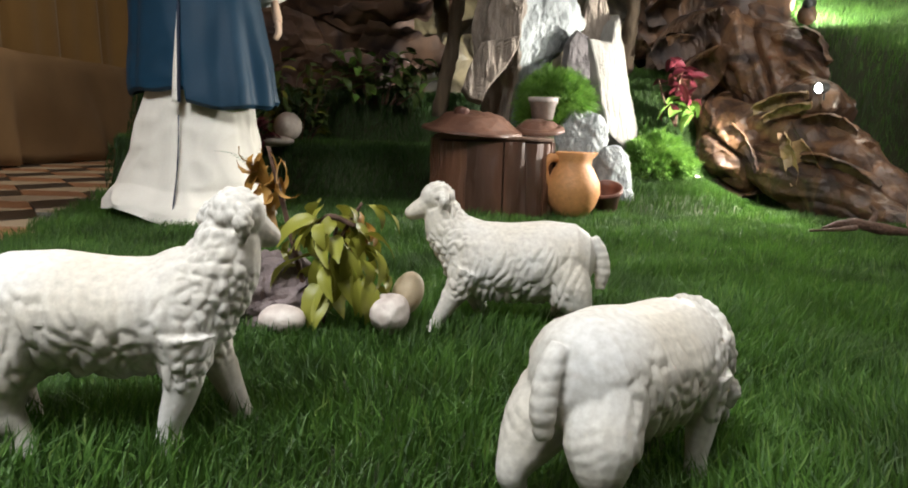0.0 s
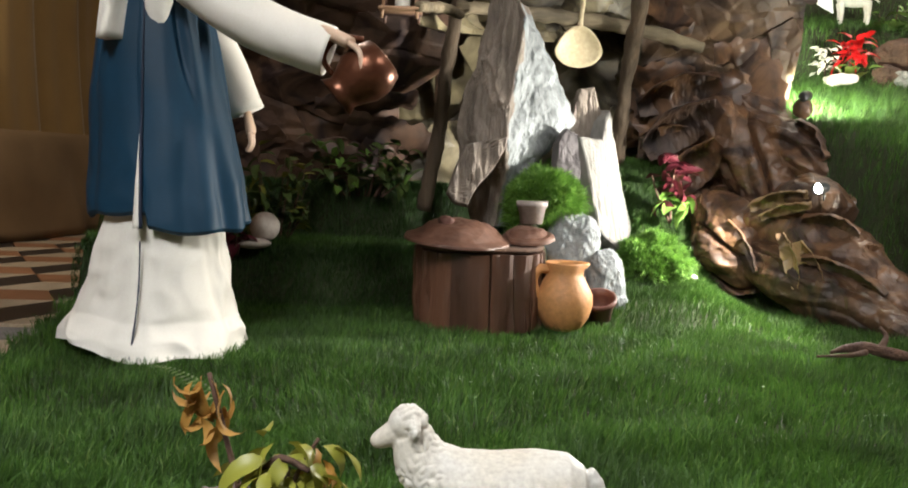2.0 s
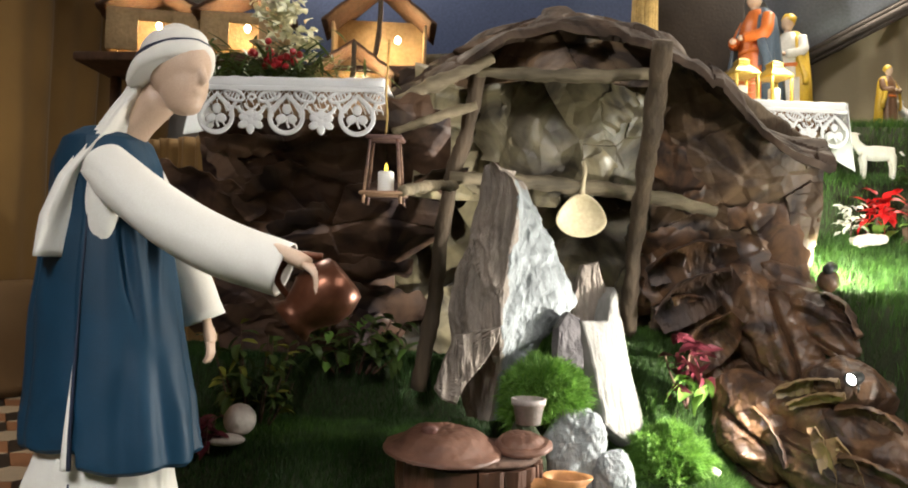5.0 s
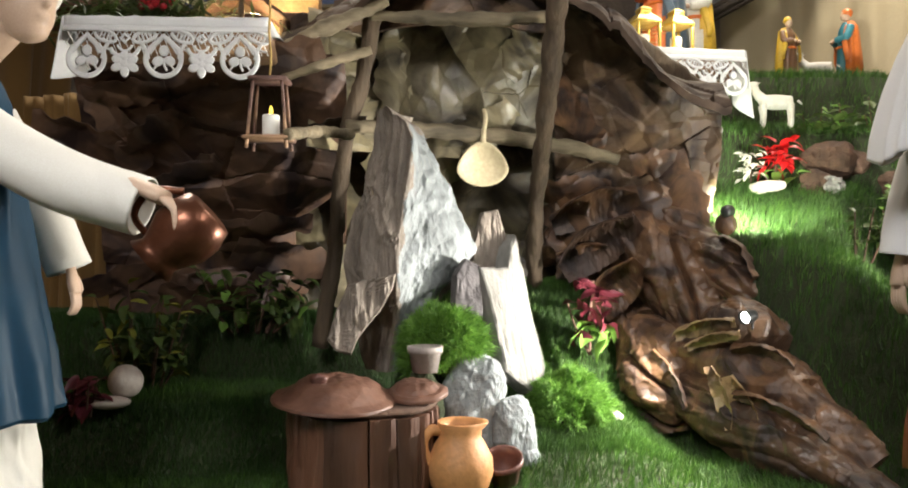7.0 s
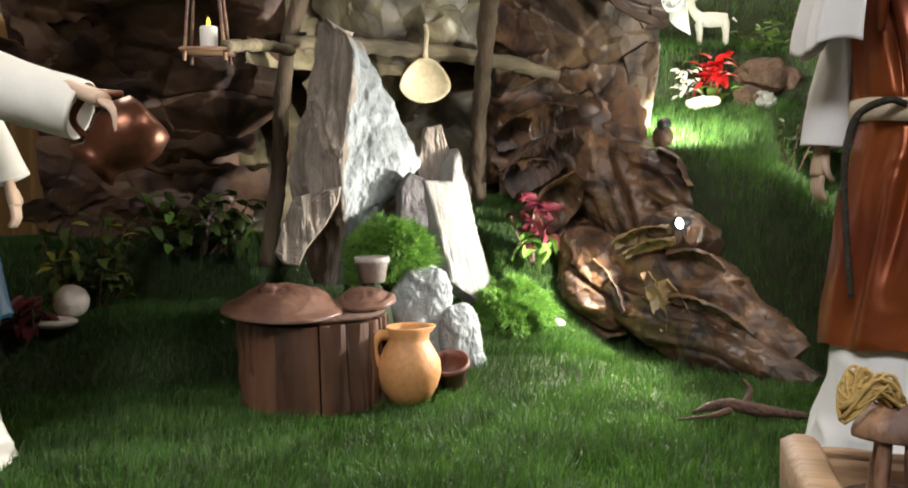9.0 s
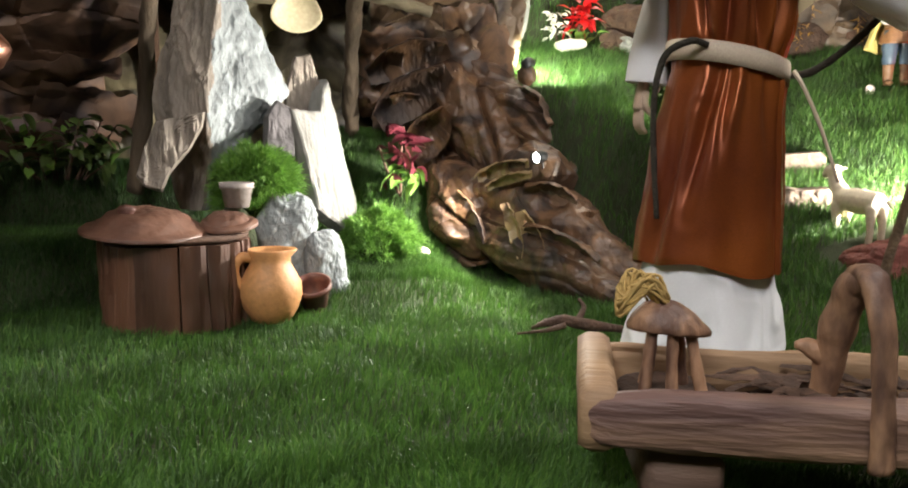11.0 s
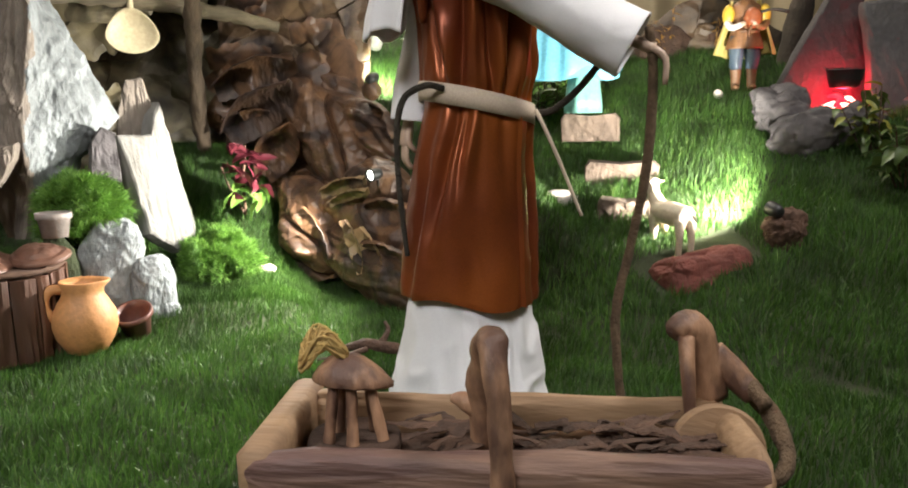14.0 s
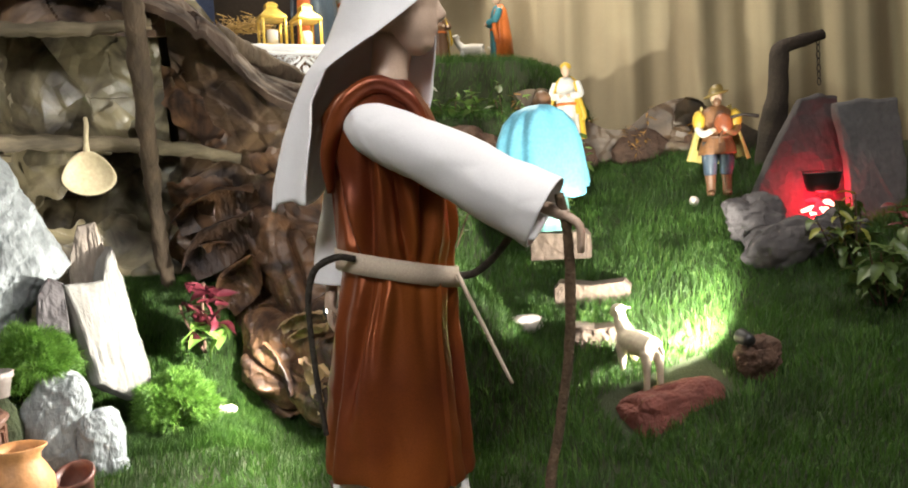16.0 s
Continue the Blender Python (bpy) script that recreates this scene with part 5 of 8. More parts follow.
def sleeve(g, mat, points, radii, seed, deep=0.012, steps=60, count=40, flat=0.9):
    """A wide sleeve, open at the cuff, with creases across and along it."""
    v, f = tube(points, radii, count, steps, flat=flat)
    c = np.repeat(smooth_path(points, steps), count, 0)
    way = v - c
    way /= np.linalg.norm(way, axis=1)[:, None] + 1e-9
    e = np.asarray(points[-1], float) - np.asarray(points[0], float)
    e /= np.linalg.norm(e)
    along = v @ e
    q = np.stack([v @ np.cross(e, (0, 1, 0)) * 11, v[:, 1] * 11, along * 4.5], 1)
    q = q + 0.5 * vnoise(v * 6, seed)[:, None]
    v = v + way * (deep * (1.1 * facet(q * 0.8, seed, 1.2)[0] + 0.35 * facet(q * 1.9, seed + 3)[0]))[:, None]
    n = len(v)
    f = [q for q in f if len(q) == 4]
    w = c + (v - c) * 0.95
    last = (steps - 1) * count
    rim = [(last + k, last + (k + 1) % count, n + last + (k + 1) % count, n + last + k) for k in range(count)]
    g.add(np.concatenate([v, w]), f + [tuple(n + i for i in q[::-1]) for q in f] + rim, mat)


def dense(rows, n):
    r = np.array(rows, float)
    t = np.linspace(0, len(r) - 1, n)
    return [tuple(np.interp(t_, np.arange(len(r)), r[:, k]) for k in range(r.shape[1])) for t_ in t]


def hand(g, wrist, way, mat, size=0.085, curl=0.3):
    """A plain modelled hand: palm, four fingers and a thumb."""
    w = Vector(way).normalized()
    s = w.cross(Vector((0, 0, 1))).normalized()
    u = s.cross(w)
    p = Vector(wrist)
    b = size / 0.10
    g.add(*tube([p - w * 0.02, p + w * size * 0.3, p + w * size * 0.55], [0.018 * b, 0.024 * b, 0.022 * b], 10, 8, flat=0.6), mat)
    for k in range(4):
        b = p + w * size * 0.5 + s * (k - 1.5) * 0.0105
        g.add(*tube([b, b + w * size * 0.35 - u * 0.2 * curl * size, b + w * size * 0.55 - u * curl * size], [0.0075, 0.007, 0.0055], 8, 7), mat)
    b = p + w * size * 0.15 - s * 0.02
    g.add(*tube([b, b + w * size * 0.3 - s * 0.012, b + w * size * 0.5 - s * 0.008 - u * 0.2 * size], [0.009, 0.008, 0.006], 8, 7), mat)


def head(g, centre, turn, mat, size=1.0):
    """A plain egg-shaped head with a nose and chin, facing turn (radians, from +x)."""
    tmp = Geo()
    tmp.add(*blob((0, 0, 0.015), (0.086, 0.070, 0.094), 26, 20), mat)
    tmp.add(*blob((0.020, 0, -0.035), (0.062, 0.056, 0.078), 22, 18), mat)
    tmp.add(*blob((0.036, 0, -0.084), (0.036, 0.036, 0.030), 18, 14), mat)
    tmp.add(*tube([(0.072, 0, 0.012), (0.083, 0, -0.012), (0.092, 0, -0.030), (0.080, 0, -0.036)], [0.010, 0.010, 0.011, 0.010], 10, 10), mat)
    tmp.add(*blob((0.076, 0, -0.060), (0.007, 0.017, 0.0075), 12, 8), mat)
    v, f, _ = fuse(tmp, "head", 0.0042, 8, 0.5)
    c, s = math.cos(turn), math.sin(turn)
    v = v * size
    v = np.stack([c * v[:, 0] - s * v[:, 1], s * v[:, 0] + c * v[:, 1], v[:, 2]], 1) + np.asarray(centre)
    g.add(v, f, mat)


def hem_lift(a, z):
    """The hem hangs higher on one side of the slit, and waves."""
    d = (a + 1.52) % (2 * math.pi)
    high = sm(2.2, 3.4, d) * 0.034
    return (0.012 + high + 0.007 * np.sin(3 * a + 1) + 0.005 * np.sin(7 * a)) * float(sm(0.60, 0.36, np.array(z)))


def water_carrier():
    g = Geo()
    cx, cy = -0.835, 2.42
    # Cream robe down to the grass.
    drape(g, CREAM_CLOTH, [(cx - 0.015, cy - 0.02, 0.0, 0.250, 0.225, 0.8, 1.4), (cx - 0.015, cy - 0.015, 0.03, 0.240, 0.215, 0.8, 1.3), (cx - 0.010, cy, 0.09, 0.205, 0.185, 0.6, 1.2), (cx, cy, 0.18, 0.188, 0.165, 0.4, 1.0), (cx + 0.006, cy, 0.33, 0.170, 0.145, 0.3, 0.6), (cx + 0.01, cy, 0.48, 0.140, 0.115, 0.2, 0.3)], 70, 2, lift=lambda a, z: (0.034 * np.clip(np.cos(a - 3.7), 0, 1) ** 2 + 0.008 * np.sin(5 * a)) * float(sm(0.16, 0.0, np.array(z))), crush=0.055)
    # Blue tunic.
    drape(g, BLUE_CLOTH, [(cx + 0.025, cy, 0.325, 0.212, 0.170, 0.15, 0.9), (cx + 0.025, cy, 0.335, 0.220, 0.181, 0.15, 0.9), (cx + 0.02, cy, 0.36, 0.222, 0.181, 0.12, 0.9), (cx + 0.01, cy, 0.50, 0.212, 0.172, 0.10, 0.8), (cx - 0.01, cy, 0.75, 0.182, 0.145, 0.12, 0.6), (cx - 0.01, cy, 0.95, 0.148, 0.120, 0.2, 0.4), (cx - 0.015, cy, 1.08, 0.135, 0.125, 0.3, 0.2), (cx - 0.015, cy, 1.14, 0.105, 0.120, 0.2, 0.1), (cx - 0.01, cy, 1.17, 0.065, 0.08, 0, 0)], 80, 5, 240, (-1.52, 0.03), hem_lift, 0.02, ((-2.40, 0.25, 0.04, 0.12, 0.55, 0.26), (-1.05, 0.25, 0.07, 0.13, 0.40, 0.22), (-0.55, -0.25, 0.08, 0.12, 0.40, 0.20), (0.10, 0.1, 0.06, 0.14, 0.45, 0.3), (-2.4, 0.5, 0.08, 0.07, 0.85, 0.12), (-0.9, -0.6, 0.10, 0.07, 0.86, 0.14), (-0.45, 0.6, 0.09, 0.07, 0.90, 0.12)))
    # robe showing at the arm opening
    g.add(*blob((cx + 0.035, cy - 0.112, 0.985), (0.042, 0.030, 0.120), 30, 24, 0.06, 14, 4), CREAM_CLOTH)
    # seam of the robe and the open slit of the tunic
    g.add(*tube([(cx + 0.015, cy - 0.247, 0.01), (cx + 0.012, cy - 0.205, 0.10), (cx + 0.012, cy - 0.180, 0.20), (cx + 0.010, cy - 0.168, 0.31)], [0.0022] * 3, 6, 30, 0.3, 40, 3), NAVY)
    g.add(*tube([(cx + 0.008, cy - 0.182, 0.345), (cx + 0.010, cy - 0.178, 0.46), (cx + 0.012, cy - 0.160, 0.64)], [0.011, 0.008, 0.002], 8, 24), CREAM_CLOTH)
    g.add(*tube([(cx + 0.018, cy - 0.184, 0.345), (cx + 0.016, cy - 0.180, 0.46), (cx + 0.012, cy - 0.158, 0.70), (cx + 0.006, cy - 0.122, 1.0)], [0.006, 0.005, 0.003, 0.002], 8, 24), NAVY)
    g.add(*tube([(cx + 0.0, cy, 1.10), (cx + 0.06, cy - 0.015, 1.18), (cx + 0.155, cy - 0.05, 1.26)], [0.056, 0.044, 0.048], 16, 8), SKIN)
    head(g, (cx + 0.195, cy - 0.07, 1.310), -0.50, SKIN)
    # Cream sleeve reaching forward, wide at the cuff.
    sh = (cx + 0.03, cy - 0.10, 1.075)
    sleeve(g, CREAM_CLOTH, [sh, (cx + 0.17, cy - 0.15, 0.968), (cx + 0.33, cy - 0.155, 0.878), (cx + 0.500, cy - 0.145, 0.820)], [0.060, 0.076, 0.080, 0.078], 3, flat=0.85)
    hand(g, (cx + 0.500, cy - 0.180, 0.866), (0.86, -0.20, -0.40), SKIN, 0.13, 0.45)
    # The other arm hangs at the far side.
    g.add(*tube([(cx + 0.03, cy + 0.11, 1.06), (cx + 0.12, cy + 0.17, 0.85), (cx + 0.19, cy + 0.18, 0.68)], [0.055, 0.055, 0.058], 16, 14, 0.05, 9, 4), CREAM_CLOTH)
    hand(g, (cx + 0.195, cy + 0.18, 0.67), (0.2, 0.0, -1.0), SKIN, 0.10, 0.2)
    # Head cloth wound round the head, with a navy band, its end hanging down the back.
    hx, hy, hz = cx + 0.185, cy - 0.065, 1.310
    c, q = math.cos(-0.55), math.sin(-0.55)
    cap = []
    for i in range(14):
        t = i / 13
        a = t * 1.72
        r = ring(0, 0, 0.112 * math.cos(a) - 0.004, 0.010 + 0.093 * math.sin(min(a, 1.57)), 0.010 + 0.081 * math.sin(min(a, 1.57)), 44, 0, folds(9, 0.008, t * 3, 3))
        r[:, 2] += 0.42 * r[:, 0] * t + 0.010 * np.sin(5 * t * math.pi)
        r[:, 0] -= 0.020 * t
        cap.append(np.stack([hx + c * r[:, 0] - q * r[:, 1], hy + q * r[:, 0] + c * r[:, 1], hz + r[:, 2]], 1))
    g.add(*loft(cap), CREAM_CLOTH)
    band = [(cap[9] - [hx, hy, hz]) * k + [hx, hy, hz + dz] for dz, k in ((-0.010, 1.0), (-0.008, 1.05), (0.010, 1.05), (0.013, 1.0))]
    g.add(*loft(band), NAVY)
    roll = [(cap[12] - [hx, hy, hz]) * k + [hx, hy, hz + dz] for dz, k in ((-0.020, 0.98), (-0.014, 1.07), (0.0, 1.10), (0.016, 1.07), (0.022, 1.0))]
    g.add(*loft(roll), CREAM_CLOTH)
    tail = []
    for i in range(26):
        t = i / 25
        x, y, z = np.array([(hx - 0.075, hy + 0.02, 1.34), (hx - 0.10, hy + 0.03, 1.25), (hx - 0.16, hy + 0.02, 1.14), (hx - 0.215, hy - 0.01, 1.04), (hx - 0.245, hy - 0.02, 0.94), (hx - 0.255, hy - 0.02, 0.84)])[[0, 1, 2, 3, 4, 5]].T @ np.maximum(0, 1 - np.abs(np.arange(6) - 5 * t))
        w = 0.055 + 0.045 * t - 0.02 * math.exp(-((t - 0.1) / 0.1) ** 2)
        tail.append(ring(x, y, z, 0.020 + 0.012 * t, w, 36, -0.2, folds(5, 0.12, 2 * t, 2)))
    g.add(*loft(tail), CREAM_CLOTH)
    ob = part("water_carrier_mannequin", g)
    tagged(ob, "mannequin in a cream robe, blue tunic and white head cloth", "mannequin")
    # Copper jug in its hand.
    t = thing("copper_jug", "shiny copper jug tipped forward under the mannequin's hand", "jug", m=pose(-0.245, 2.27, 0.762, 0, -131, 8))
    b = Geo()
    b.add(*lathe([(0.045, -0.075), (0.06, -0.07), (0.075, -0.03), (0.074, 0.01), (0.055, 0.05), (0.048, 0.07), (0.060, 0.092), (0.056, 0.092), (0.044, 0.07), (0.02, 0.0)], 32), COPPER)
    part("body", b, t)
    b = Geo()
    b.add(*tube([(0.05, 0, 0.06), (0.10, 0, 0.05), (0.115, 0, -0.01), (0.07, 0, -0.06)], [0.008, 0.008, 0.008, 0.009], 8, 14), COPPER)
    part("handle", b, t)


water_carrier()


# folds drawn in by the belt: angle, slant, depth, width, height and reach
PLEATS = ((-2.75, 0.55, 0.13, 0.15, 0.50, 0.20), (-2.30, 0.9, 0.24, 0.12, 0.60, 0.15), (-2.02, 0.35, 0.17, 0.075, 0.66, 0.10), (-1.30, -0.15, 0.06, 0.12, 0.66, 0.10), (-0.62, -0.25, 0.15, 0.12, 0.52, 0.22), (-2.5, -1.4, 0.20, 0.095, 0.88, 0.11), (-2.05, 0.8, 0.22, 0.09, 0.90, 0.12), (-1.60, -0.6, 0.20, 0.080, 0.88, 0.10), (-1.15, 1.0, 0.22, 0.09, 0.91, 0.13), (-0.65, -0.5, 0.18, 0.090, 0.88, 0.12), (-3.0, 0.2, 0.09, 0.18, 0.36, 0.14), (-1.75, 0.1, 0.05, 0.22, 0.36, 0.12))


def shepherd():
    g = Geo()
    cx, cy = 1.42, 2.06
    drape(g, WHITE_CLOTH, [(cx - 0.01, cy, 0.0, 0.195, 0.18, 0.5, 1.2), (cx - 0.01, cy, 0.06, 0.185, 0.17, 0.4, 1.0), (cx, cy, 0.20, 0.160, 0.150, 0.3, 0.8), (cx, cy, 0.36, 0.140, 0.130, 0.2, 0.3)], 60, 7, crush=0.06)
    drape(g, RUST_SATIN, [(cx + 0.000, cy, 0.285, 0.166, 0.156, 0.05, 1.5), (cx + 0.000, cy, 0.30, 0.167, 0.156, 0.05, 1.5), (cx + 0.002, cy, 0.45, 0.156, 0.147, 0.06, 1.5), (cx + 0.008, cy, 0.62, 0.142, 0.136, 0.04, 1.2), (cx + 0.018, cy, 0.70, 0.134, 0.130, 0.12, 0.5), (cx + 0.021, cy, 0.742, 0.126, 0.122, 0.3, 0.3), (cx + 0.021, cy, 0.765, 0.126, 0.122, 0.5, 0.3), (cx + 0.020, cy, 0.81, 0.134, 0.130, 0.9, 0.9), (cx + 0.015, cy, 0.92, 0.136, 0.134, 0.9, 1.2), (cx + 0.004, cy, 1.03, 0.136, 0.140, 0.9, 0.8), (cx - 0.008, cy, 1.10, 0.122, 0.140, 0.5, 0.3), (cx - 0.004, cy, 1.145, 0.092, 0.115, 0.2, 0), (cx + 0.012, cy, 1.168, 0.064, 0.075, 0, 0)], 150, 9, 340, (-1.05, 0.075), lambda a, z: (0.014 * np.sin(a * 2 + 0.4) + 0.006 * np.sin(5 * a)) * float(sm(0.42, 0.29, np.array(z))), 0.02, PLEATS)
    belt = [ring(cx + 0.021, cy, 0.752 + dz, r, r - 0.003, 80) for dz, r in ((-0.023, 0.1375), (-0.0235, 0.1405), (0.0, 0.1412), (0.0235, 0.1405), (0.023, 0.1375))]
    for r in belt:
        r[:, 2] -= 0.22 * (r[:, 0] - cx - 0.02)
    g.add(*loft(belt, cap=False), BELT)
    # collar of the tunic and the neck
    collar = [ring(cx + 0.020, cy - 0.005, 1.160 + dz, r, r * 1.12, 40) for dz, r in ((-0.022, 0.082), (-0.004, 0.076), (0.006, 0.068), (0.004, 0.060), (-0.012, 0.058))]
    for r in collar:
        r[:, 2] -= 0.35 * np.clip(r[:, 0] - cx - 0.02, 0, 1)
    g.add(*loft(collar, cap=False), RUST_SATIN)
    g.add(*tube([(cx + 0.01, cy, 1.10), (cx + 0.030, cy, 1.19), (cx + 0.045, cy, 1.27)], [0.056, 0.043, 0.046], 18, 10), SKIN_BROWN)
    head(g, (cx + 0.060, cy - 0.01, 1.345), -0.25, SKIN_BROWN, 1.04)
    # Near arm, reaching to the staff rope.
    sleeve(g, WHITE_CLOTH, [(cx - 0.055, cy - 0.055, 1.085), (cx - 0.035, cy - 0.125, 1.06), (cx + 0.02, cy - 0.17, 1.025), (cx + 0.12, cy - 0.225, 0.965), (cx + 0.21, cy - 0.27, 0.905), (cx + 0.275, cy - 0.305, 0.865)], [0.030, 0.064, 0.076, 0.082, 0.086, 0.094], 5, 0.020, 90, 70, 0.8)
    # shoulder strap of the tunic over the sleeve
    g.add(*tube([(cx + 0.085, cy - 0.125, 1.03), (cx + 0.045, cy - 0.13, 1.115), (cx - 0.02, cy - 0.115, 1.148), (cx - 0.085, cy - 0.105, 1.11), (cx - 0.125, cy - 0.09, 1.02), (cx - 0.125, cy - 0.075, 0.93)], [0.020, 0.032, 0.036, 0.034, 0.030, 0.014], 16, 40, 0.10, 14, 3, flat=0.55), RUST_SATIN)
    hand(g, (cx + 0.268, cy - 0.302, 0.878), (0.75, -0.4, -0.35), SKIN_BROWN, 0.10, 0.6)
    # Far arm, hanging behind.
    sleeve(g, WHITE_CLOTH, [(cx - 0.04, cy + 0.09, 1.10), (cx - 0.075, cy + 0.12, 0.92), (cx - 0.10, cy + 0.135, 0.80), (cx - 0.108, cy + 0.14, 0.715)], [0.055, 0.058, 0.060, 0.064], 6)
    hand(g, (cx - 0.12, cy + 0.14, 0.71), (-0.15, 0.0, -1.0), SKIN_BROWN, 0.11, 0.2)
    # Loose head cloth: over the crown, open before the face, long behind and over the far shoulder.
    zs = np.array([0.86, 0.95, 1.05, 1.12, 1.19, 1.26, 1.34, 1.40, 1.44, 1.468])
    xs = np.array([1.325, 1.335, 1.365, 1.385, 1.405, 1.440, 1.462, 1.468, 1.466, 1.464])
    rx = np.array([0.150, 0.148, 0.152, 0.150, 0.142, 0.128, 0.114, 0.098, 0.066, 0.006])
    ry = np.array([0.130, 0.130, 0.135, 0.135, 0.128, 0.115, 0.100, 0.086, 0.058, 0.006])
    near = np.radians(np.array([-126, -128, -134, -144, -138, -104, -62, -46, -22, -16]))
    far = np.radians(np.array([38, 38, 34, 28, 22, 14, 6, 2, -10, -14])) - 2 * math.pi

    def veil(u, v):
        hem = 0.905 + 0.175 * sm(0.55, 0.85, u) + 0.012 * np.sin(u * 17)
        top = 1.468
        z = top + (hem - top) * v**1.25
        a = np.interp(z, zs, near) * (1 - u) + np.interp(z, zs, far) * u
        low = sm(1.30, 1.0, z)
        q = np.stack([np.cos(a) * 1.9, np.sin(a) * 1.9, z * 1.3], 1)
        k = 1 + low * (0.10 * ridged(q, 2, 6) - 0.02) + 0.012 * vnoise(q * 3, 4)
        x = np.interp(z, zs, xs) + np.interp(z, zs, rx) * k * np.cos(a)
        x = x + 0.035 * sm(0.75, 1.0, u) * sm(1.30, 1.12, z)
        return np.stack([x, cy + np.interp(z, zs, ry) * k * np.sin(a), z], 1)

    v, f = sheet(veil, 120, 80)
    c = np.stack([np.interp(v[:, 2], zs, xs), np.full(len(v), cy), v[:, 2]], 1)
    w = c + (v - c) * [0.965, 0.965, 1]
    n = len(v)
    both = thick((v, f), (0, 0, 0))
    both[0][n:] = w
    g.add(*both, WHITE_CLOTH)
    ob = part("shepherd_mannequin", g)
    tagged(ob, "mannequin in a rust satin tunic, white robe and head cloth", "mannequin")
    # Things that hang from it.
    r = Geo()
    r.add(*tube([(1.715, 1.725, 0.90), (1.735, 1.74, 0.80), (1.735, 1.76, 0.60), (1.715, 1.79, 0.42), (1.690, 1.80, 0.28), (1.70, 1.80, 0.12), (1.72, 1.80, 0.0)], [0.0095, 0.0105, 0.0105, 0.0105, 0.011, 0.0105, 0.010], 10, 60, 0.14, 60, 3), ROPE)
    tagged(part("rope", r), "thick brown rope hanging from the mannequin's hand to the grass", "rope")
    r = Geo()
    r.add(*tube([(1.575, 2.02, 0.725), (1.60, 1.96, 0.735), (1.635, 1.90, 0.78), (1.665, 1.84, 0.84)], [0.0085] * 4, 8, 26, 0.1, 60, 4), DARK_ROPE)
    tagged(part("rope", r), "dark twisted rope running from the belt to the hand", "rope")
    r = Geo()
    r.add(*tube([(1.335, 1.965, 0.785), (1.295, 1.96, 0.792), (1.250, 1.98, 0.768), (1.232, 1.99, 0.71), (1.232, 2.0, 0.62), (1.240, 2.0, 0.50), (1.250, 2.0, 0.40)], [0.0075, 0.0078, 0.0078, 0.0075, 0.007, 0.0066, 0.006], 8, 50, 0.1, 60, 5), DARK_ROPE)
    tagged(part("rope", r), "dark twisted rope looped at the mannequin's belt", "rope")
    r = Geo()
    r.add(*tube([(1.560, 1.975, 0.735), (1.575, 1.95, 0.69), (1.61, 1.93, 0.60), (1.66, 1.93, 0.485)], [0.005, 0.005, 0.0045, 0.004], 8, 24, 0.1, 60, 6), BELT)
    tagged(part("cord", r), "thin pale cord hanging from the mannequin's belt", "cord")


shepherd()


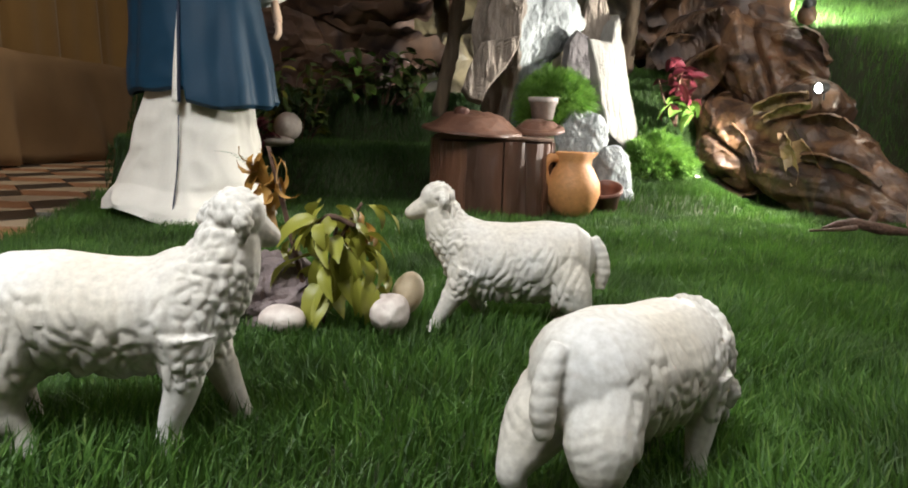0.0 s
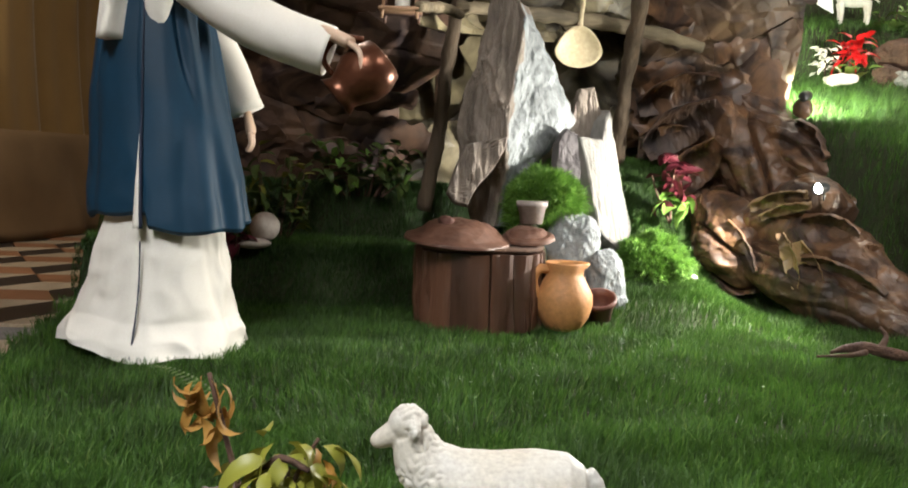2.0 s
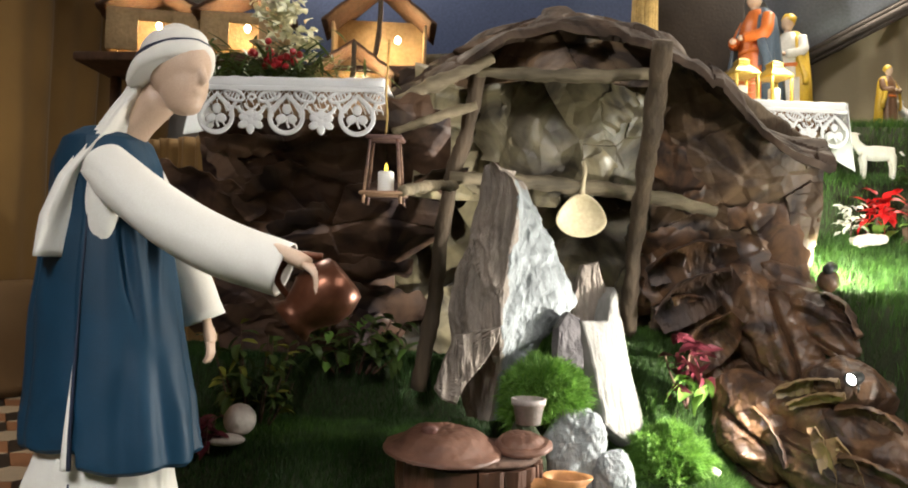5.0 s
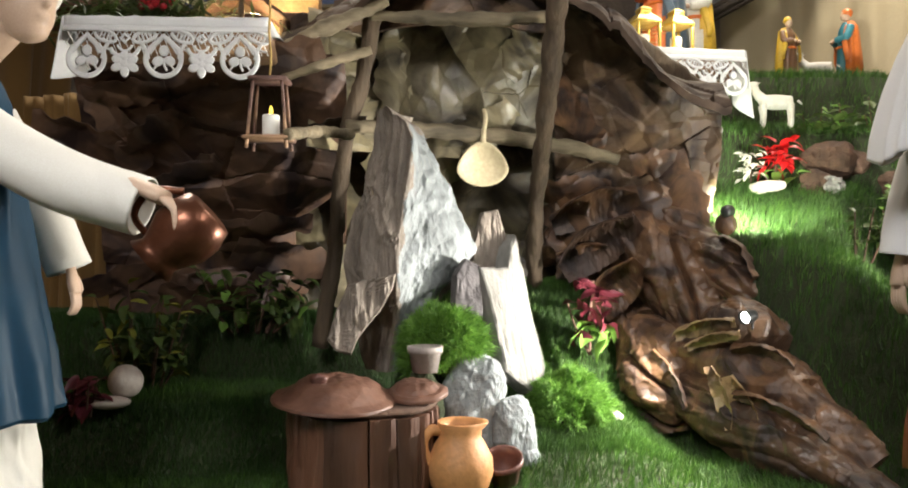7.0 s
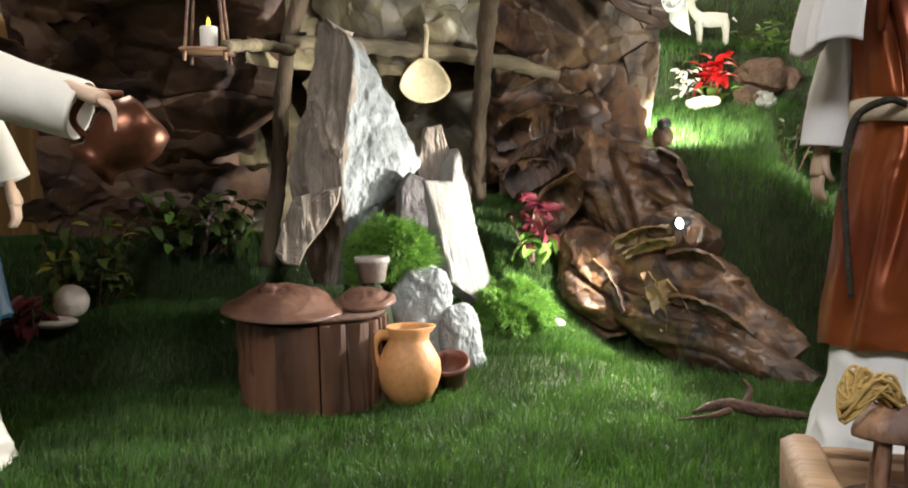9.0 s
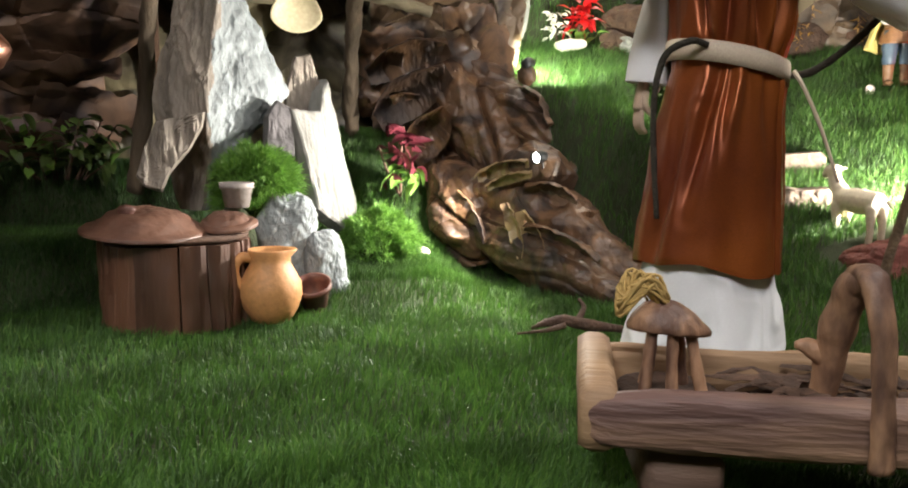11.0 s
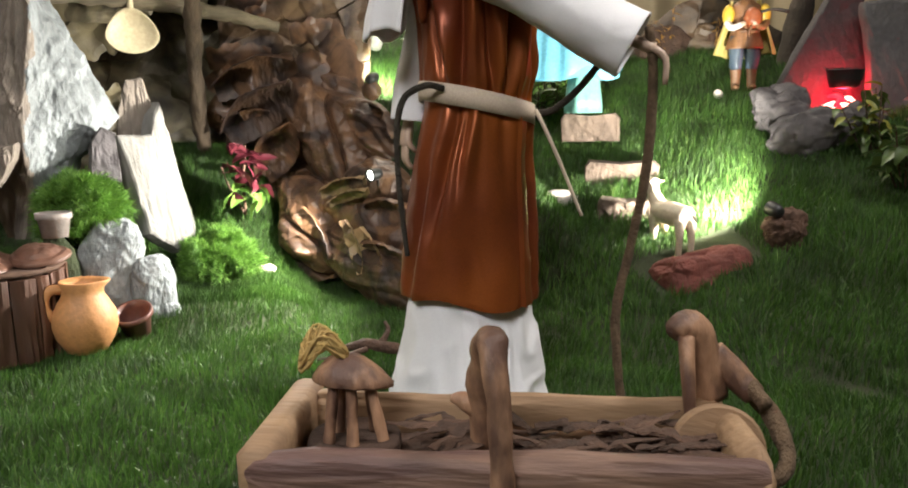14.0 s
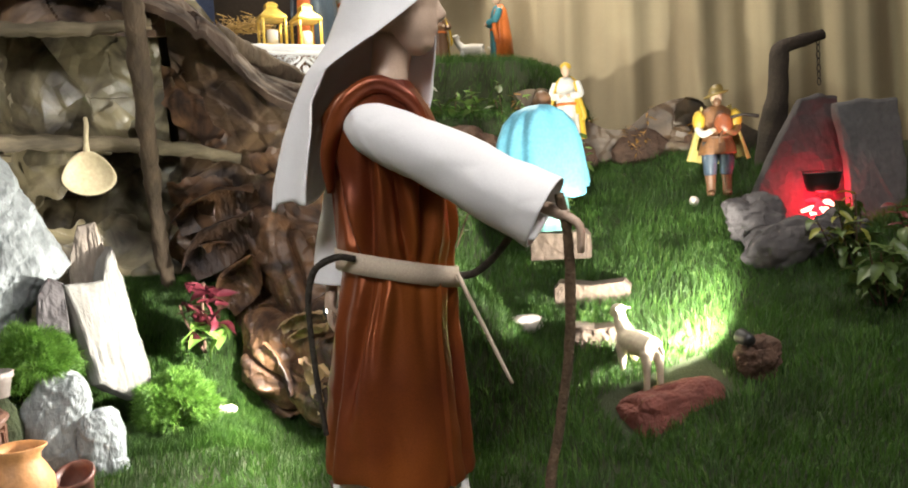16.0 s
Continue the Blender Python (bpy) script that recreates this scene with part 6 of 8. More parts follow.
# ---- trough ----
def trough():
    t = thing("wooden_trough", "hollowed split log trough on two block feet, with a wooden handle", "trough", m=pose(1.04, 1.475, 0.0, 0, 0, -19.5))
    # local x along the trough from its near left foot, y away from the viewer
    def beam(name, a, b, ry, rz, mat, seed, label="", taper=0.0):
        """A half-rounded board with uneven, blunt ends."""
        a, b = np.array(a, float), np.array(b, float)
        w = np.linspace(0, 2 * math.pi, 28, endpoint=False)
        k = np.stack([np.sign(np.cos(w)) * np.abs(np.cos(w)) ** 0.55, np.sign(np.sin(w)) * np.abs(np.sin(w)) ** 0.55], 1)
        rings = []
        for i in range(44):
            t = i / 43
            p = a + (b - a) * t
            end = 1 - taper * math.exp(-t * 22) - 0.12 * math.exp(-(1 - t) * 60) - 0.10 * math.exp(-t * 60)
            q = np.stack([np.full(28, p[0]), p[1] + k[:, 0] * ry * end, p[2] + k[:, 1] * rz * end], 1)
            q[:, 1:] += 0.005 * np.stack([fbm(q * [5, 18, 18], 3, seed), fbm(q * [5, 18, 18], 3, seed + 3)], 1) - 0.003 * np.abs(ridged(q * [3, 60, 60], 2, seed + 5))[:, None] * np.sign(k)
            rings.append(q)
        g = Geo()
        g.add(*loft(rings), mat)
        return part(name, g, t_, label, angle=45)

    t_ = t
    beam("front_board", (-0.150, -0.085, 0.157), (0.662, -0.085, 0.152), 0.030, 0.050, TROUGH_WOOD, 1, "", 0.35)
    beam("back_board", (-0.11, 0.190, 0.158), (0.66, 0.190, 0.158), 0.022, 0.046, TROUGH_PALE, 2, "paler back board of the trough")
    beam("bottom_board", (-0.13, 0.05, 0.115), (0.65, 0.05, 0.115), 0.13, 0.016, BARK, 3, "dark crumbled bark bed of the trough")
    g = Geo()
    g.add(*box((-0.03, -0.028, -0.05), (0.03, 0.30, 0.055), 0.012), TROUGH_PALE)
    part("end_board", g, t, m=pose(-0.134, -0.070, 0.152, 2, 0, -1))
    g = Geo()
    g.add(*blob((0, 0.13, 0.0), (0.030, 0.172, 0.056), 40, 26, 0.06, 12, 6), TROUGH_PALE)
    part("end_board", g, t, m=pose(0.655, -0.075, 0.155, 0, 14, 4))
    for x in (0.0, 0.50):
        g = Geo()
        g.add(*box((-0.061, -0.09, -0.01), (0.061, 0.18, 0.098), 0.018), FOOT_WOOD)
        part("foot", g, t, m=pose(x, 0.02, 0, 0, 0, 3))
    g = Geo()
    g.add(*tube([(0.262, -0.128, 0.112), (0.261, -0.126, 0.18), (0.257, -0.122, 0.265), (0.250, -0.112, 0.345), (0.246, -0.085, 0.386), (0.240, -0.050, 0.385)], [0.0205, 0.0195, 0.0185, 0.020, 0.025, 0.020], 16, 40, 0.12, 26, 4, flat=0.7), HANDLE_WOOD)
    g.add(*tube([(0.243, -0.085, 0.380), (0.234, -0.05, 0.365), (0.226, -0.02, 0.30), (0.224, 0.02, 0.17)], [0.021, 0.026, 0.026, 0.022], 14, 26, 0.16, 22, 5), HANDLE_WOOD)
    g.add(*tube([(0.226, 0.0, 0.235), (0.195, 0.0, 0.258), (0.172, 0.0, 0.262)], [0.017, 0.016, 0.006], 10, 10, 0.06, 18, 6), HANDLE_WOOD)
    part("handle", g, t, "bent branch handle over the trough")
    g = Geo()
    g.add(*tube([(0.642, 0.215, 0.198), (0.627, 0.205, 0.278), (0.602, 0.190, 0.333), (0.577, 0.175, 0.336), (0.567, 0.165, 0.326)], [0.036, 0.034, 0.031, 0.028, 0.018], 18, 30, 0.10, 20, 7), HANDLE_WOOD)
    g.add(*tube([(0.587, 0.165, 0.323), (0.585, 0.135, 0.268), (0.590, 0.12, 0.178)], [0.015, 0.014, 0.010], 10, 14, 0.06, 16, 8), HANDLE_WOOD)
    g.add(*tube([(0.642, 0.21, 0.278), (0.682, 0.20, 0.243), (0.717, 0.18, 0.208)], [0.030, 0.028, 0.022], 14, 16, 0.06, 16, 8), HANDLE_WOOD)
    part("knob", g, t, "carved branch stub at the back of the trough")
    g = Geo()
    g.add(*tube([(0.60, 0.22, 0.235), (0.675, 0.235, 0.232), (0.735, 0.19, 0.190), (0.757, 0.12, 0.135), (0.735, 0.07, 0.105), (0.70, 0.06, 0.10)], [0.020, 0.021, 0.019, 0.016, 0.014, 0.012], 12, 50, 0.14, 50, 9), ROPE)
    g.add(*tube([(0.60, 0.24, 0.225), (0.645, 0.245, 0.25), (0.69, 0.22, 0.245), (0.725, 0.14, 0.205)], [0.016, 0.018, 0.017, 0.014], 12, 40, 0.14, 50, 10), ROPE)
    part("rope_loop", g, t, "brown rope looped round the trough's end")
    g = Geo()
    v, f = lathe([(0.004, 0.0), (0.080, 0.0), (0.086, 0.006), (0.086, 0.022), (0.080, 0.028), (0.004, 0.028)], 40, 0.06, 4)
    g.add(v, f, TROUGH_PALE)
    part("log_slice", g, t, "pale sawn log slice wedged in the trough's end", m=pose(0.628, 0.105, 0.135, 78, 12, 0), angle=40)
    # loose bark inside
    inv = pose(1.04, 1.475, 0.0, 0, 0, -19.5)
    r = random.Random(4)
    for k in range(84):
        x, y = r.uniform(0.10, 0.62), r.uniform(-0.03, 0.13)
        l = r.uniform(0.02, 0.09)
        g = Geo()
        g.add(*tube([(-l, 0, 0), (0, 0.02 * r.uniform(-1, 1), 0.008), (l, 0, r.uniform(-0.01, 0.015))], [0.007, 0.015, 0.005], 9, 18, 0.9, 40, k, flat=0.22), BARK)
        ob = part("bark_piece", g, smooth=False, m=inv @ pose(x, y, 0.145 + 0.036 * r.random(), r.uniform(-12, 12), r.uniform(-8, 8), r.gauss(0, 28)))
        tagged(ob, "dark strip of dry bark lying in the trough", "bark", "bark in the trough")
    # small wooden well shelter
    w = thing("wooden_feeder", "small carved wooden shelter on posts standing in the trough", "feeder", m=inv @ pose(-0.010, 0.085, 0.128, 0, 0, 6) @ Matrix.Scale(0.92, 4))
    g = Geo()
    g.add(*lathe([tuple(p) for p in dense_rows([(0.080, 0), (0.098, 0.012), (0.094, 0.032), (0.080, 0.036), (0.05, 0.028), (0.004, 0.026)], 18)], 40, 0.08, 3), BARK)
    part("base", g, w)
    for x, y, a in ((-0.044, -0.026, -0.004), (0.0, -0.036, 0.0), (0.050, -0.024, 0.010), (-0.030, 0.030, -0.006), (0.034, 0.030, 0.004)):
        g = Geo()
        g.add(*tube([(x + a, y * 1.1, 0.02), (x * 0.95, y, 0.08), (x * 0.86 - a, y * 0.9, 0.155)], [0.0125, 0.0110, 0.0105], 12, 14, 0.14, 40, 2), HANDLE_WOOD)
        part("post", g, w)
    g = Geo()
    rings = []
    for u in np.linspace(-1, 1, 26):
        q = max(0.02, 1 - abs(u) ** 2.2)
        a = np.linspace(0, 2 * math.pi, 28, endpoint=False)
        rings.append(np.stack([np.full(28, 0.078 * u), 0.056 * q**0.7 * np.cos(a), 0.146 - 0.006 * u + np.where(np.sin(a) > 0, (0.052 - 0.012 * u) * q * np.sin(a), 0.010 * np.sin(a))], 1))
    v, f = loft(rings)
    g.add(v + 0.0022 * np.stack([fbm(v * 40, 3, 1), fbm(v * 40, 3, 2), fbm(v * 40, 3, 3)], 1), f, HANDLE_WOOD)
    part("roof", g, w, "rounded tan roof carved to a point at its ends", angle=45)
    g = Geo()
    for k in range(34):
        a = k * 0.45
        rr = 0.024 + 0.018 * r.random()
        p = [(rr * math.cos(a + b) * 1.2 - 0.052, rr * 0.8 * math.sin(a + b) - 0.006, 0.168 + 0.062 * math.sin(b * 0.9 + a) ** 2 + 0.025 * r.random()) for b in (0, 1.2, 2.4, 3.6, 5.0)]
        g.add(*tube(p, [0.0035, 0.0035, 0.003, 0.003, 0.002], 5, 18), STRAW)
    part("raffia_bow", g, w, "yellow raffia tied on the roof")["kind"] = "stuff"


trough()


# ---- plants ----
def leaf_geo(length, width, bend, mat, seed=0, cup=0.15, rows=7):
    """One leaf along +x from its stalk, bent down, with a folded midrib."""
    u = np.linspace(0, 1, rows)
    w = width * np.sin(np.pi * np.clip(u, 0.02, 0.985) ** 0.8) ** 0.9
    x = length * (np.sin(u * bend) / bend if bend > 1e-3 else u)
    z = -length * ((1 - np.cos(u * bend)) / bend if bend > 1e-3 else 0 * u)
    wave = 0.06 * width * np.sin(u * 9 + seed)
    v = []
    for s in (-1, -0.5, 0, 0.5, 1):
        v.append(np.stack([x, s * w / 2, z + cup * np.abs(s) * w + wave * s], 1))
    p = np.concatenate(v)
    f = []
    for k in range(4):
        for i in range(rows - 1):
            a = k * rows + i
            f.append((a, a + 1, a + rows + 1, a + rows))
    g = Geo()
    g.add(p, f, mat)
    return g


def leafy_plant(name, label, m, stems, leaves, parts=True, category="plant", stem_mat=None):
    """stems: lists of points; leaves: (mesh, pose) pairs that hang on them, each a part."""
    t = thing(name, label, category, m=m)
    for pts, rad in stems:
        g = Geo()
        g.add(*tube(pts, [rad, rad * 0.6], 7, 12), stem_mat or BARK)
        part("stem", g, t)
    for me, lm in leaves:
        ob = new("leaf", me)
        ob.parent = t
        ob.matrix_basis = lm
    return t


def leaf_set(mat, length, width, bends, seed):
    return [leaf_geo(length * k, width * k, b, mat, seed + i).mesh("leaf") for i, (b, k) in enumerate(bends)]


r = random.Random(21)
olive = leaf_set(LEAF_OLIVE, 0.072, 0.028, ((0.7, 1.0), (1.1, 0.85), (1.6, 1.1), (2.2, 0.75), (2.8, 0.9)), 1)
dry = leaf_set(LEAF_DRY, 0.062, 0.017, ((1.2, 1.0), (2.0, 1.1), (3.0, 0.9), (3.8, 1.0)), 5)
pairs = []
for k in range(66):
    a = r.uniform(-180, 180)
    h = r.uniform(0.05, 0.185)
    q = r.uniform(0.0, 0.07)
    x, y = 0.015 + q * math.cos(radians(a)), q * 0.7 * math.sin(radians(a))
    pairs.append((r.choice(olive), pose(x, y, h, r.uniform(-30, 30), r.uniform(-5, 45), a)))
for k in range(9):
    a = -90 + r.uniform(-80, 80)
    pairs.append((r.choice(olive), pose(0.02 + r.uniform(-0.02, 0.05), -0.02, r.uniform(0.07, 0.12), r.uniform(-20, 20), r.uniform(30, 70), a)))
for k in range(18):
    pairs.append((r.choice(dry), pose(-0.082 + r.uniform(-0.022, 0.022), 0.01 + r.uniform(-0.015, 0.015), r.uniform(0.19, 0.265), r.uniform(-40, 40), r.uniform(35, 85), r.uniform(0, 360))))
for k in range(5):
    pairs.append((r.choice(dry), pose(0.055 + r.uniform(-0.015, 0.015), 0.01, r.uniform(0.14, 0.18), r.uniform(-40, 40), r.uniform(10, 70), r.uniform(-60, 60))))
stems = [([(0, 0, 0), (0.01, 0, 0.08), (0.02, 0.0, 0.15)], 0.005), ([(-0.01, 0, 0), (-0.05, 0.01, 0.14), (-0.082, 0.01, 0.262)], 0.005), ([(0.0, 0, 0.06), (0.03, 0, 0.14), (0.055, 0.01, 0.185)], 0.004), ([(-0.02, 0, 0.13), (0.01, -0.01, 0.165), (0.05, -0.02, 0.155)], 0.006)]
leafy_plant("leafy_plant", "wilting plant with olive and dry brown leaves among stones", pose(-0.185, 1.13, 0.0), stems, pairs)
# fern sprig behind it
g = Geo()
for s in (-1, 1):
    for i in range(16):
        t = i / 15
        leaflet = leaf_geo(0.022 * (1.1 - t), 0.004, 0.3, LEAF_DARK, i, 0.05, 3)
        v, f = leaflet.v[0], leaflet.f
        g.add(*moved((v, f), pose(-0.085 * t, 0, 0.02 * math.sin(t * 2), 0, 0, 180 - s * 65)), LEAF_DARK)
ob = part("fern_sprig", g, m=pose(-0.275, 1.20, 0.215, 0, 8, -8) @ Matrix.Scale(1.15, 4))
tagged(ob, "small green fern sprig among the dry leaves", "plant")
boulder("garden_stone", (-0.265, 1.16, 0.045), (0.072, 0.055, 0.065), PURPLE_ROCK, "purple grey rough rock at the foot of the plant", 4, rough=0.07, group="stones round the plant")
boulder("garden_stone", (-0.232, 1.085, 0.022), (0.034, 0.026, 0.021), BALLSTONE, "smooth white pebble in the grass", 5, rough=0.03, sharp=False, group="stones round the plant")
boulder("garden_stone", (-0.085, 1.12, 0.028), (0.030, 0.032, 0.031), BALLSTONE, "smooth white pebble in the grass", 6, rough=0.09, sharp=False, group="stones round the plant")
boulder("garden_stone", (-0.064, 1.18, 0.046), (0.024, 0.028, 0.034), material("beige_stone", (0.48, 0.38, 0.25), 0.6, dark=0.75, scale=12, bump=0.2), "smooth beige pebble leaning on a white one", 7, turn=(0, 18, 0), rough=0.03, sharp=False, group="stones round the plant")

# red-leaved plant by the ridge
def on_bank(x, y):
    return float(height(x, y)) + 0.02


red = leaf_set(LEAF_RED, 0.10, 0.032, ((0.5, 1.0), (1.0, 0.9), (1.6, 1.0)), 3)
green = leaf_set(LEAF_GREEN, 0.07, 0.040, ((0.6, 1.0), (1.2, 0.9)), 8)
pairs = []
for k in range(34):
    h = r.uniform(0.05, 0.19)
    pairs.append((r.choice(red), pose(r.uniform(-0.05, 0.05), r.uniform(-0.03, 0.03), h, r.uniform(-60, 60), r.uniform(-85, 5), r.uniform(0, 360)) @ Matrix.Scale(r.uniform(0.6, 0.95), 4)))
for k in range(10):
    pairs.append((r.choice(green), pose(r.uniform(-0.03, 0.06), r.uniform(-0.04, 0.0), r.uniform(0.04, 0.09), r.uniform(-20, 20), r.uniform(-20, 50), r.uniform(0, 360))))
leafy_plant("croton_plant", "crimson-leaved croton plant with a few green leaves", pose(0.88, 3.50, 0.34) @ Matrix.Scale(1.4, 4), [([(0, 0, 0), (0, 0, 0.1), (0.01, 0, 0.2)], 0.005), ([(0, 0, 0), (-0.04, 0, 0.08), (-0.06, 0, 0.14)], 0.004)], pairs)
boulder("garden_stone", (0.955, 3.43, on_bank(0.955, 3.43)), (0.036, 0.026, 0.020), BALLSTONE, "smooth white pebble beside the croton", 8, rough=0.12, sharp=False)
boulder("garden_stone", (0.915, 3.42, on_bank(0.915, 3.42)), (0.02, 0.02, 0.032), BALLSTONE, "smooth white pebble beside the croton", 9, rough=0.04, sharp=False)

# low shrubs below the rock wall
dark = leaf_set(LEAF_DARK, 0.09, 0.040, ((0.4, 1.0), (0.9, 0.9), (1.4, 1.0)), 13)


def shrub(name, label, m, n, spread, mats, seed, lift=(0.05, 0.2)):
    q = random.Random(seed)
    pairs, stems = [], []
    for k in range(max(3, n // 9)):
        x, y, h = q.uniform(-1, 1) * spread[0], q.uniform(-1, 1) * spread[1], q.uniform(*lift)
        stems.append(([(x * 0.4, y * 0.4, 0), (x * 0.7, y * 0.7, h * 0.5), (x, y, h)], 0.004))
        for j in range(9):
            t = 0.35 + 0.65 * j / 8
            pairs.append((q.choice(mats), pose(x * (0.4 + 0.6 * t), y * (0.4 + 0.6 * t), h * t, q.uniform(-30, 30), q.uniform(-40, 40), q.uniform(0, 360))))
    return leafy_plant(name, label, m, stems, pairs)


shrub("shrub", "low dark green shrub growing below the rock wall", pose(-0.80, 3.55, 0.20), 130, (0.16, 0.08), dark + olive[:1], 5, (0.14, 0.42))
shrub("shrub", "low dark green shrub growing below the rock wall", pose(-0.45, 3.74, 0.40), 130, (0.24, 0.06), dark + green[:1], 6, (0.08, 0.26))
shrub("shrub", "dark red leaved shrub beside the white ball stone", pose(-0.85, 3.16, 0.18), 54, (0.07, 0.04), leaf_set(island_material("maroon_leaf", (0.05, 0.008, 0.015), (0.14, 0.02, 0.03), 0.45, 0.1), 0.08, 0.03, ((0.5, 1), (1.2, 1)), 4), 7, (0.05, 0.14))
boulder("ball_stone", (-0.755, 3.25, 0.285), (0.058, 0.056, 0.057), BALLSTONE, "round white stone ball on the turf step", 11, rough=0.02, sharp=False)
boulder("garden_stone", (-0.79, 3.19, 0.225), (0.075, 0.045, 0.022), BALLSTONE, "flat white stone on the turf step", 12, rough=0.03, sharp=False)
# driftwood root on the lawn
g = Geo()
g.add(*tube([(0, 0, 0.02), (0.10, 0.02, 0.045), (0.22, 0.0, 0.03), (0.36, -0.04, 0.02)], [0.008, 0.020, 0.022, 0.012], 10, 26, 0.3, 20, 2), BARK)
g.add(*tube([(0.16, 0.0, 0.035), (0.20, 0.05, 0.08), (0.19, 0.09, 0.11)], [0.014, 0.010, 0.006], 8, 14, 0.25, 20, 3), BARK)
g.add(*tube([(0.12, 0.0, 0.03), (0.05, -0.05, 0.025), (-0.06, -0.06, 0.015)], [0.012, 0.009, 0.005], 8, 14, 0.25, 20, 4), BARK)
tagged(part("driftwood", g, m=pose(1.12, 2.50, 0.012, 0, 0, -10) @ Matrix.Scale(0.8, 4)), "dark twisted driftwood root lying on the lawn", "driftwood")


# ---- lace cloths ----
def strip(g, pts, half, mat, y=0.0, th=0.002):
    """A flat cord in the x-z plane."""
    p = np.asarray(pts, float)
    t = np.gradient(p, axis=0)
    t /= np.linalg.norm(t, axis=1)[:, None] + 1e-9
    n = np.stack([-t[:, 1], t[:, 0]], 1)
    rings = []
    for a, b in ((1, 0), (0.5, -1), (-0.5, -1), (-1, 0), (0, 0.7)):
        q = p + n * (a * half)
        rings.append(np.stack([q[:, 0], np.full(len(p), y + b * th), q[:, 1]], 1))
    k = len(p)
    f = [(i * k + j, i * k + j + 1, ((i + 1) % 5) * k + j + 1, ((i + 1) % 5) * k + j) for i in range(5) for j in range(k - 1)]
    g.add(np.concatenate(rings), f, mat)


def disc(g, x, z, rx, rz, mat, turn=0.0, n=12, y=0.0):
    a = np.linspace(0, 2 * math.pi, n, endpoint=False)
    c, s = math.cos(turn), math.sin(turn)
    px, pz = rx * np.cos(a), rz * np.sin(a)
    o = np.stack([x + c * px - s * pz, np.full(n, y), z + s * px + c * pz], 1)
    i = (o - [x, 0, z]) * [0.7, 1, 0.7] + [x, -0.002, z]
    g.add(np.concatenate([o, i]), [(k, (k + 1) % n, n + (k + 1) % n, n + k) for k in range(n)] + [tuple(n + k for k in range(n))] + [tuple(range(n))[::-1]], mat)


def arc(cx, cz, rx, rz, a0, a1, n=18):
    a = np.radians(np.linspace(a0, a1, n))
    return np.stack([cx + rx * np.cos(a), cz + rz * np.sin(a)], 1)


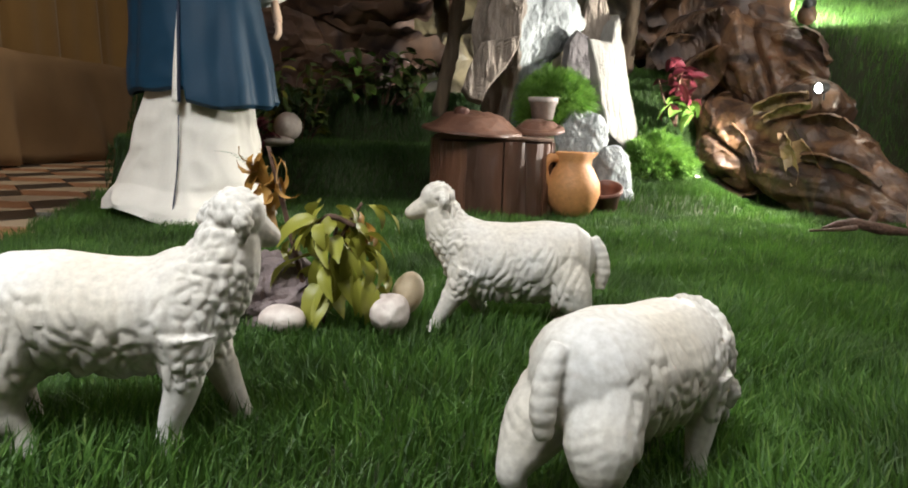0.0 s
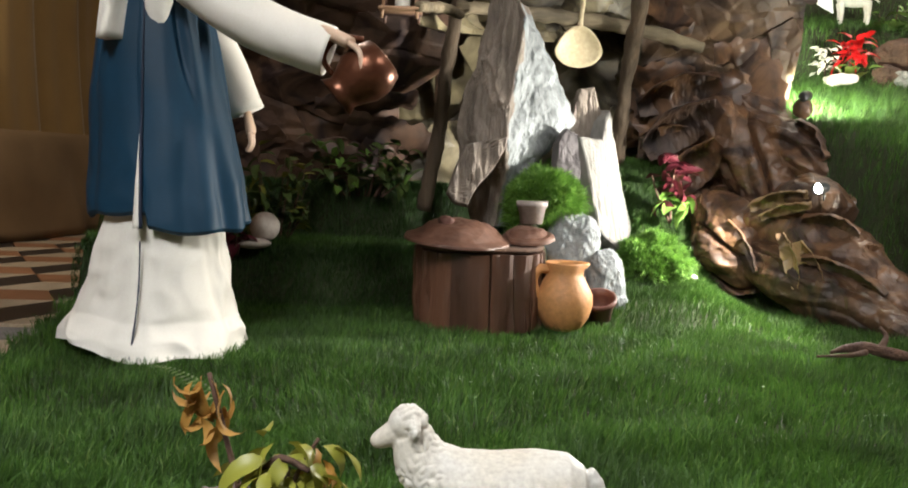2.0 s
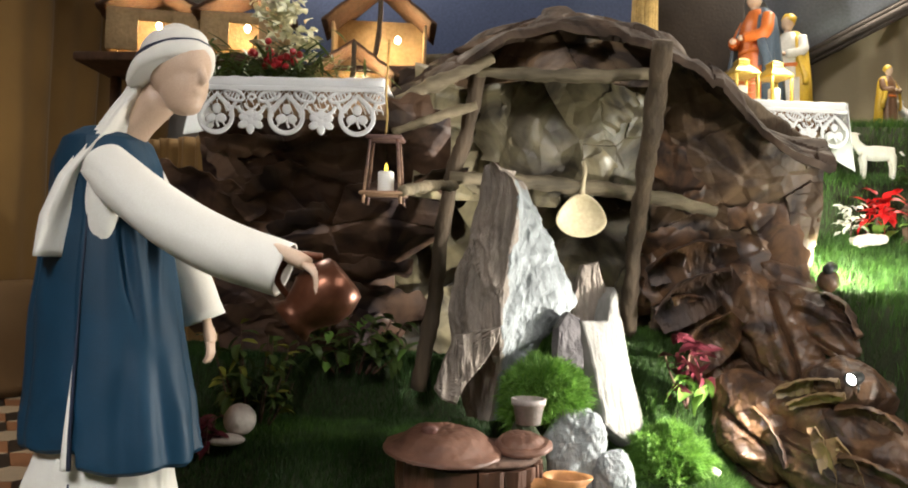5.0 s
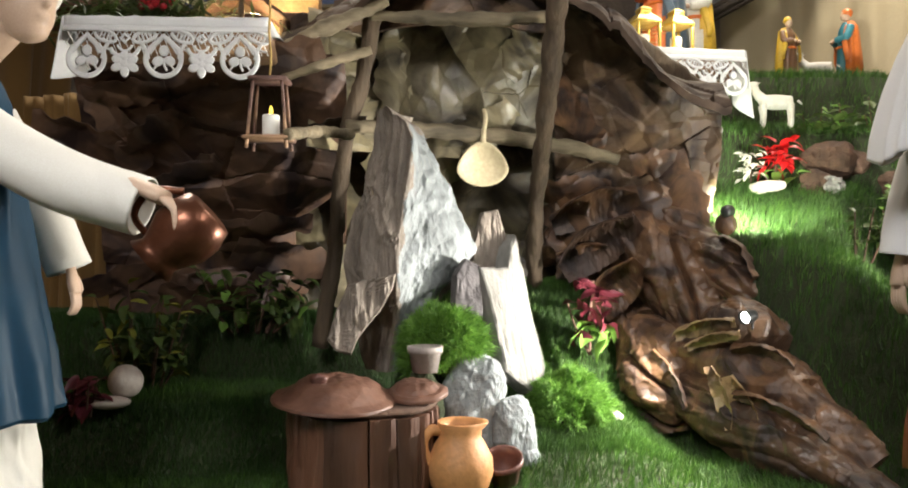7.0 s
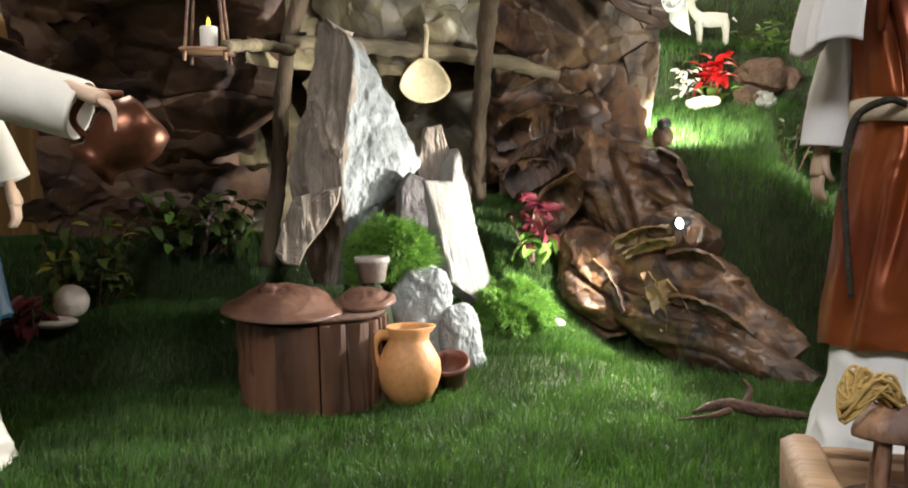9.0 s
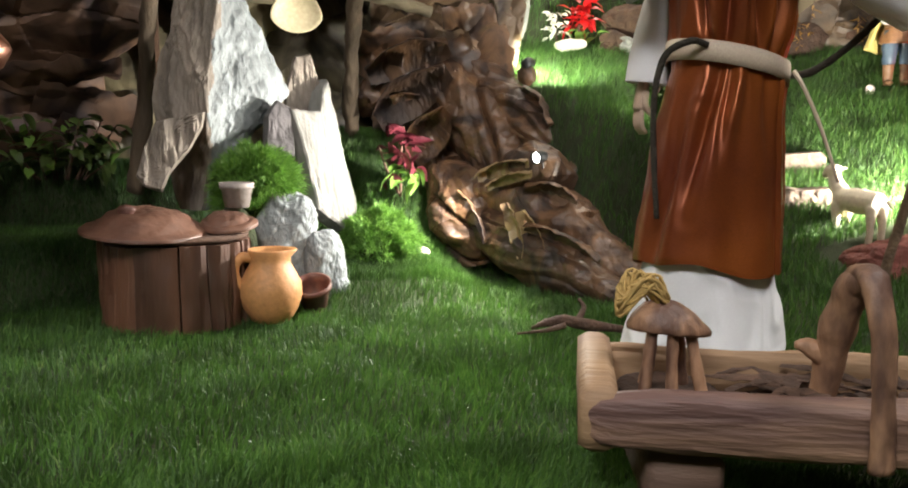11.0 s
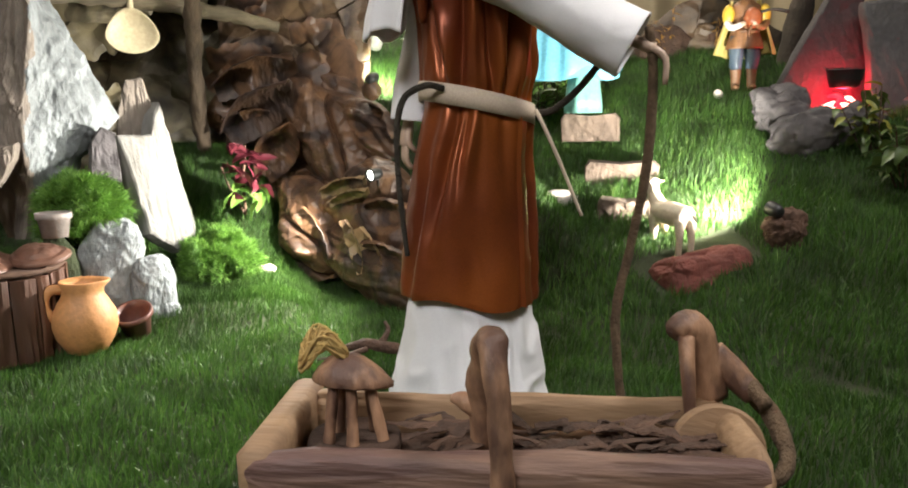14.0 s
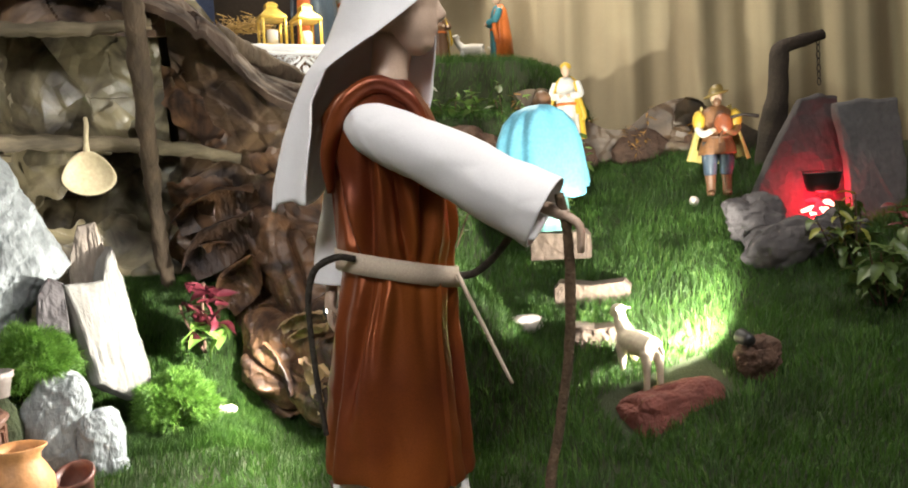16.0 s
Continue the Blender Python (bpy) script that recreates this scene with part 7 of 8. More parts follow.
def lace_border(width, unit=0.245, drop=0.168):
    """Open-work border, hanging from z = 0 in the x-z plane from x = 0: shamrock loops and flowers by turns."""
    g = Geo()
    n = int(math.ceil(width / unit))
    for k in range(-1, n + 1):
        x = k * unit + unit * 0.30

        def ok(a, b):
            return a > -0.012 and b < width + 0.012

        if ok(x - 0.060, x + 0.060):
            loop = np.concatenate([arc(x, -0.105, 0.057, 0.055, 125, 415, 30), [(x + 0.012, -0.040), (x, -0.028), (x - 0.012, -0.040), tuple(arc(x, -0.105, 0.057, 0.055, 125, 126, 2)[0])]])
            strip(g, loop, 0.0088, LACE)
            for a in (90, 210, 330):
                disc(g, x + 0.022 * math.cos(radians(a)), -0.100 + 0.022 * math.sin(radians(a)), 0.0200, 0.0170, LACE, radians(a))
            strip(g, [(x, -0.100), (x + 0.002, -0.125), (x + 0.010, -0.142)], 0.0043, LACE)
            for s in (-1, 1):
                strip(g, [(x + s * 0.022, -0.122), (x + s * 0.034, -0.140)], 0.0036, LACE)
                strip(g, [(x + s * 0.026, -0.062), (x + s * 0.044, -0.088)], 0.0036, LACE)
        y = x + unit / 2
        if ok(y - 0.05, y + 0.05):
            for a in (30, 90, 150, 205, 270, 335):
                disc(g, y + 0.026 * math.cos(radians(a)), -0.122 + 0.024 * math.sin(radians(a)), 0.0215, 0.0150, LACE, radians(a))
            disc(g, y, -0.122, 0.016, 0.016, LACE)
            strip(g, arc(y, -0.066, 0.045, 0.034, 185, 355, 16), 0.0072, LACE)
            strip(g, arc(y, -0.060, 0.022, 0.020, 180, 360, 10), 0.0043, LACE)
            strip(g, [(y, -0.026), (y + 0.014, -0.038), (y, -0.052), (y - 0.014, -0.038), (y, -0.026)], 0.0051, LACE)
            strip(g, [(y - 0.03, -0.098), (y, -0.085), (y + 0.03, -0.098)], 0.0043, LACE)
        for s in (-1, 1):
            cx = x + s * unit * 0.25
            if ok(cx - 0.04, cx + 0.04):
                o = arc(0, 0, 0.036, 0.017, 0, 360, 24)
                c, q = math.cos(-0.35 * s), math.sin(-0.35 * s)
                o = np.stack([cx + c * o[:, 0] - q * o[:, 1], -0.032 + q * o[:, 0] + c * o[:, 1]], 1)
                strip(g, o, 0.0061, LACE)
                for d in (-0.016, -0.005, 0.006, 0.017):
                    strip(g, [(cx + d - 0.004 * s, -0.042 - s * 0.35 * d), (cx + d + 0.004 * s, -0.022 - s * 0.35 * d)], 0.0032, LACE)
                strip(g, [(cx + s * 0.01, -0.050), (cx - s * 0.004, -0.075), (cx - s * 0.012, -0.105)], 0.0072, LACE)
                strip(g, [(cx - 0.02, -0.066), (cx + 0.022, -0.080)], 0.0036, LACE)
    # fine net between the figures
    for k in range(int(width / 0.021)):
        a = 0.010 + k * 0.021
        strip(g, [(a, -0.012), (min(width, a + 0.022), -0.052)], 0.0016, LACE, 0.002)
        strip(g, [(min(width, a + 0.022), -0.012), (a, -0.052)], 0.0016, LACE, 0.002)
        strip(g, [(a, -0.052), (min(width, a + 0.016), -0.092)], 0.0016, LACE, 0.002)
    strip(g, [(0.0, -0.006), (width, -0.006)], 0.0101, LACE)
    return g


def lace_cloth(m, width, depth, label, fall):
    t = thing("lace_tablecloth", label, "tablecloth", m=m)
    g = Geo()
    g.add(*thick(sheet(lambda u, v: np.stack([width * u, depth * (1 - v), 0.003 * np.sin(u * 40) * v**4 + 0.003 * vnoise(np.stack([u * 8, v * 5, 0 * u], 1), 2)], 1), 50, 24), (0, 0, -0.004)), LACE)
    g.add(*thick(sheet(lambda u, v: np.stack([width * u, -0.004 + 0.004 * np.sin(u * 26), -0.036 * v], 1), 50, 4), (0, 0.003, 0)), LACE)
    part("cloth", g, t)
    g = lace_border(width)
    for v in g.v:
        v[:, 1] += -0.006 + 0.004 * np.sin(v[:, 0] * 26)
        v[:, 2] -= 0.034
    part("lace_border", g, t, "open-work lace border with shamrock loops")
    if fall:
        x, side = (0.0, -1) if fall < 0 else (width, 1)
        drop = abs(fall)
        f = Geo()
        f.add(*thick(sheet(lambda u, v: np.stack([x + side * (0.004 + 0.05 * v * np.sin(u * 9 + 1) ** 2), depth * u * 0.96, -drop * v * (0.75 + 0.25 * np.cos(u * 7))], 1), 30, 12), (0.003 * side, 0, 0)), LACE)
        part("side_fall", f, t)
    return t


lace_cloth(pose(-0.90, 3.10, 1.49, 0, 0, 1.5), 0.655, 0.80, "white altar cloth with a deep open-work lace border", -0.20)
plain = Geo()
plain.add(*box((-0.88, 3.14, 1.40), (-0.27, 3.88, 1.482), 0.01), TROUGH_PALE)
tagged(part("altar_table", plain), "wooden table top under the lace altar cloth", "table")
lace_cloth(pose(1.06, 3.92, 1.625, 0, 0, 8), 0.62, 0.5, "white altar cloth with lace, falling over the table's end", 0.30)
plain = Geo()
plain.add(*box((1.10, 4.0, 1.50), (1.62, 4.45, 1.617), 0.01), TROUGH_PALE)
tagged(part("altar_table", plain), "wooden table top under the lace altar cloth", "table")


# ---- candle shelf ----
def candle_lantern():
    t = thing("candle_lantern", "small wooden twig lantern hanging by twine, with a candle inside", "lantern", m=pose(-0.225, 3.04, 1.090))
    g = Geo()
    g.add(*box((-0.075, -0.06, -0.014), (0.075, 0.06, 0.0), 0.004), TROUGH_WOOD)
    part("base", g, t)
    g = Geo()
    g.add(*box((-0.060, -0.05, 0.172), (0.062, 0.05, 0.186), 0.004), TROUGH_WOOD)
    part("roof", g, t)
    for x, y in ((-0.062, -0.045), (0.062, -0.045), (-0.062, 0.045), (0.062, 0.045)):
        g = Geo()
        g.add(*tube([(x, y, -0.04), (x * 0.72, y * 0.72, 0.18)], [0.006, 0.005], 8, 8, 0.12, 40, 2), TROUGH_WOOD)
        part("twig_post", g, t)
    g = Geo()
    g.add(*tube([(0.0, 0, 0.186), (0.004, 0, 0.26), (-0.002, 0, 0.34), (0.002, 0.02, 0.52)], [0.004, 0.004, 0.004, 0.004], 6, 16, 0.15, 60, 3), STRAW)
    part("twine", g, t)
    c = thing("candle", "short white candle with a glowing yellow flame tip", "candle", m=pose(-0.218, 3.03, 1.090))
    g = Geo()
    g.add(*lathe([(0.026, 0), (0.027, 0.003), (0.027, 0.064), (0.024, 0.068), (0.003, 0.066)], 24), WAX)
    part("wax", g, c)
    g = Geo()
    g.add(*lathe([(0.003, 0.066), (0.0065, 0.074), (0.0055, 0.086), (0.0008, 0.098)], 12), glowing("yellow_flame", (1.0, 0.72, 0.08), 2.2))
    part("flame", g, c)


candle_lantern()


# ---- village on the left altar table ----
BULB = glowing("warm_bulb", (1.0, 0.86, 0.58), 14.0)
ROOF_BROWN = material("model_roof", (0.11, 0.055, 0.03), 0.85, dark=0.5, scale=16, fine=60, bump=0.6)
MODEL_WALL = material("model_plaster", (0.48, 0.32, 0.16), 0.9, dark=0.6, scale=12, fine=70, bump=0.4)
DARK_PANEL = material("dark_backing", (0.05, 0.035, 0.025), 0.9, dark=0.6, scale=6, bump=0.2)
SKY_BLUE = material("painted_sky", (0.10, 0.13, 0.24), 0.9, dark=0.8, scale=2, bump=0.0)


def model_house(m, w, d, h, roof, label, open_front=False, lamp=True):
    t = thing("model_house", label, "model house", group="lit village houses", m=m)
    for x in (-w / 2, w / 2):
        g = Geo()
        g.add(*box((x - 0.006, -d / 2, 0), (x + 0.006, d / 2, h), 0.002), MODEL_WALL)
        part("side_wall", g, t)
    g = Geo()
    g.add(*box((-w / 2, d / 2 - 0.012, 0), (w / 2, d / 2, h + roof * 0.4), 0.002), MODEL_WALL)
    part("back_wall", g, t)
    if not open_front:
        for lo, hi in (((-w / 2, -d / 2, 0), (-w * 0.18, -d / 2 + 0.012, h)), ((w * 0.18, -d / 2, 0), (w / 2, -d / 2 + 0.012, h)), ((-w * 0.18, -d / 2, h * 0.72), (w * 0.18, -d / 2 + 0.012, h))):
            g = Geo()
            g.add(*box(lo, hi, 0.002), MODEL_WALL)
            part("front_wall", g, t)
    for s in (-1, 1):
        g = Geo()
        v, f = sheet(lambda u, q: np.stack([s * (w * 0.62) * (1 - q), -d * 0.62 + d * 1.24 * u, h - 0.012 + (roof + 0.012) * q + 0.004 * vnoise(np.stack([u * 9, q * 9, 0 * u], 1), 3)], 1), 14, 10)
        g.add(*thick((v, f), (0, 0, 0.012)), ROOF_BROWN)
        part("roof_slope", g, t)
    g = Geo()
    g.add(*tube([(-w * 0.05, -d * 0.6, 0), (0, -d * 0.6, h * 0.7), (0.004, -d * 0.6, h + roof)], [0.012, 0.011, 0.010], 8, 12, 0.2, 30, 5), DARK_WOOD)
    if open_front:
        part("post", g, t)
    if lamp:
        g = Geo()
        g.add(*blob((0.0 if not open_front else w * 0.2, 0, h * 0.78), (0.014, 0.014, 0.018), 12, 8), BULB)
        part("bulb", g, t, "glowing warm bulb")
        lamp_data = bpy.data.lights.new("house_bulb", "POINT")
        lamp_data.energy, lamp_data.color, lamp_data.shadow_soft_size = 4.5, (1.0, 0.76, 0.42), 0.02
        ob = new("house_bulb_light", lamp_data)
        ob.matrix_basis = m @ Matrix.Translation((0.0 if not open_front else w * 0.2, -0.03, h * 0.72))
    return t


model_house(pose(-0.40, 3.92, 1.74, 0, 0, 8), 0.40, 0.24, 0.17, 0.20, "open wooden stable with a lit interior on the altar table", True)
model_house(pose(-0.46, 3.62, 1.50, 0, 0, 12), 0.30, 0.18, 0.12, 0.12, "low model house with a brown roof on the altar table", True)
model_house(pose(-1.00, 3.90, 1.78, 0, 0, 10), 0.36, 0.22, 0.17, 0.10, "plaster model house with a lit doorway")
model_house(pose(-1.42, 3.92, 1.78, 0, 0, 16), 0.40, 0.22, 0.19, 0.10, "plaster model house with a lit doorway")
for x, y, z, sx in ((-1.25, 3.95, 1.755, 0.50), (-0.42, 4.0, 1.715, 0.34)):
    t = thing("village_stand", "dark wooden stand raising the model houses", "stand", m=pose(x, y, z))
    g = Geo()
    g.add(*box((-sx, -0.16, -0.02), (sx, 0.2, 0.02), 0.006), ROOF_BROWN)
    part("top", g, t)
    for a in (-sx + 0.05, sx - 0.05):
        g = Geo()
        g.add(*box((a - 0.02, 0.12, -z - 0.05), (a + 0.02, 0.16, -0.02), 0.004), ROOF_BROWN)
        part("leg", g, t)
# painted sky behind
g = Geo()
g.add(*box((-1.6, 5.15, 1.2), (1.2, 5.17, 3.6)), SKY_BLUE)
tagged(part("backdrop", g), "grey blue painted sky board behind the village", "backdrop", kind="structure")


def flowers():
    t = thing("flower_arrangement", "arrangement of white blossoms, fir greenery and red berries", "flowers", m=pose(-0.735, 3.36, 1.49) @ Matrix.Scale(1.9, 4))
    q = random.Random(3)
    g = Geo()
    lf = leaf_geo(0.075, 0.006, 0.6, LEAF_DARK, 0, 0.05, 4)
    for k in range(800):
        a = q.uniform(0, 360)
        x, y, z = q.gauss(0, 0.075), q.gauss(0, 0.045), abs(q.gauss(0.02, 0.030))
        g.add(*moved((lf.v[0], lf.f), pose(x, y, z, 0, q.uniform(-45, 15), a)), LEAF_DARK)
    part("fir_greenery", g, t)["kind"] = "stuff"
    pet = leaf_geo(0.024, 0.019, 0.9, WAX, 0, 0.2, 4)
    cream = material("cream_petal", (0.72, 0.70, 0.50), 0.7, dark=0.9)
    for cx, cy, cz, n in ((0.01, 0.02, 0.16, 70), (0.065, 0.02, 0.11, 46), (-0.01, 0.03, 0.23, 60), (0.01, -0.04, 0.075, 20), (0.035, 0.02, 0.20, 50)):
        g = Geo()
        for k in range(n):
            g.add(*moved((pet.v[0], pet.f), pose(cx + q.gauss(0, 0.018), cy + q.gauss(0, 0.018), cz + q.gauss(0, 0.022), q.uniform(-40, 40), q.uniform(-60, 30), q.uniform(0, 360))), cream)
        part("blossom", g, t)["kind"] = "stuff"
    berry = material("red_berry", (0.40, 0.012, 0.02), 0.3, dark=0.7, bump=0)
    for k in range(26):
        g = Geo()
        g.add(*blob((0.035 + q.gauss(0, 0.022), -0.065 + q.uniform(-0.01, 0.01), 0.055 + q.gauss(0, 0.016)), (0.007, 0.007, 0.007), 8, 6), berry)
        part("berry", g, t)


flowers()

# ---- floor tiles: rhombs in three colours ----
T_CREAM = material("cream_tile", (0.50, 0.39, 0.27), 0.35, dark=0.85, scale=6, fine=80, bump=0.08, per_piece=0.12)
T_ORANGE = material("terracotta_tile", (0.33, 0.15, 0.075), 0.35, dark=0.8, scale=6, fine=80, bump=0.08, per_piece=0.15)
T_BLACK = material("black_tile", (0.028, 0.022, 0.020), 0.35, dark=0.7, scale=6, fine=80, bump=0.08, per_piece=0.2)


def tile_mesh(a, b, mat, side):
    """A rhomb between two edge directions, with a small bevel, its top at z = 0."""
    e, f = np.array([math.cos(a), math.sin(a)]) * side, np.array([math.cos(b), math.sin(b)]) * side
    c = np.array([0 * e, e, e + f, f])
    m = c.mean(0)
    rings = [np.column_stack([m + (c - m) * k, np.full(4, z)]) for k, z in ((0.985, -0.012), (0.985, -0.002), (0.97, 0.0))]
    g = Geo()
    g.add(*loft(rings), mat)
    return g.mesh("tile", False)


SIDE = 0.28
A0 = math.radians(4)
A1, A2 = A0 + math.pi / 3, A0 + 2 * math.pi / 3
KINDS = ((tile_mesh(A0, A1, T_CREAM, SIDE), (0, 0)), (tile_mesh(A1, A2, T_BLACK, SIDE), (0, 0)), (tile_mesh(A2, A2 + math.pi / 3, T_ORANGE, SIDE), (0, 0)))
u0, u1, u2 = (np.array([math.cos(a), math.sin(a)]) * SIDE for a in (A0, A1, A2))
count = 0
for i in range(-40, 40):
    for j in range(-40, 40):
        o = np.array([-2.0, 3.0]) + i * (u0 + u1) + j * (u1 + u2)
        if not (-3.05 < o[0] < lawn_left(o[1]) + 0.12 and 1.3 < o[1] < 6.6) or o[0] < -1.1 - 0.52 * o[1]:
            continue
        for me, _ in KINDS:
            if count >= 420:
                break
            ob = new("tile", me)
            ob.parent = floor
            ob.location = (o[0], o[1], -0.040)
            count += 1


# ---- right-hand slope ----
def on(x, y, dz=0.0):
    return float(height(x, y)) + dz


STEP_STONE = material("rough_step_stone", (0.19, 0.135, 0.10), 0.85, second=(0.075, 0.052, 0.038), scale=8, fine=40, bump=0.7, spread=0.5)
for k, (x, y, w, d, h, turn) in enumerate(((2.30, 2.95, 0.22, 0.14, 0.16, -28), (2.40, 3.20, 0.30, 0.15, 0.12, -28), (2.37, 3.44, 0.25, 0.15, 0.10, -28))):
    ob = slab("stone_step", [(-w / 2, -h), (0, -h), (w / 2, -h), (w / 2, 0.0), (w * 0.42, 0.022), (0.0, 0.012), (-w * 0.44, 0.024), (-w / 2, 0.0)], d, pose(x, y, (0.385, 0.51, 0.705)[k], 0, 0, turn), STEP_STONE, "rough stone step set in the grass slope", 60 + k, 0.012)
    tagged(ob, "rough stone step set in the grass slope", "step", "steps up the slope")
rock("brick_block", (2.365, 2.53, 0.150), (0.165, 0.10, 0.105), RED_BRICK, "rough red brick block at the foot of the steps", 22, (-14, -4, 6), 0.42)
boulder("garden_stone", (2.10, 3.16, on(2.10, 3.16, 0.02)), (0.09, 0.05, 0.04), BALLSTONE, "smooth white stone beside the steps", 16, rough=0.04, sharp=False)
boulder("garden_stone", (2.655, 2.49, on(2.655, 2.49, 0.045)), (0.075, 0.06, 0.065), BARK, "dark clod of earth beside the spotlight", 17, rough=0.12)


def goat(m, mat, label, scale=1.0, group=""):
    g = Geo()
    g.add(*tube([(-0.07, 0, 0.115), (0, 0, 0.118), (0.065, 0, 0.122)], [0.030, 0.036, 0.030], 14, 10), mat)
    g.add(*tube([(0.055, 0, 0.13), (0.085, 0, 0.165), (0.092, 0, 0.195)], [0.026, 0.019, 0.016], 12, 8), mat)
    g.add(*tube([(0.080, 0, 0.200), (0.105, 0, 0.198), (0.130, 0, 0.180)], [0.015, 0.018, 0.009], 12, 8), mat)
    for s in (-1, 1):
        g.add(*tube([(0.085, 0.012 * s, 0.205), (0.070, 0.026 * s, 0.205)], [0.006, 0.003], 6, 5), mat)
        for x in (-0.062, 0.058):
            g.add(*tube([(x, 0.018 * s, 0.105), (x - 0.004, 0.020 * s, 0.05), (x, 0.020 * s, 0)], [0.017, 0.010, 0.009], 8, 7), mat)
    g.add(*tube([(-0.095, 0, 0.125), (-0.115, 0, 0.105)], [0.008, 0.004], 6, 5), mat)
    v, f, _ = fuse(g, "goat", 0.0045, 2, 0.5)
    q = Geo()
    q.add(v * scale, f, mat)
    ob = part("goat_statue", q)
    ob.matrix_basis = m
    return tagged(ob, label, "statue", group)


PALE_GOAT = material("cream_painted_plaster", (0.62, 0.52, 0.38), 0.6, dark=0.8, scale=14, bump=0.15)
goat(pose(2.335, 2.68, 0.225, 0, 0, 96), PALE_GOAT, "small cream goat statue standing by the lit steps", 1.25)
goat(pose(1.93, 4.28, on(1.93, 4.28), 0, 0, 170), PLASTER, "small white sheep statue on the upper turf", 1.05, "white animals on the upper turf")
goat(pose(2.40, 4.82, on(2.40, 4.82), 0, 0, 150), PLASTER, "small white sheep statue beside the painted figures", 1.0, "white animals on the upper turf")


def paint(name, c):
    return material(name, c, 0.4, dark=0.8, scale=16, fine=80, bump=0.1)


YELLOW, ORANGE, TEAL, LIGHT_BLUE, BROWN, WHITE_P = paint("yellow_paint", (0.72, 0.46, 0.05)), paint("orange_paint", (0.68, 0.17, 0.03)), paint("teal_paint", (0.04, 0.20, 0.25)), paint("sky_blue_paint", (0.15, 0.46, 0.60)), paint("brown_paint", (0.20, 0.10, 0.05)), paint("white_paint", (0.75, 0.72, 0.66))
DARK_BLUE = paint("slate_blue_paint", (0.07, 0.10, 0.14))
def robed(m, h, cloak, robe, label, skin=SKIN):
    """A small painted statue: robe, cloak, head and folded arms, all one mesh."""
    g = Geo()
    rows = [(0, 0, 0.0, 0.135 * h, 0.155 * h, 1.2), (0, 0, 0.1 * h, 0.12 * h, 0.14 * h, 1), (0, 0, 0.55 * h, 0.10 * h, 0.12 * h, 0.8), (0, 0, 0.72 * h, 0.09 * h, 0.13 * h, 0.4), (0, 0, 0.82 * h, 0.045 * h, 0.06 * h, 0)]
    rings = [ring(x, y, z, rx, ry, 36, 0, folds(5, 0.06 * k, 0.3, 2)) for x, y, z, rx, ry, k in dense(rows, 14)]
    g.add(*loft(rings), robe)
    rings = [ring(-0.03 * h, 0, z * h, rx * h, ry * h, 36, 0, folds(6, 0.07, 0.5, 4)) for z, rx, ry in ((0.12, 0.15, 0.20), (0.4, 0.13, 0.18), (0.62, 0.105, 0.16), (0.76, 0.085, 0.14), (0.83, 0.05, 0.07))]
    v, f = loft(rings)
    f = [q for q in f if len(q) > 4 or v[list(q), 0].mean() < 0.055 * h]
    g.add(v, f, cloak)
    for s in (-1, 1):
        g.add(*tube([(-0.01 * h, 0.12 * s * h, 0.755 * h), (0.05 * h, 0.155 * s * h, 0.62 * h), (0.14 * h, 0.06 * s * h, 0.60 * h)], [0.045 * h, 0.046 * h, 0.034 * h], 12, 14, 0.08, 60, 2), robe)
        g.add(*blob((0.155 * h, 0.045 * s * h, 0.60 * h), (0.026 * h, 0.022 * h, 0.022 * h), 10, 8), skin)
        g.add(*blob((0.03 * h, 0.04 * s * h, 0.02 * h), (0.065 * h, 0.032 * h, 0.026 * h), 12, 8), BROWN)
        # the cloak's open front edges, flaring to the hem
        g.add(*tube([(0.03 * h, 0.10 * s * h, 0.76 * h), (0.07 * h, 0.15 * s * h, 0.58 * h), (0.06 * h, 0.20 * s * h, 0.40 * h), (0.05 * h, 0.19 * s * h, 0.33 * h)], [0.020 * h, 0.030 * h, 0.034 * h, 0.028 * h], 10, 18, 0.12, 50, 3, flat=0.6), cloak)
    belt = [ring(0, 0, z * h, 0.112 * h, 0.128 * h, 30) for z in (0.50, 0.53)]
    g.add(*loft(belt), ORANGE)
    g.add(*tube([(0, 0, 0.78 * h), (0.01 * h, 0, 0.87 * h)], [0.032 * h, 0.030 * h], 10, 4), skin)
    g.add(*blob((0.012 * h, 0, 0.905 * h), (0.056 * h, 0.050 * h, 0.070 * h), 16, 12), skin)
    g.add(*blob((-0.008 * h, 0, 0.940 * h), (0.066 * h, 0.062 * h, 0.056 * h), 16, 12, 0.12, 40, 2), cloak)
    ob = part("painted_statue", g)
    ob.matrix_basis = m
    return tagged(ob, label, "statue")


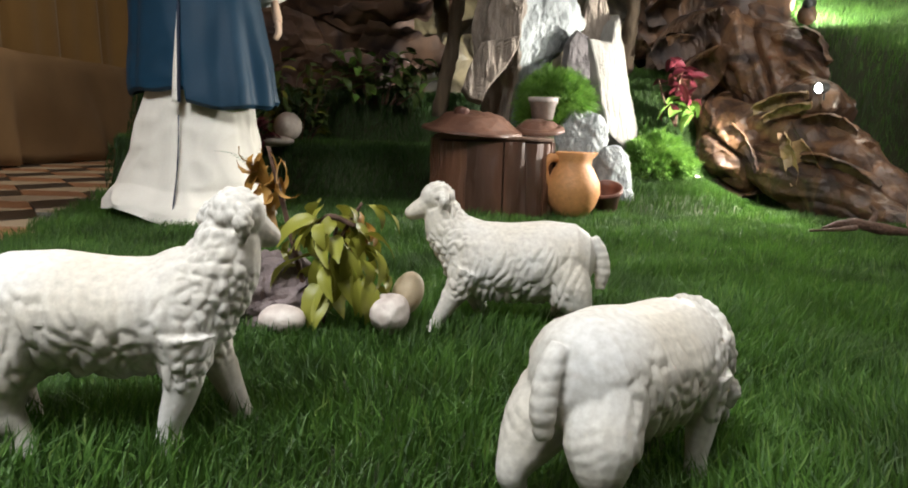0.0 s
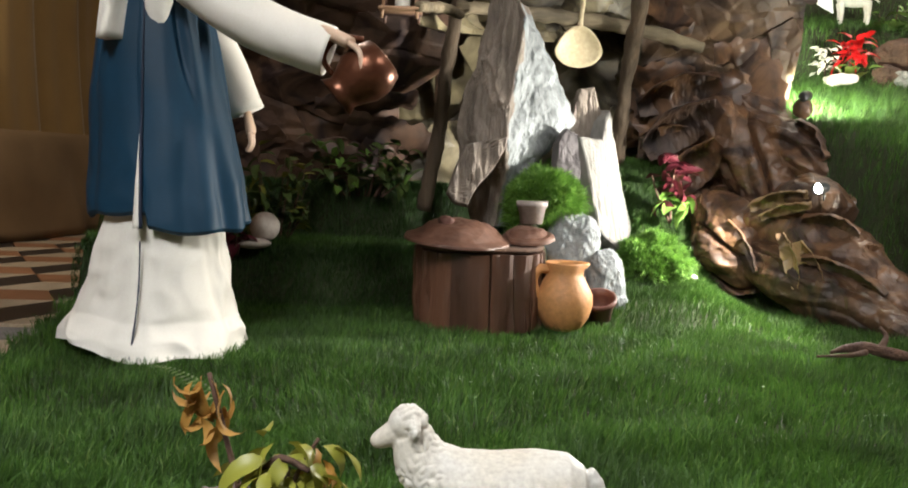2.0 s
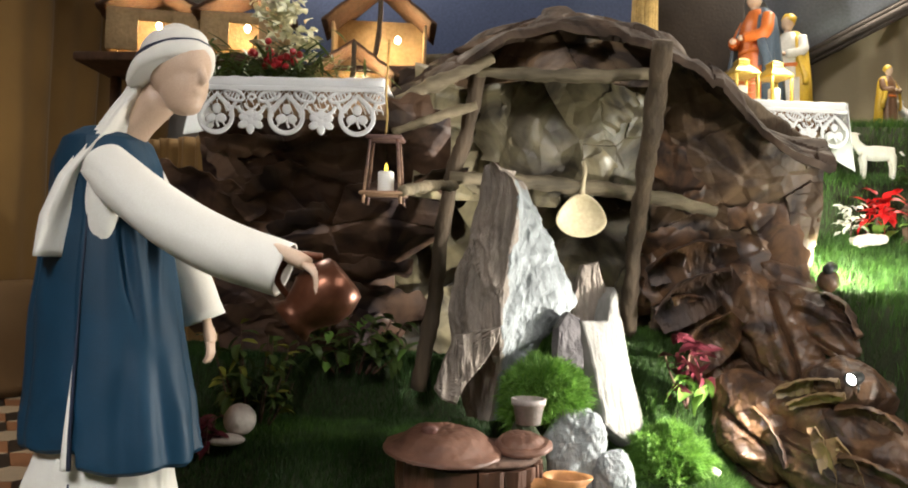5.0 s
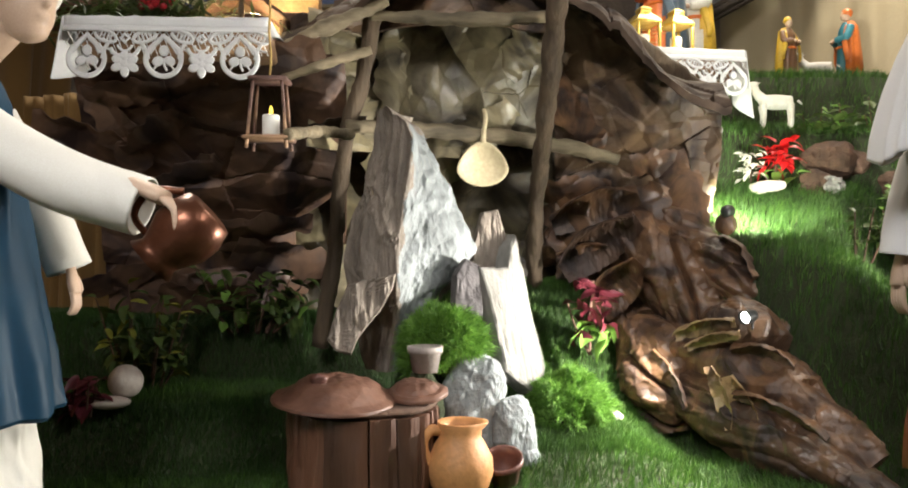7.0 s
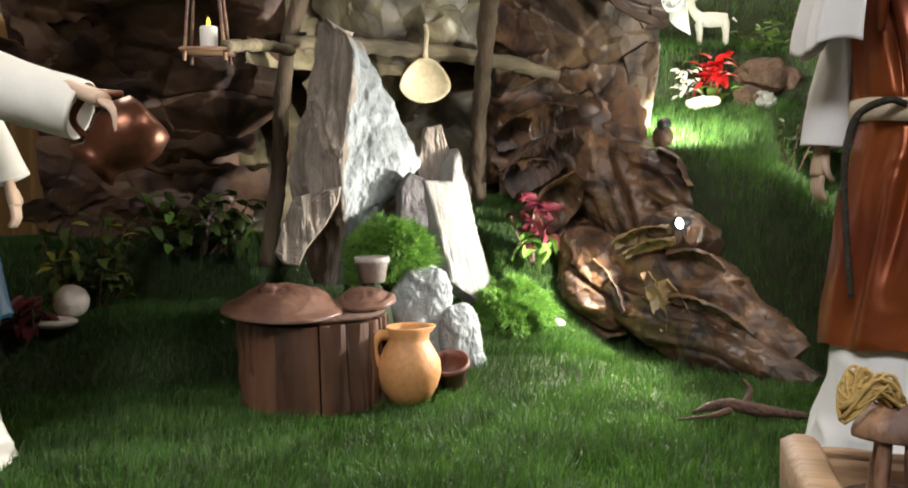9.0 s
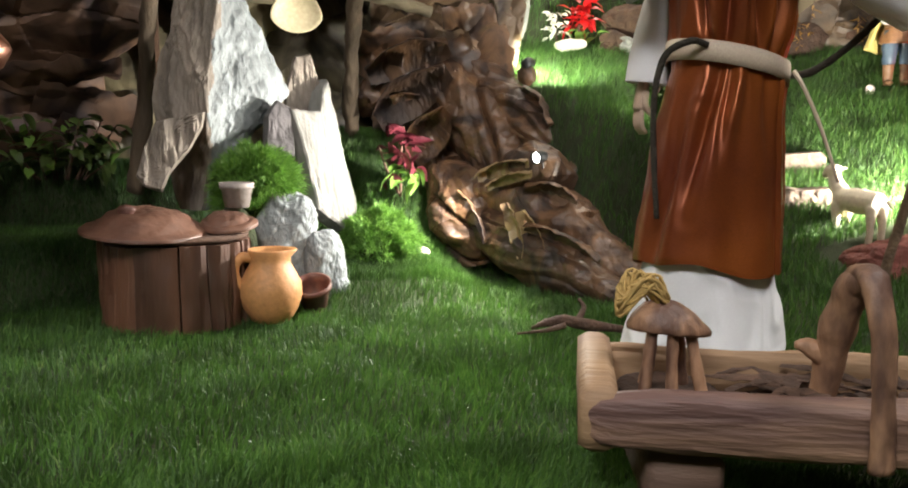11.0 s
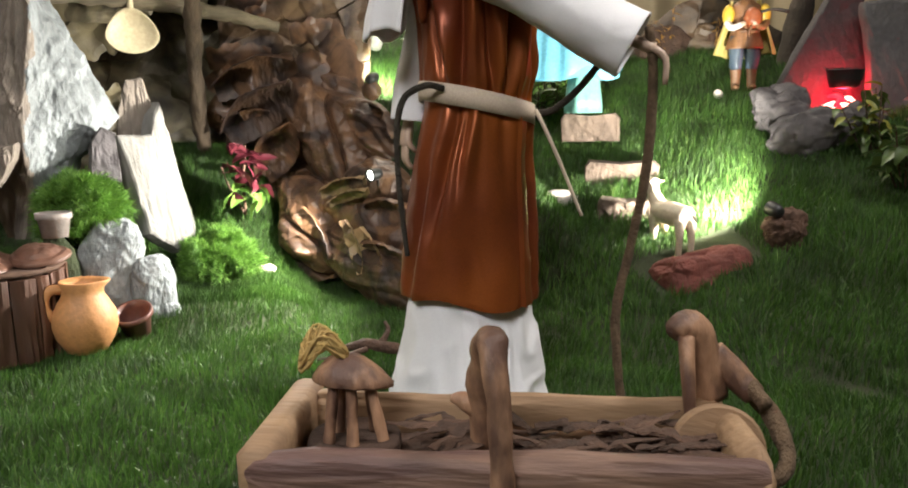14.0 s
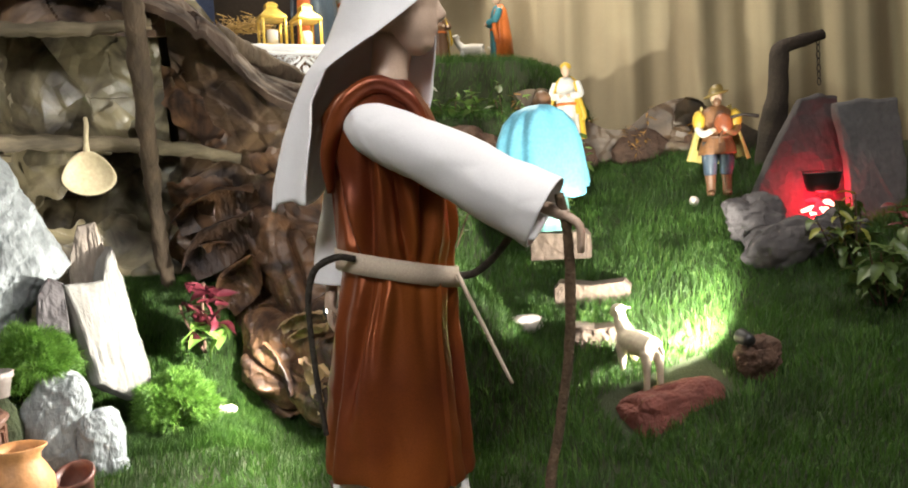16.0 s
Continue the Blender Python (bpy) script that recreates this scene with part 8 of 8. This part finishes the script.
def piper(m, label):
    """A small painted statue in coat, boots, brimmed hat and a short cape, holding bagpipes; one mesh."""
    g = Geo()
    for q in (-1, 1):
        g.add(*tube([(0, 0.034 * q, 0.0), (0.0, 0.035 * q, 0.05), (0, 0.035 * q, 0.105)], [0.019, 0.021, 0.026], 12, 8, 0.06, 50, 3), BROWN)
        g.add(*blob((0.020, 0.037 * q, 0.012), (0.036, 0.019, 0.014), 12, 8), BROWN)
        g.add(*tube([(0, 0.035 * q, 0.095), (0.004, 0.037 * q, 0.15), (0, 0.030 * q, 0.24)], [0.027, 0.033, 0.040], 12, 10, 0.10, 40, 5), DARK_BLUE)
    rings = [ring(0, 0, z, rx, ry, 40, 0, folds(7, 0.05, 0.3, 2)) for z, rx, ry in dense_rows([(0.185, 0.062, 0.082), (0.22, 0.058, 0.076), (0.265, 0.046, 0.060), (0.33, 0.050, 0.070), (0.375, 0.042, 0.066), (0.405, 0.020, 0.028)], 20)]
    g.add(*loft(rings), COAT)
    g.add(*loft([ring(0, 0, z, 0.050, 0.064, 30) for z in (0.255, 0.272)]), BROWN)

    def cape(u, v):
        a = radians(62) + u * radians(236)
        z = 0.395 - 0.235 * v
        k = 1 + 0.07 * v * np.sin(u * 34)
        return np.stack([-0.012 + (0.042 + 0.040 * v) * k * np.cos(a), (0.066 + 0.068 * v) * k * np.sin(a), z + 0.012 * np.sin(u * 9)], 1)

    g.add(*thick(sheet(cape, 70, 24), (0, 0, -0.004)), PALE_YELLOW)
    for q in (-1, 1):
        g.add(*blob((0.012, 0.078 * q, 0.338), (0.030, 0.028, 0.046), 18, 14, 0.10, 40, 4), YELLOW)
        g.add(*tube([(0.020, 0.086 * q, 0.305), (0.050, 0.066 * q, 0.278), (0.082, 0.030 * q, 0.288)], [0.017, 0.016, 0.012], 10, 12), WHITE_P if q < 0 else COAT)
        g.add(*blob((0.088, 0.024 * q, 0.291), (0.013, 0.012, 0.011), 10, 8), SKIN)
    g.add(*blob((0.072, 0.020, 0.318), (0.030, 0.040, 0.046), 18, 14, 0.08, 30, 6), ORANGE_BROWN)
    g.add(*tube([(0.080, 0.045, 0.340), (0.090, 0.100, 0.350), (0.092, 0.165, 0.338)], [0.007, 0.006, 0.009], 8, 12), IRON)
    g.add(*tube([(0.084, 0.012, 0.285), (0.092, -0.004, 0.235)], [0.006, 0.005], 8, 5), BROWN)
    g.add(*tube([(0, 0, 0.39), (0.004, 0, 0.42)], [0.019, 0.018], 10, 4), SKIN)
    g.add(*blob((0.006, 0, 0.440), (0.030, 0.026, 0.036), 18, 14), SKIN)
    g.add(*blob((0.024, 0, 0.420), (0.016, 0.019, 0.022), 12, 10, 0.1, 60, 2), BROWN)
    v, f = lathe([(0.022, 0.448), (0.054, 0.450), (0.057, 0.456), (0.034, 0.464), (0.031, 0.482), (0.020, 0.496), (0.002, 0.499)], 30, 0.06, 2)
    v[:, 2] += 0.25 * v[:, 1]
    g.add(v, f, HAT_BROWN)
    ob = part("painted_statue", g)
    ob.matrix_basis = m
    return tagged(ob, label, "statue")


COAT, PALE_YELLOW, ORANGE_BROWN, HAT_BROWN = paint("brown_coat_paint", (0.26, 0.12, 0.05)), paint("pale_yellow_paint", (0.62, 0.50, 0.16)), paint("orange_brown_paint", (0.34, 0.09, 0.03)), paint("olive_brown_paint", (0.22, 0.15, 0.04))
piper(pose(3.20, 3.55, on(3.20, 3.55, 0.01), 0, 0, -115) @ Matrix.Scale(1.02, 4), "small painted piper statue in a pale yellow cape and brown hat")
boulder("garden_stone", (3.075, 3.56, on(3.075, 3.56, 0.015)), (0.022, 0.016, 0.024), BALLSTONE, "small white stone beside the piper statue", 23, rough=0.10, sharp=False)


def caped(m, label):
    """A small painted statue seen from behind under a wide spread cape; one mesh."""
    g = Geo()
    rings = [ring(0, 0, z, r, r * 0.75, 40, 0, folds(5, 0.06, 0.3, 2)) for z, r in ((0, 0.085), (0.06, 0.080), (0.14, 0.070), (0.24, 0.065))]
    g.add(*loft(rings), TEAL_GREEN)
    rings = []
    for z, rx, ry in dense_rows([(0.165, 0.205, 0.085), (0.20, 0.203, 0.09), (0.30, 0.190, 0.09), (0.38, 0.176, 0.085), (0.45, 0.150, 0.075), (0.50, 0.105, 0.06), (0.525, 0.050, 0.04), (0.532, 0.004, 0.004)], 26):
        r = ring(-0.03, 0, z, rx, ry, 72, 0, folds(6, 0.085, 0.8 * z, 4))
        r[:, 2] += 0.03 * float(sm(0.32, 0.17, z)) * np.sin(3.2 * np.arctan2(r[:, 1], r[:, 0]) + 1)
        rings.append(r)
    g.add(*loft(rings), LIGHT_BLUE)
    g.add(*blob((-0.01, 0.02, 0.545), (0.040, 0.036, 0.045), 14, 10), BROWN)
    ob = part("painted_statue", g)
    ob.matrix_basis = m
    return tagged(ob, label, "statue")


TEAL_GREEN = paint("green_blue_paint", (0.16, 0.36, 0.30))
caped(pose(2.325, 3.42, 0.728), "small painted statue seen from behind in a wide sky blue cape")
robed(pose(2.73, 4.20, on(2.73, 4.20, 0.15), 0, 0, -120), 0.46, YELLOW, WHITE_P, "small painted statue in a yellow head scarf and white apron")
robed(pose(2.18, 4.70, on(2.18, 4.70), 0, 0, -60), 0.36, YELLOW, BROWN, "small painted shepherd statue in a yellow cloak")
robed(pose(2.58, 4.86, on(2.58, 4.86), 0, 0, 170), 0.46, ORANGE, TEAL, "small painted statue in an orange cloak and teal robe")
robed(pose(1.47, 4.62, 1.64, 0, 0, 200), 0.74, DARK_BLUE, ORANGE, "painted kneeling statue in a grey blue cloak and orange robe")
robed(pose(1.70, 4.80, 1.68, 0, 0, 220), 0.62, YELLOW, WHITE_P, "painted statue in a yellow and white robe")


def brass_lantern(m):
    t = thing("brass_lantern", "yellow metal lantern with clear panes and a white candle", "lantern", group="lanterns on the altar table", m=m)
    w, h = 0.052, 0.13
    for x in (-1, 1):
        for y in (-1, 1):
            g = Geo()
            g.add(*box((x * w - 0.006, y * w - 0.006, 0), (x * w + 0.006, y * w + 0.006, h), 0.002), GOLD)
            part("corner_bar", g, t)
    for z in (0, h):
        g = Geo()
        g.add(*box((-w - 0.009, -w - 0.009, z - 0.006), (w + 0.009, w + 0.009, z + 0.008), 0.003), GOLD)
        part("frame", g, t)
    g = Geo()
    rings = [np.array([(-k, -k, z), (k, -k, z), (k, k, z), (-k, k, z)]) for k, z in ((w + 0.006, h + 0.008), (0.026, h + 0.045), (0.026, h + 0.060), (0.030, h + 0.062), (0.012, h + 0.078), (0.002, h + 0.080))]
    g.add(*loft(rings), GOLD)
    part("roof", g, t, angle=30)
    g = Geo()
    g.add(*lathe([(0.026, 0.008), (0.027, 0.075), (0.022, 0.080), (0.002, 0.078)], 20), WAX)
    part("candle", g, t, "white pillar candle")


brass_lantern(pose(1.24, 4.08, 1.635, 0, 0, 12))
brass_lantern(pose(1.40, 4.12, 1.635, 0, 0, 20))
# Added fill light in front of the lanterns, brightening the hay and statues.
lamp_data = bpy.data.lights.new("altar_fill", "POINT")
lamp_data.energy, lamp_data.color, lamp_data.shadow_soft_size = 10.0, (1.0, 0.88, 0.62), 0.05
new("altar_fill_light", lamp_data).location = (1.46, 3.99, 1.86)

# thatch post, hay and a dark panel behind the shelter roof
t = thing("thatch_post", "post bound with yellow straw behind the shelter roof", "post", m=pose(0.83, 4.25, 1.80))
for k in range(26):
    a = k * 2.4
    g = Geo()
    g.add(*tube([(0.055 * math.cos(a), 0.055 * math.sin(a), 0), (0.05 * math.cos(a + 0.1), 0.05 * math.sin(a + 0.1), 0.4), (0.045 * math.cos(a), 0.045 * math.sin(a), 0.8)], [0.014, 0.013, 0.012], 6, 8, 0.2, 20, k), STRAW)
    part("straw_stalk", g, t)
g = Geo()
q = random.Random(8)
for k in range(260):
    x, y, z = q.gauss(0, 0.09), q.gauss(0, 0.05), abs(q.gauss(0, 0.03))
    l = q.uniform(0.03, 0.08)
    a = q.uniform(0, 6.28)
    g.add(*tube([(x, y, z), (x + l * math.cos(a), y + l * math.sin(a), z + q.uniform(-0.01, 0.03))], [0.0022, 0.0016], 4, 2), STRAW)
ob = tagged(part("hay", g, m=pose(1.12, 4.26, 1.74)), "loose yellow hay in the manger", "hay", kind="stuff")
# Flat dark brown box filling the dark area behind the manger.
g = Geo()
g.add(*box((0.95, 4.9, 1.3), (1.50, 5.0, 3.2), 0.02), DARK_PANEL)
tagged(part("stable_back", g), "dark flat panel behind the manger", "cloth")
# framed picture leaning behind the right-hand figures
t = thing("framed_picture", "large grey blue painting in a dark moulded frame, hung tilted", "picture", m=pose(2.05, 5.35, 2.25, 0, -28, -8))
g = Geo()
g.add(*box((-0.1, 0.0, 0.0), (1.9, 0.02, 1.2)), material("grey_blue_canvas", (0.30, 0.31, 0.34), 0.8, dark=0.7, scale=2, bump=0.1))
part("canvas", g, t)
for z, d in ((-0.05, 0.03), (-0.02, 0.05), (0.012, 0.035)):
    g = Geo()
    g.add(*tube([(-0.1, -0.01, z), (0.9, -0.01, z), (1.9, -0.01, z)], [d * 0.6, d * 0.6, d * 0.6], 10, 6), IRON)
    part("moulding", g, t)

# red poinsettia, book and stones on the upper turf
poin = leaf_set(island_material("scarlet_leaf", (0.45, 0.008, 0.012), (0.70, 0.02, 0.02), 0.4, 0.15), 0.07, 0.03, ((0.5, 1.0), (1.1, 0.9)), 4)
q = random.Random(12)
pairs = [(q.choice(poin), pose(q.uniform(-0.05, 0.05), q.uniform(-0.03, 0.03), q.uniform(0.05, 0.15), q.uniform(-30, 30), q.uniform(-40, 40), q.uniform(0, 360))) for k in range(40)]
pairs += [(q.choice(green), pose(q.uniform(-0.08, 0.08), 0, q.uniform(0.02, 0.06), 0, q.uniform(-30, 40), q.uniform(0, 360))) for k in range(8)]
leafy_plant("poinsettia", "scarlet poinsettia on the upper turf", pose(1.86, 4.12, on(1.86, 4.12, 0.03)) @ Matrix.Scale(1.3, 4), [([(0, 0, 0), (0, 0, 0.12)], 0.006)], pairs)
rock("garden_stone", (1.79, 4.05, on(1.79, 4.05, 0.04)), (0.078, 0.05, 0.026), BALLSTONE, "white flat stone in front of the poinsettia", 18, (0, -6, 8))
petal = leaf_set(island_material("white_petal", (0.50, 0.48, 0.40), (0.70, 0.68, 0.60), 0.6, 0.2), 0.045, 0.026, ((0.5, 1.0), (1.1, 0.9)), 6)
pairs = [(q.choice(petal), pose(q.uniform(-0.04, 0.04), q.uniform(-0.03, 0.03), q.uniform(0.03, 0.17), q.uniform(-30, 30), q.uniform(-40, 40), q.uniform(0, 360))) for k in range(34)]
leafy_plant("white_flowers", "white flowers beside the scarlet poinsettia", pose(1.735, 4.10, on(1.735, 4.10, 0.02)), [([(0, 0, 0), (0, 0, 0.14)], 0.005)], pairs)
for k, (x, z) in enumerate(((2.10, 1.30), (2.25, 1.36), (2.42, 1.34))):
    shrub("shrub", "leafy green plant on the upper turf behind the stones", pose(x, 4.27, min(z - 0.12, on(x, 4.27, 0.02))), 60, (0.09, 0.06), leaf_set(LEAF_GREEN, 0.05, 0.016, ((0.4, 1), (0.9, 0.9)), 70 + k) + dark[:1], 80 + k, (0.08, 0.26))
boulder("garden_stone", (2.10, 4.06, on(2.10, 4.06, 0.03)), (0.05, 0.04, 0.04), GREY_STONE, "small grey stone on the upper turf", 20, rough=0.06)
rock("garden_stone", (1.53, 4.06, 1.17), (0.045, 0.05, 0.13), PALE_SLAB, "pale upright stone at the end of the altar", 21, (0, 6, 0), 0.5)
for x, y, s in ((2.18, 4.20, 0.15), (2.50, 4.22, 0.15), (2.05, 4.12, 0.10)):
    boulder("rock_lump", (x, y, on(x, y, -0.02)), (s, 0.07, 0.08), BARK, "brown crumpled paper rock under the upper turf", int(x * 100), rough=0.12, freq=5)
shrub("shrub", "small dark leaved twig plant in the turf", pose(1.85, 3.42, on(1.85, 3.42)), 36, (0.12, 0.07), leaf_set(LEAF_DARK, 0.045, 0.02, ((0.4, 1), (0.9, 0.9)), 3), 15, (0.08, 0.22))
shrub("shrub", "leafy green plant behind the blue-cloaked statue", pose(2.42, 3.72, on(2.42, 3.72)), 45, (0.10, 0.06), leaf_set(LEAF_GREEN, 0.045, 0.02, ((0.4, 1), (0.9, 0.9)), 3), 16, (0.15, 0.34))
for k, (x, y) in enumerate(((2.26, 3.84), (2.40, 3.98), (2.62, 4.02))):
    shrub("shrub", "leafy green plant on the bank behind the blue-caped statue", pose(x, y, on(x, y)), 63, (0.13, 0.07), leaf_set(LEAF_GREEN, 0.055, 0.024, ((0.4, 1), (0.9, 0.9)), 50 + k) + dark[:1], 60 + k, (0.12, 0.30))
shrub("shrub", "dry brown twiggy plants below the curtain", pose(2.95, 4.42, on(2.95, 4.42)), 63, (0.34, 0.08), leaf_set(LEAF_DRY, 0.06, 0.016, ((0.4, 1), (1.1, 0.9)), 3), 17, (0.08, 0.26))
for x, y, s in ((3.15, 4.18, 0.16), (2.85, 4.30, 0.14), (3.45, 4.10, 0.12)):
    boulder("rock_lump", (x, y, on(x, y, 0.02)), (s, 0.08, 0.11), BARK, "brown rough rock below the curtain", int(x * 77), rough=0.14, freq=5)
shrub("shrub", "dark leafy shrub with reddish leaves beside the hearth", pose(3.30, 2.80, on(3.30, 2.80)), 72, (0.22, 0.12), dark + olive[:2], 18, (0.10, 0.30))
shrub("shrub", "dark leafy shrub at the edge of the slope", pose(3.22, 2.56, on(3.22, 2.56)), 81, (0.20, 0.12), dark, 28, (0.10, 0.30))
shrub("shrub", "dark red leaved shrub beside the hearth", pose(3.56, 2.78, on(3.56, 2.78)), 45, (0.14, 0.10), leaf_set(island_material("wine_leaf", (0.05, 0.01, 0.012), (0.22, 0.04, 0.04), 0.45, 0.1), 0.06, 0.03, ((0.5, 1), (1.2, 1)), 4), 19, (0.06, 0.22))

crumpled("rock_bank", lambda u, v: np.stack([2.42 + 1.25 * u, 4.52 - 0.55 * u - 0.10 * v, 0.85 + 0.10 * np.sin(u * 11) * v + (0.52 - 0.16 * u) * v], 1), 170, 70, PAPER_RED, "brown crumpled paper rocks along the foot of the curtain", 0.045, (0.20, 0.2, 0.15), 71, (-0.3, -0.9, 0.2), fine=0.3)
for k, (x, y) in enumerate(((2.62, 4.36), (3.10, 4.12), (3.40, 3.98))):
    shrub("shrub", "dry brown twiggy plants below the curtain", pose(x, y, on(x, y)), 45, (0.16, 0.06), leaf_set(LEAF_DRY, 0.05, 0.012, ((0.4, 1), (1.1, 0.9)), 30 + k), 40 + k, (0.10, 0.30))


# ---- hearth ----
GREY_SLATE = material("worn_grey_slate", (0.17, 0.16, 0.158), 0.65, dark=0.6, scale=6, fine=34, bump=0.5, dist=0.012)
BARK_DARK = material("black_bark", (0.06, 0.042, 0.03), 0.9, dark=0.4, scale=12, fine=60, bump=0.8)


def hearth():
    slab("hearth_slab", [(-0.30, -0.32), (-0.245, -0.165), (-0.115, 0.065), (0.01, 0.263), (0.10, 0.285), (0.187, 0.275), (0.20, 0.0), (0.20, -0.32)], 0.06, pose(3.55, 3.44, 0.98, -4, 0, -8), HEARTH_SLATE, "dark slate slab forming the left side of the hearth", 25, 0.008)
    slab("hearth_slab", [(-0.120, 0.265), (0, 0.270), (0.145, 0.265), (0.17, -0.055), (0.16, -0.40), (-0.06, -0.40), (-0.08, 0.0)], 0.07, pose(3.735, 3.26, 0.95, -4, 0, -20), GREY_SLATE, "dark slate slab forming the right side of the hearth", 26, 0.008)
    boulder("hearth_stone", (3.16, 3.00, on(3.16, 3.0, 0.03)), (0.20, 0.12, 0.11), HEARTH_SLATE, "rough grey stone in front of the hearth", 27, rough=0.10)
    boulder("hearth_stone", (3.10, 3.12, on(3.10, 3.12, 0.10)), (0.13, 0.10, 0.10), HEARTH_SLATE, "rough grey stone in front of the hearth", 28, rough=0.10)
    boulder("hearth_stone", (3.42, 3.02, on(3.42, 3.02, 0.02)), (0.09, 0.07, 0.07), HEARTH_SLATE, "rough grey stone in front of the hearth", 29, rough=0.10)
    t = thing("fire", "glowing red embers under the hanging pot", "fire", m=pose(3.485, 3.225, 0.672) @ Matrix.Scale(1.15, 4))
    hot, em = glowing("hot_ember", (1.0, 0.30, 0.22), 9.0), glowing("red_ember", (0.9, 0.01, 0.02), 5.0)
    q = random.Random(9)
    for k in range(11):
        g = Geo()
        l = q.uniform(0.028, 0.050)
        g.add(*tube([(-l, 0, 0), (0, 0, 0.012), (l, 0, 0.0)], [0.007, 0.011, 0.006], 7, 6, 0.2, 30, k), hot if k % 2 else em)
        part("ember", g, t, m=pose(q.uniform(-0.03, 0.03), q.uniform(-0.03, 0.03), 0.009 * k, q.uniform(-10, 10), q.uniform(-15, 15), q.uniform(0, 180)))
    lamp = bpy.data.lights.new("ember_light", "POINT")
    lamp.energy, lamp.color, lamp.shadow_soft_size = 6.0, (1.0, 0.015, 0.04), 0.03
    new("ember_glow", lamp).location = (3.55, 3.30, 0.79)
    t = thing("cooking_pot", "black iron cooking pot hanging over the embers", "pot", m=pose(3.515, 3.25, 0.868) @ Matrix.Scale(0.84, 4))
    g = Geo()
    g.add(*lathe([(0.05, -0.055), (0.075, -0.045), (0.088, 0.0), (0.092, 0.035), (0.098, 0.040), (0.092, 0.045), (0.084, 0.03), (0.06, -0.03), (0.003, -0.04)], 28), BLACK_METAL)
    pot = part("pot_body", g, t)
    g = Geo()
    g.add(*tube([(-0.09, 0, 0.04), (-0.07, 0.06, 0.052), (0, 0.092, 0.056), (0.07, 0.06, 0.052), (0.09, 0, 0.04)], [0.004, 0.004, 0.004, 0.004, 0.004], 6, 20), IRON)
    part("bail_handle", g, pot)
    g = Geo()
    g.add(*tube([(3.56, 3.72, 0.85), (3.60, 3.69, 1.19), (3.61, 3.66, 1.37), (3.62, 3.64, 1.50), (3.69, 3.62, 1.535), (3.82, 3.60, 1.57)], [0.060, 0.056, 0.050, 0.044, 0.032, 0.026], 12, 26, 0.2, 14, 6), BARK_DARK)
    tagged(part("branch", g), "dark forked branch holding the pot over the hearth", "branch")
    t = thing("chain", "short iron chain hanging from the forked branch", "chain", m=pose(3.79, 3.60, 1.565))
    for k in range(7):
        g = Geo()
        a = np.linspace(0, 2 * math.pi, 13)
        g.add(*tube(np.stack([0.009 * np.cos(a), 0 * a, 0.018 * np.sin(a)], 1), [0.0028] * 3, 6, 16), IRON)
        part("link", g, t, m=pose(0, 0, -0.03 - 0.032 * k, 0, 0, 90 * (k % 2)))


hearth()
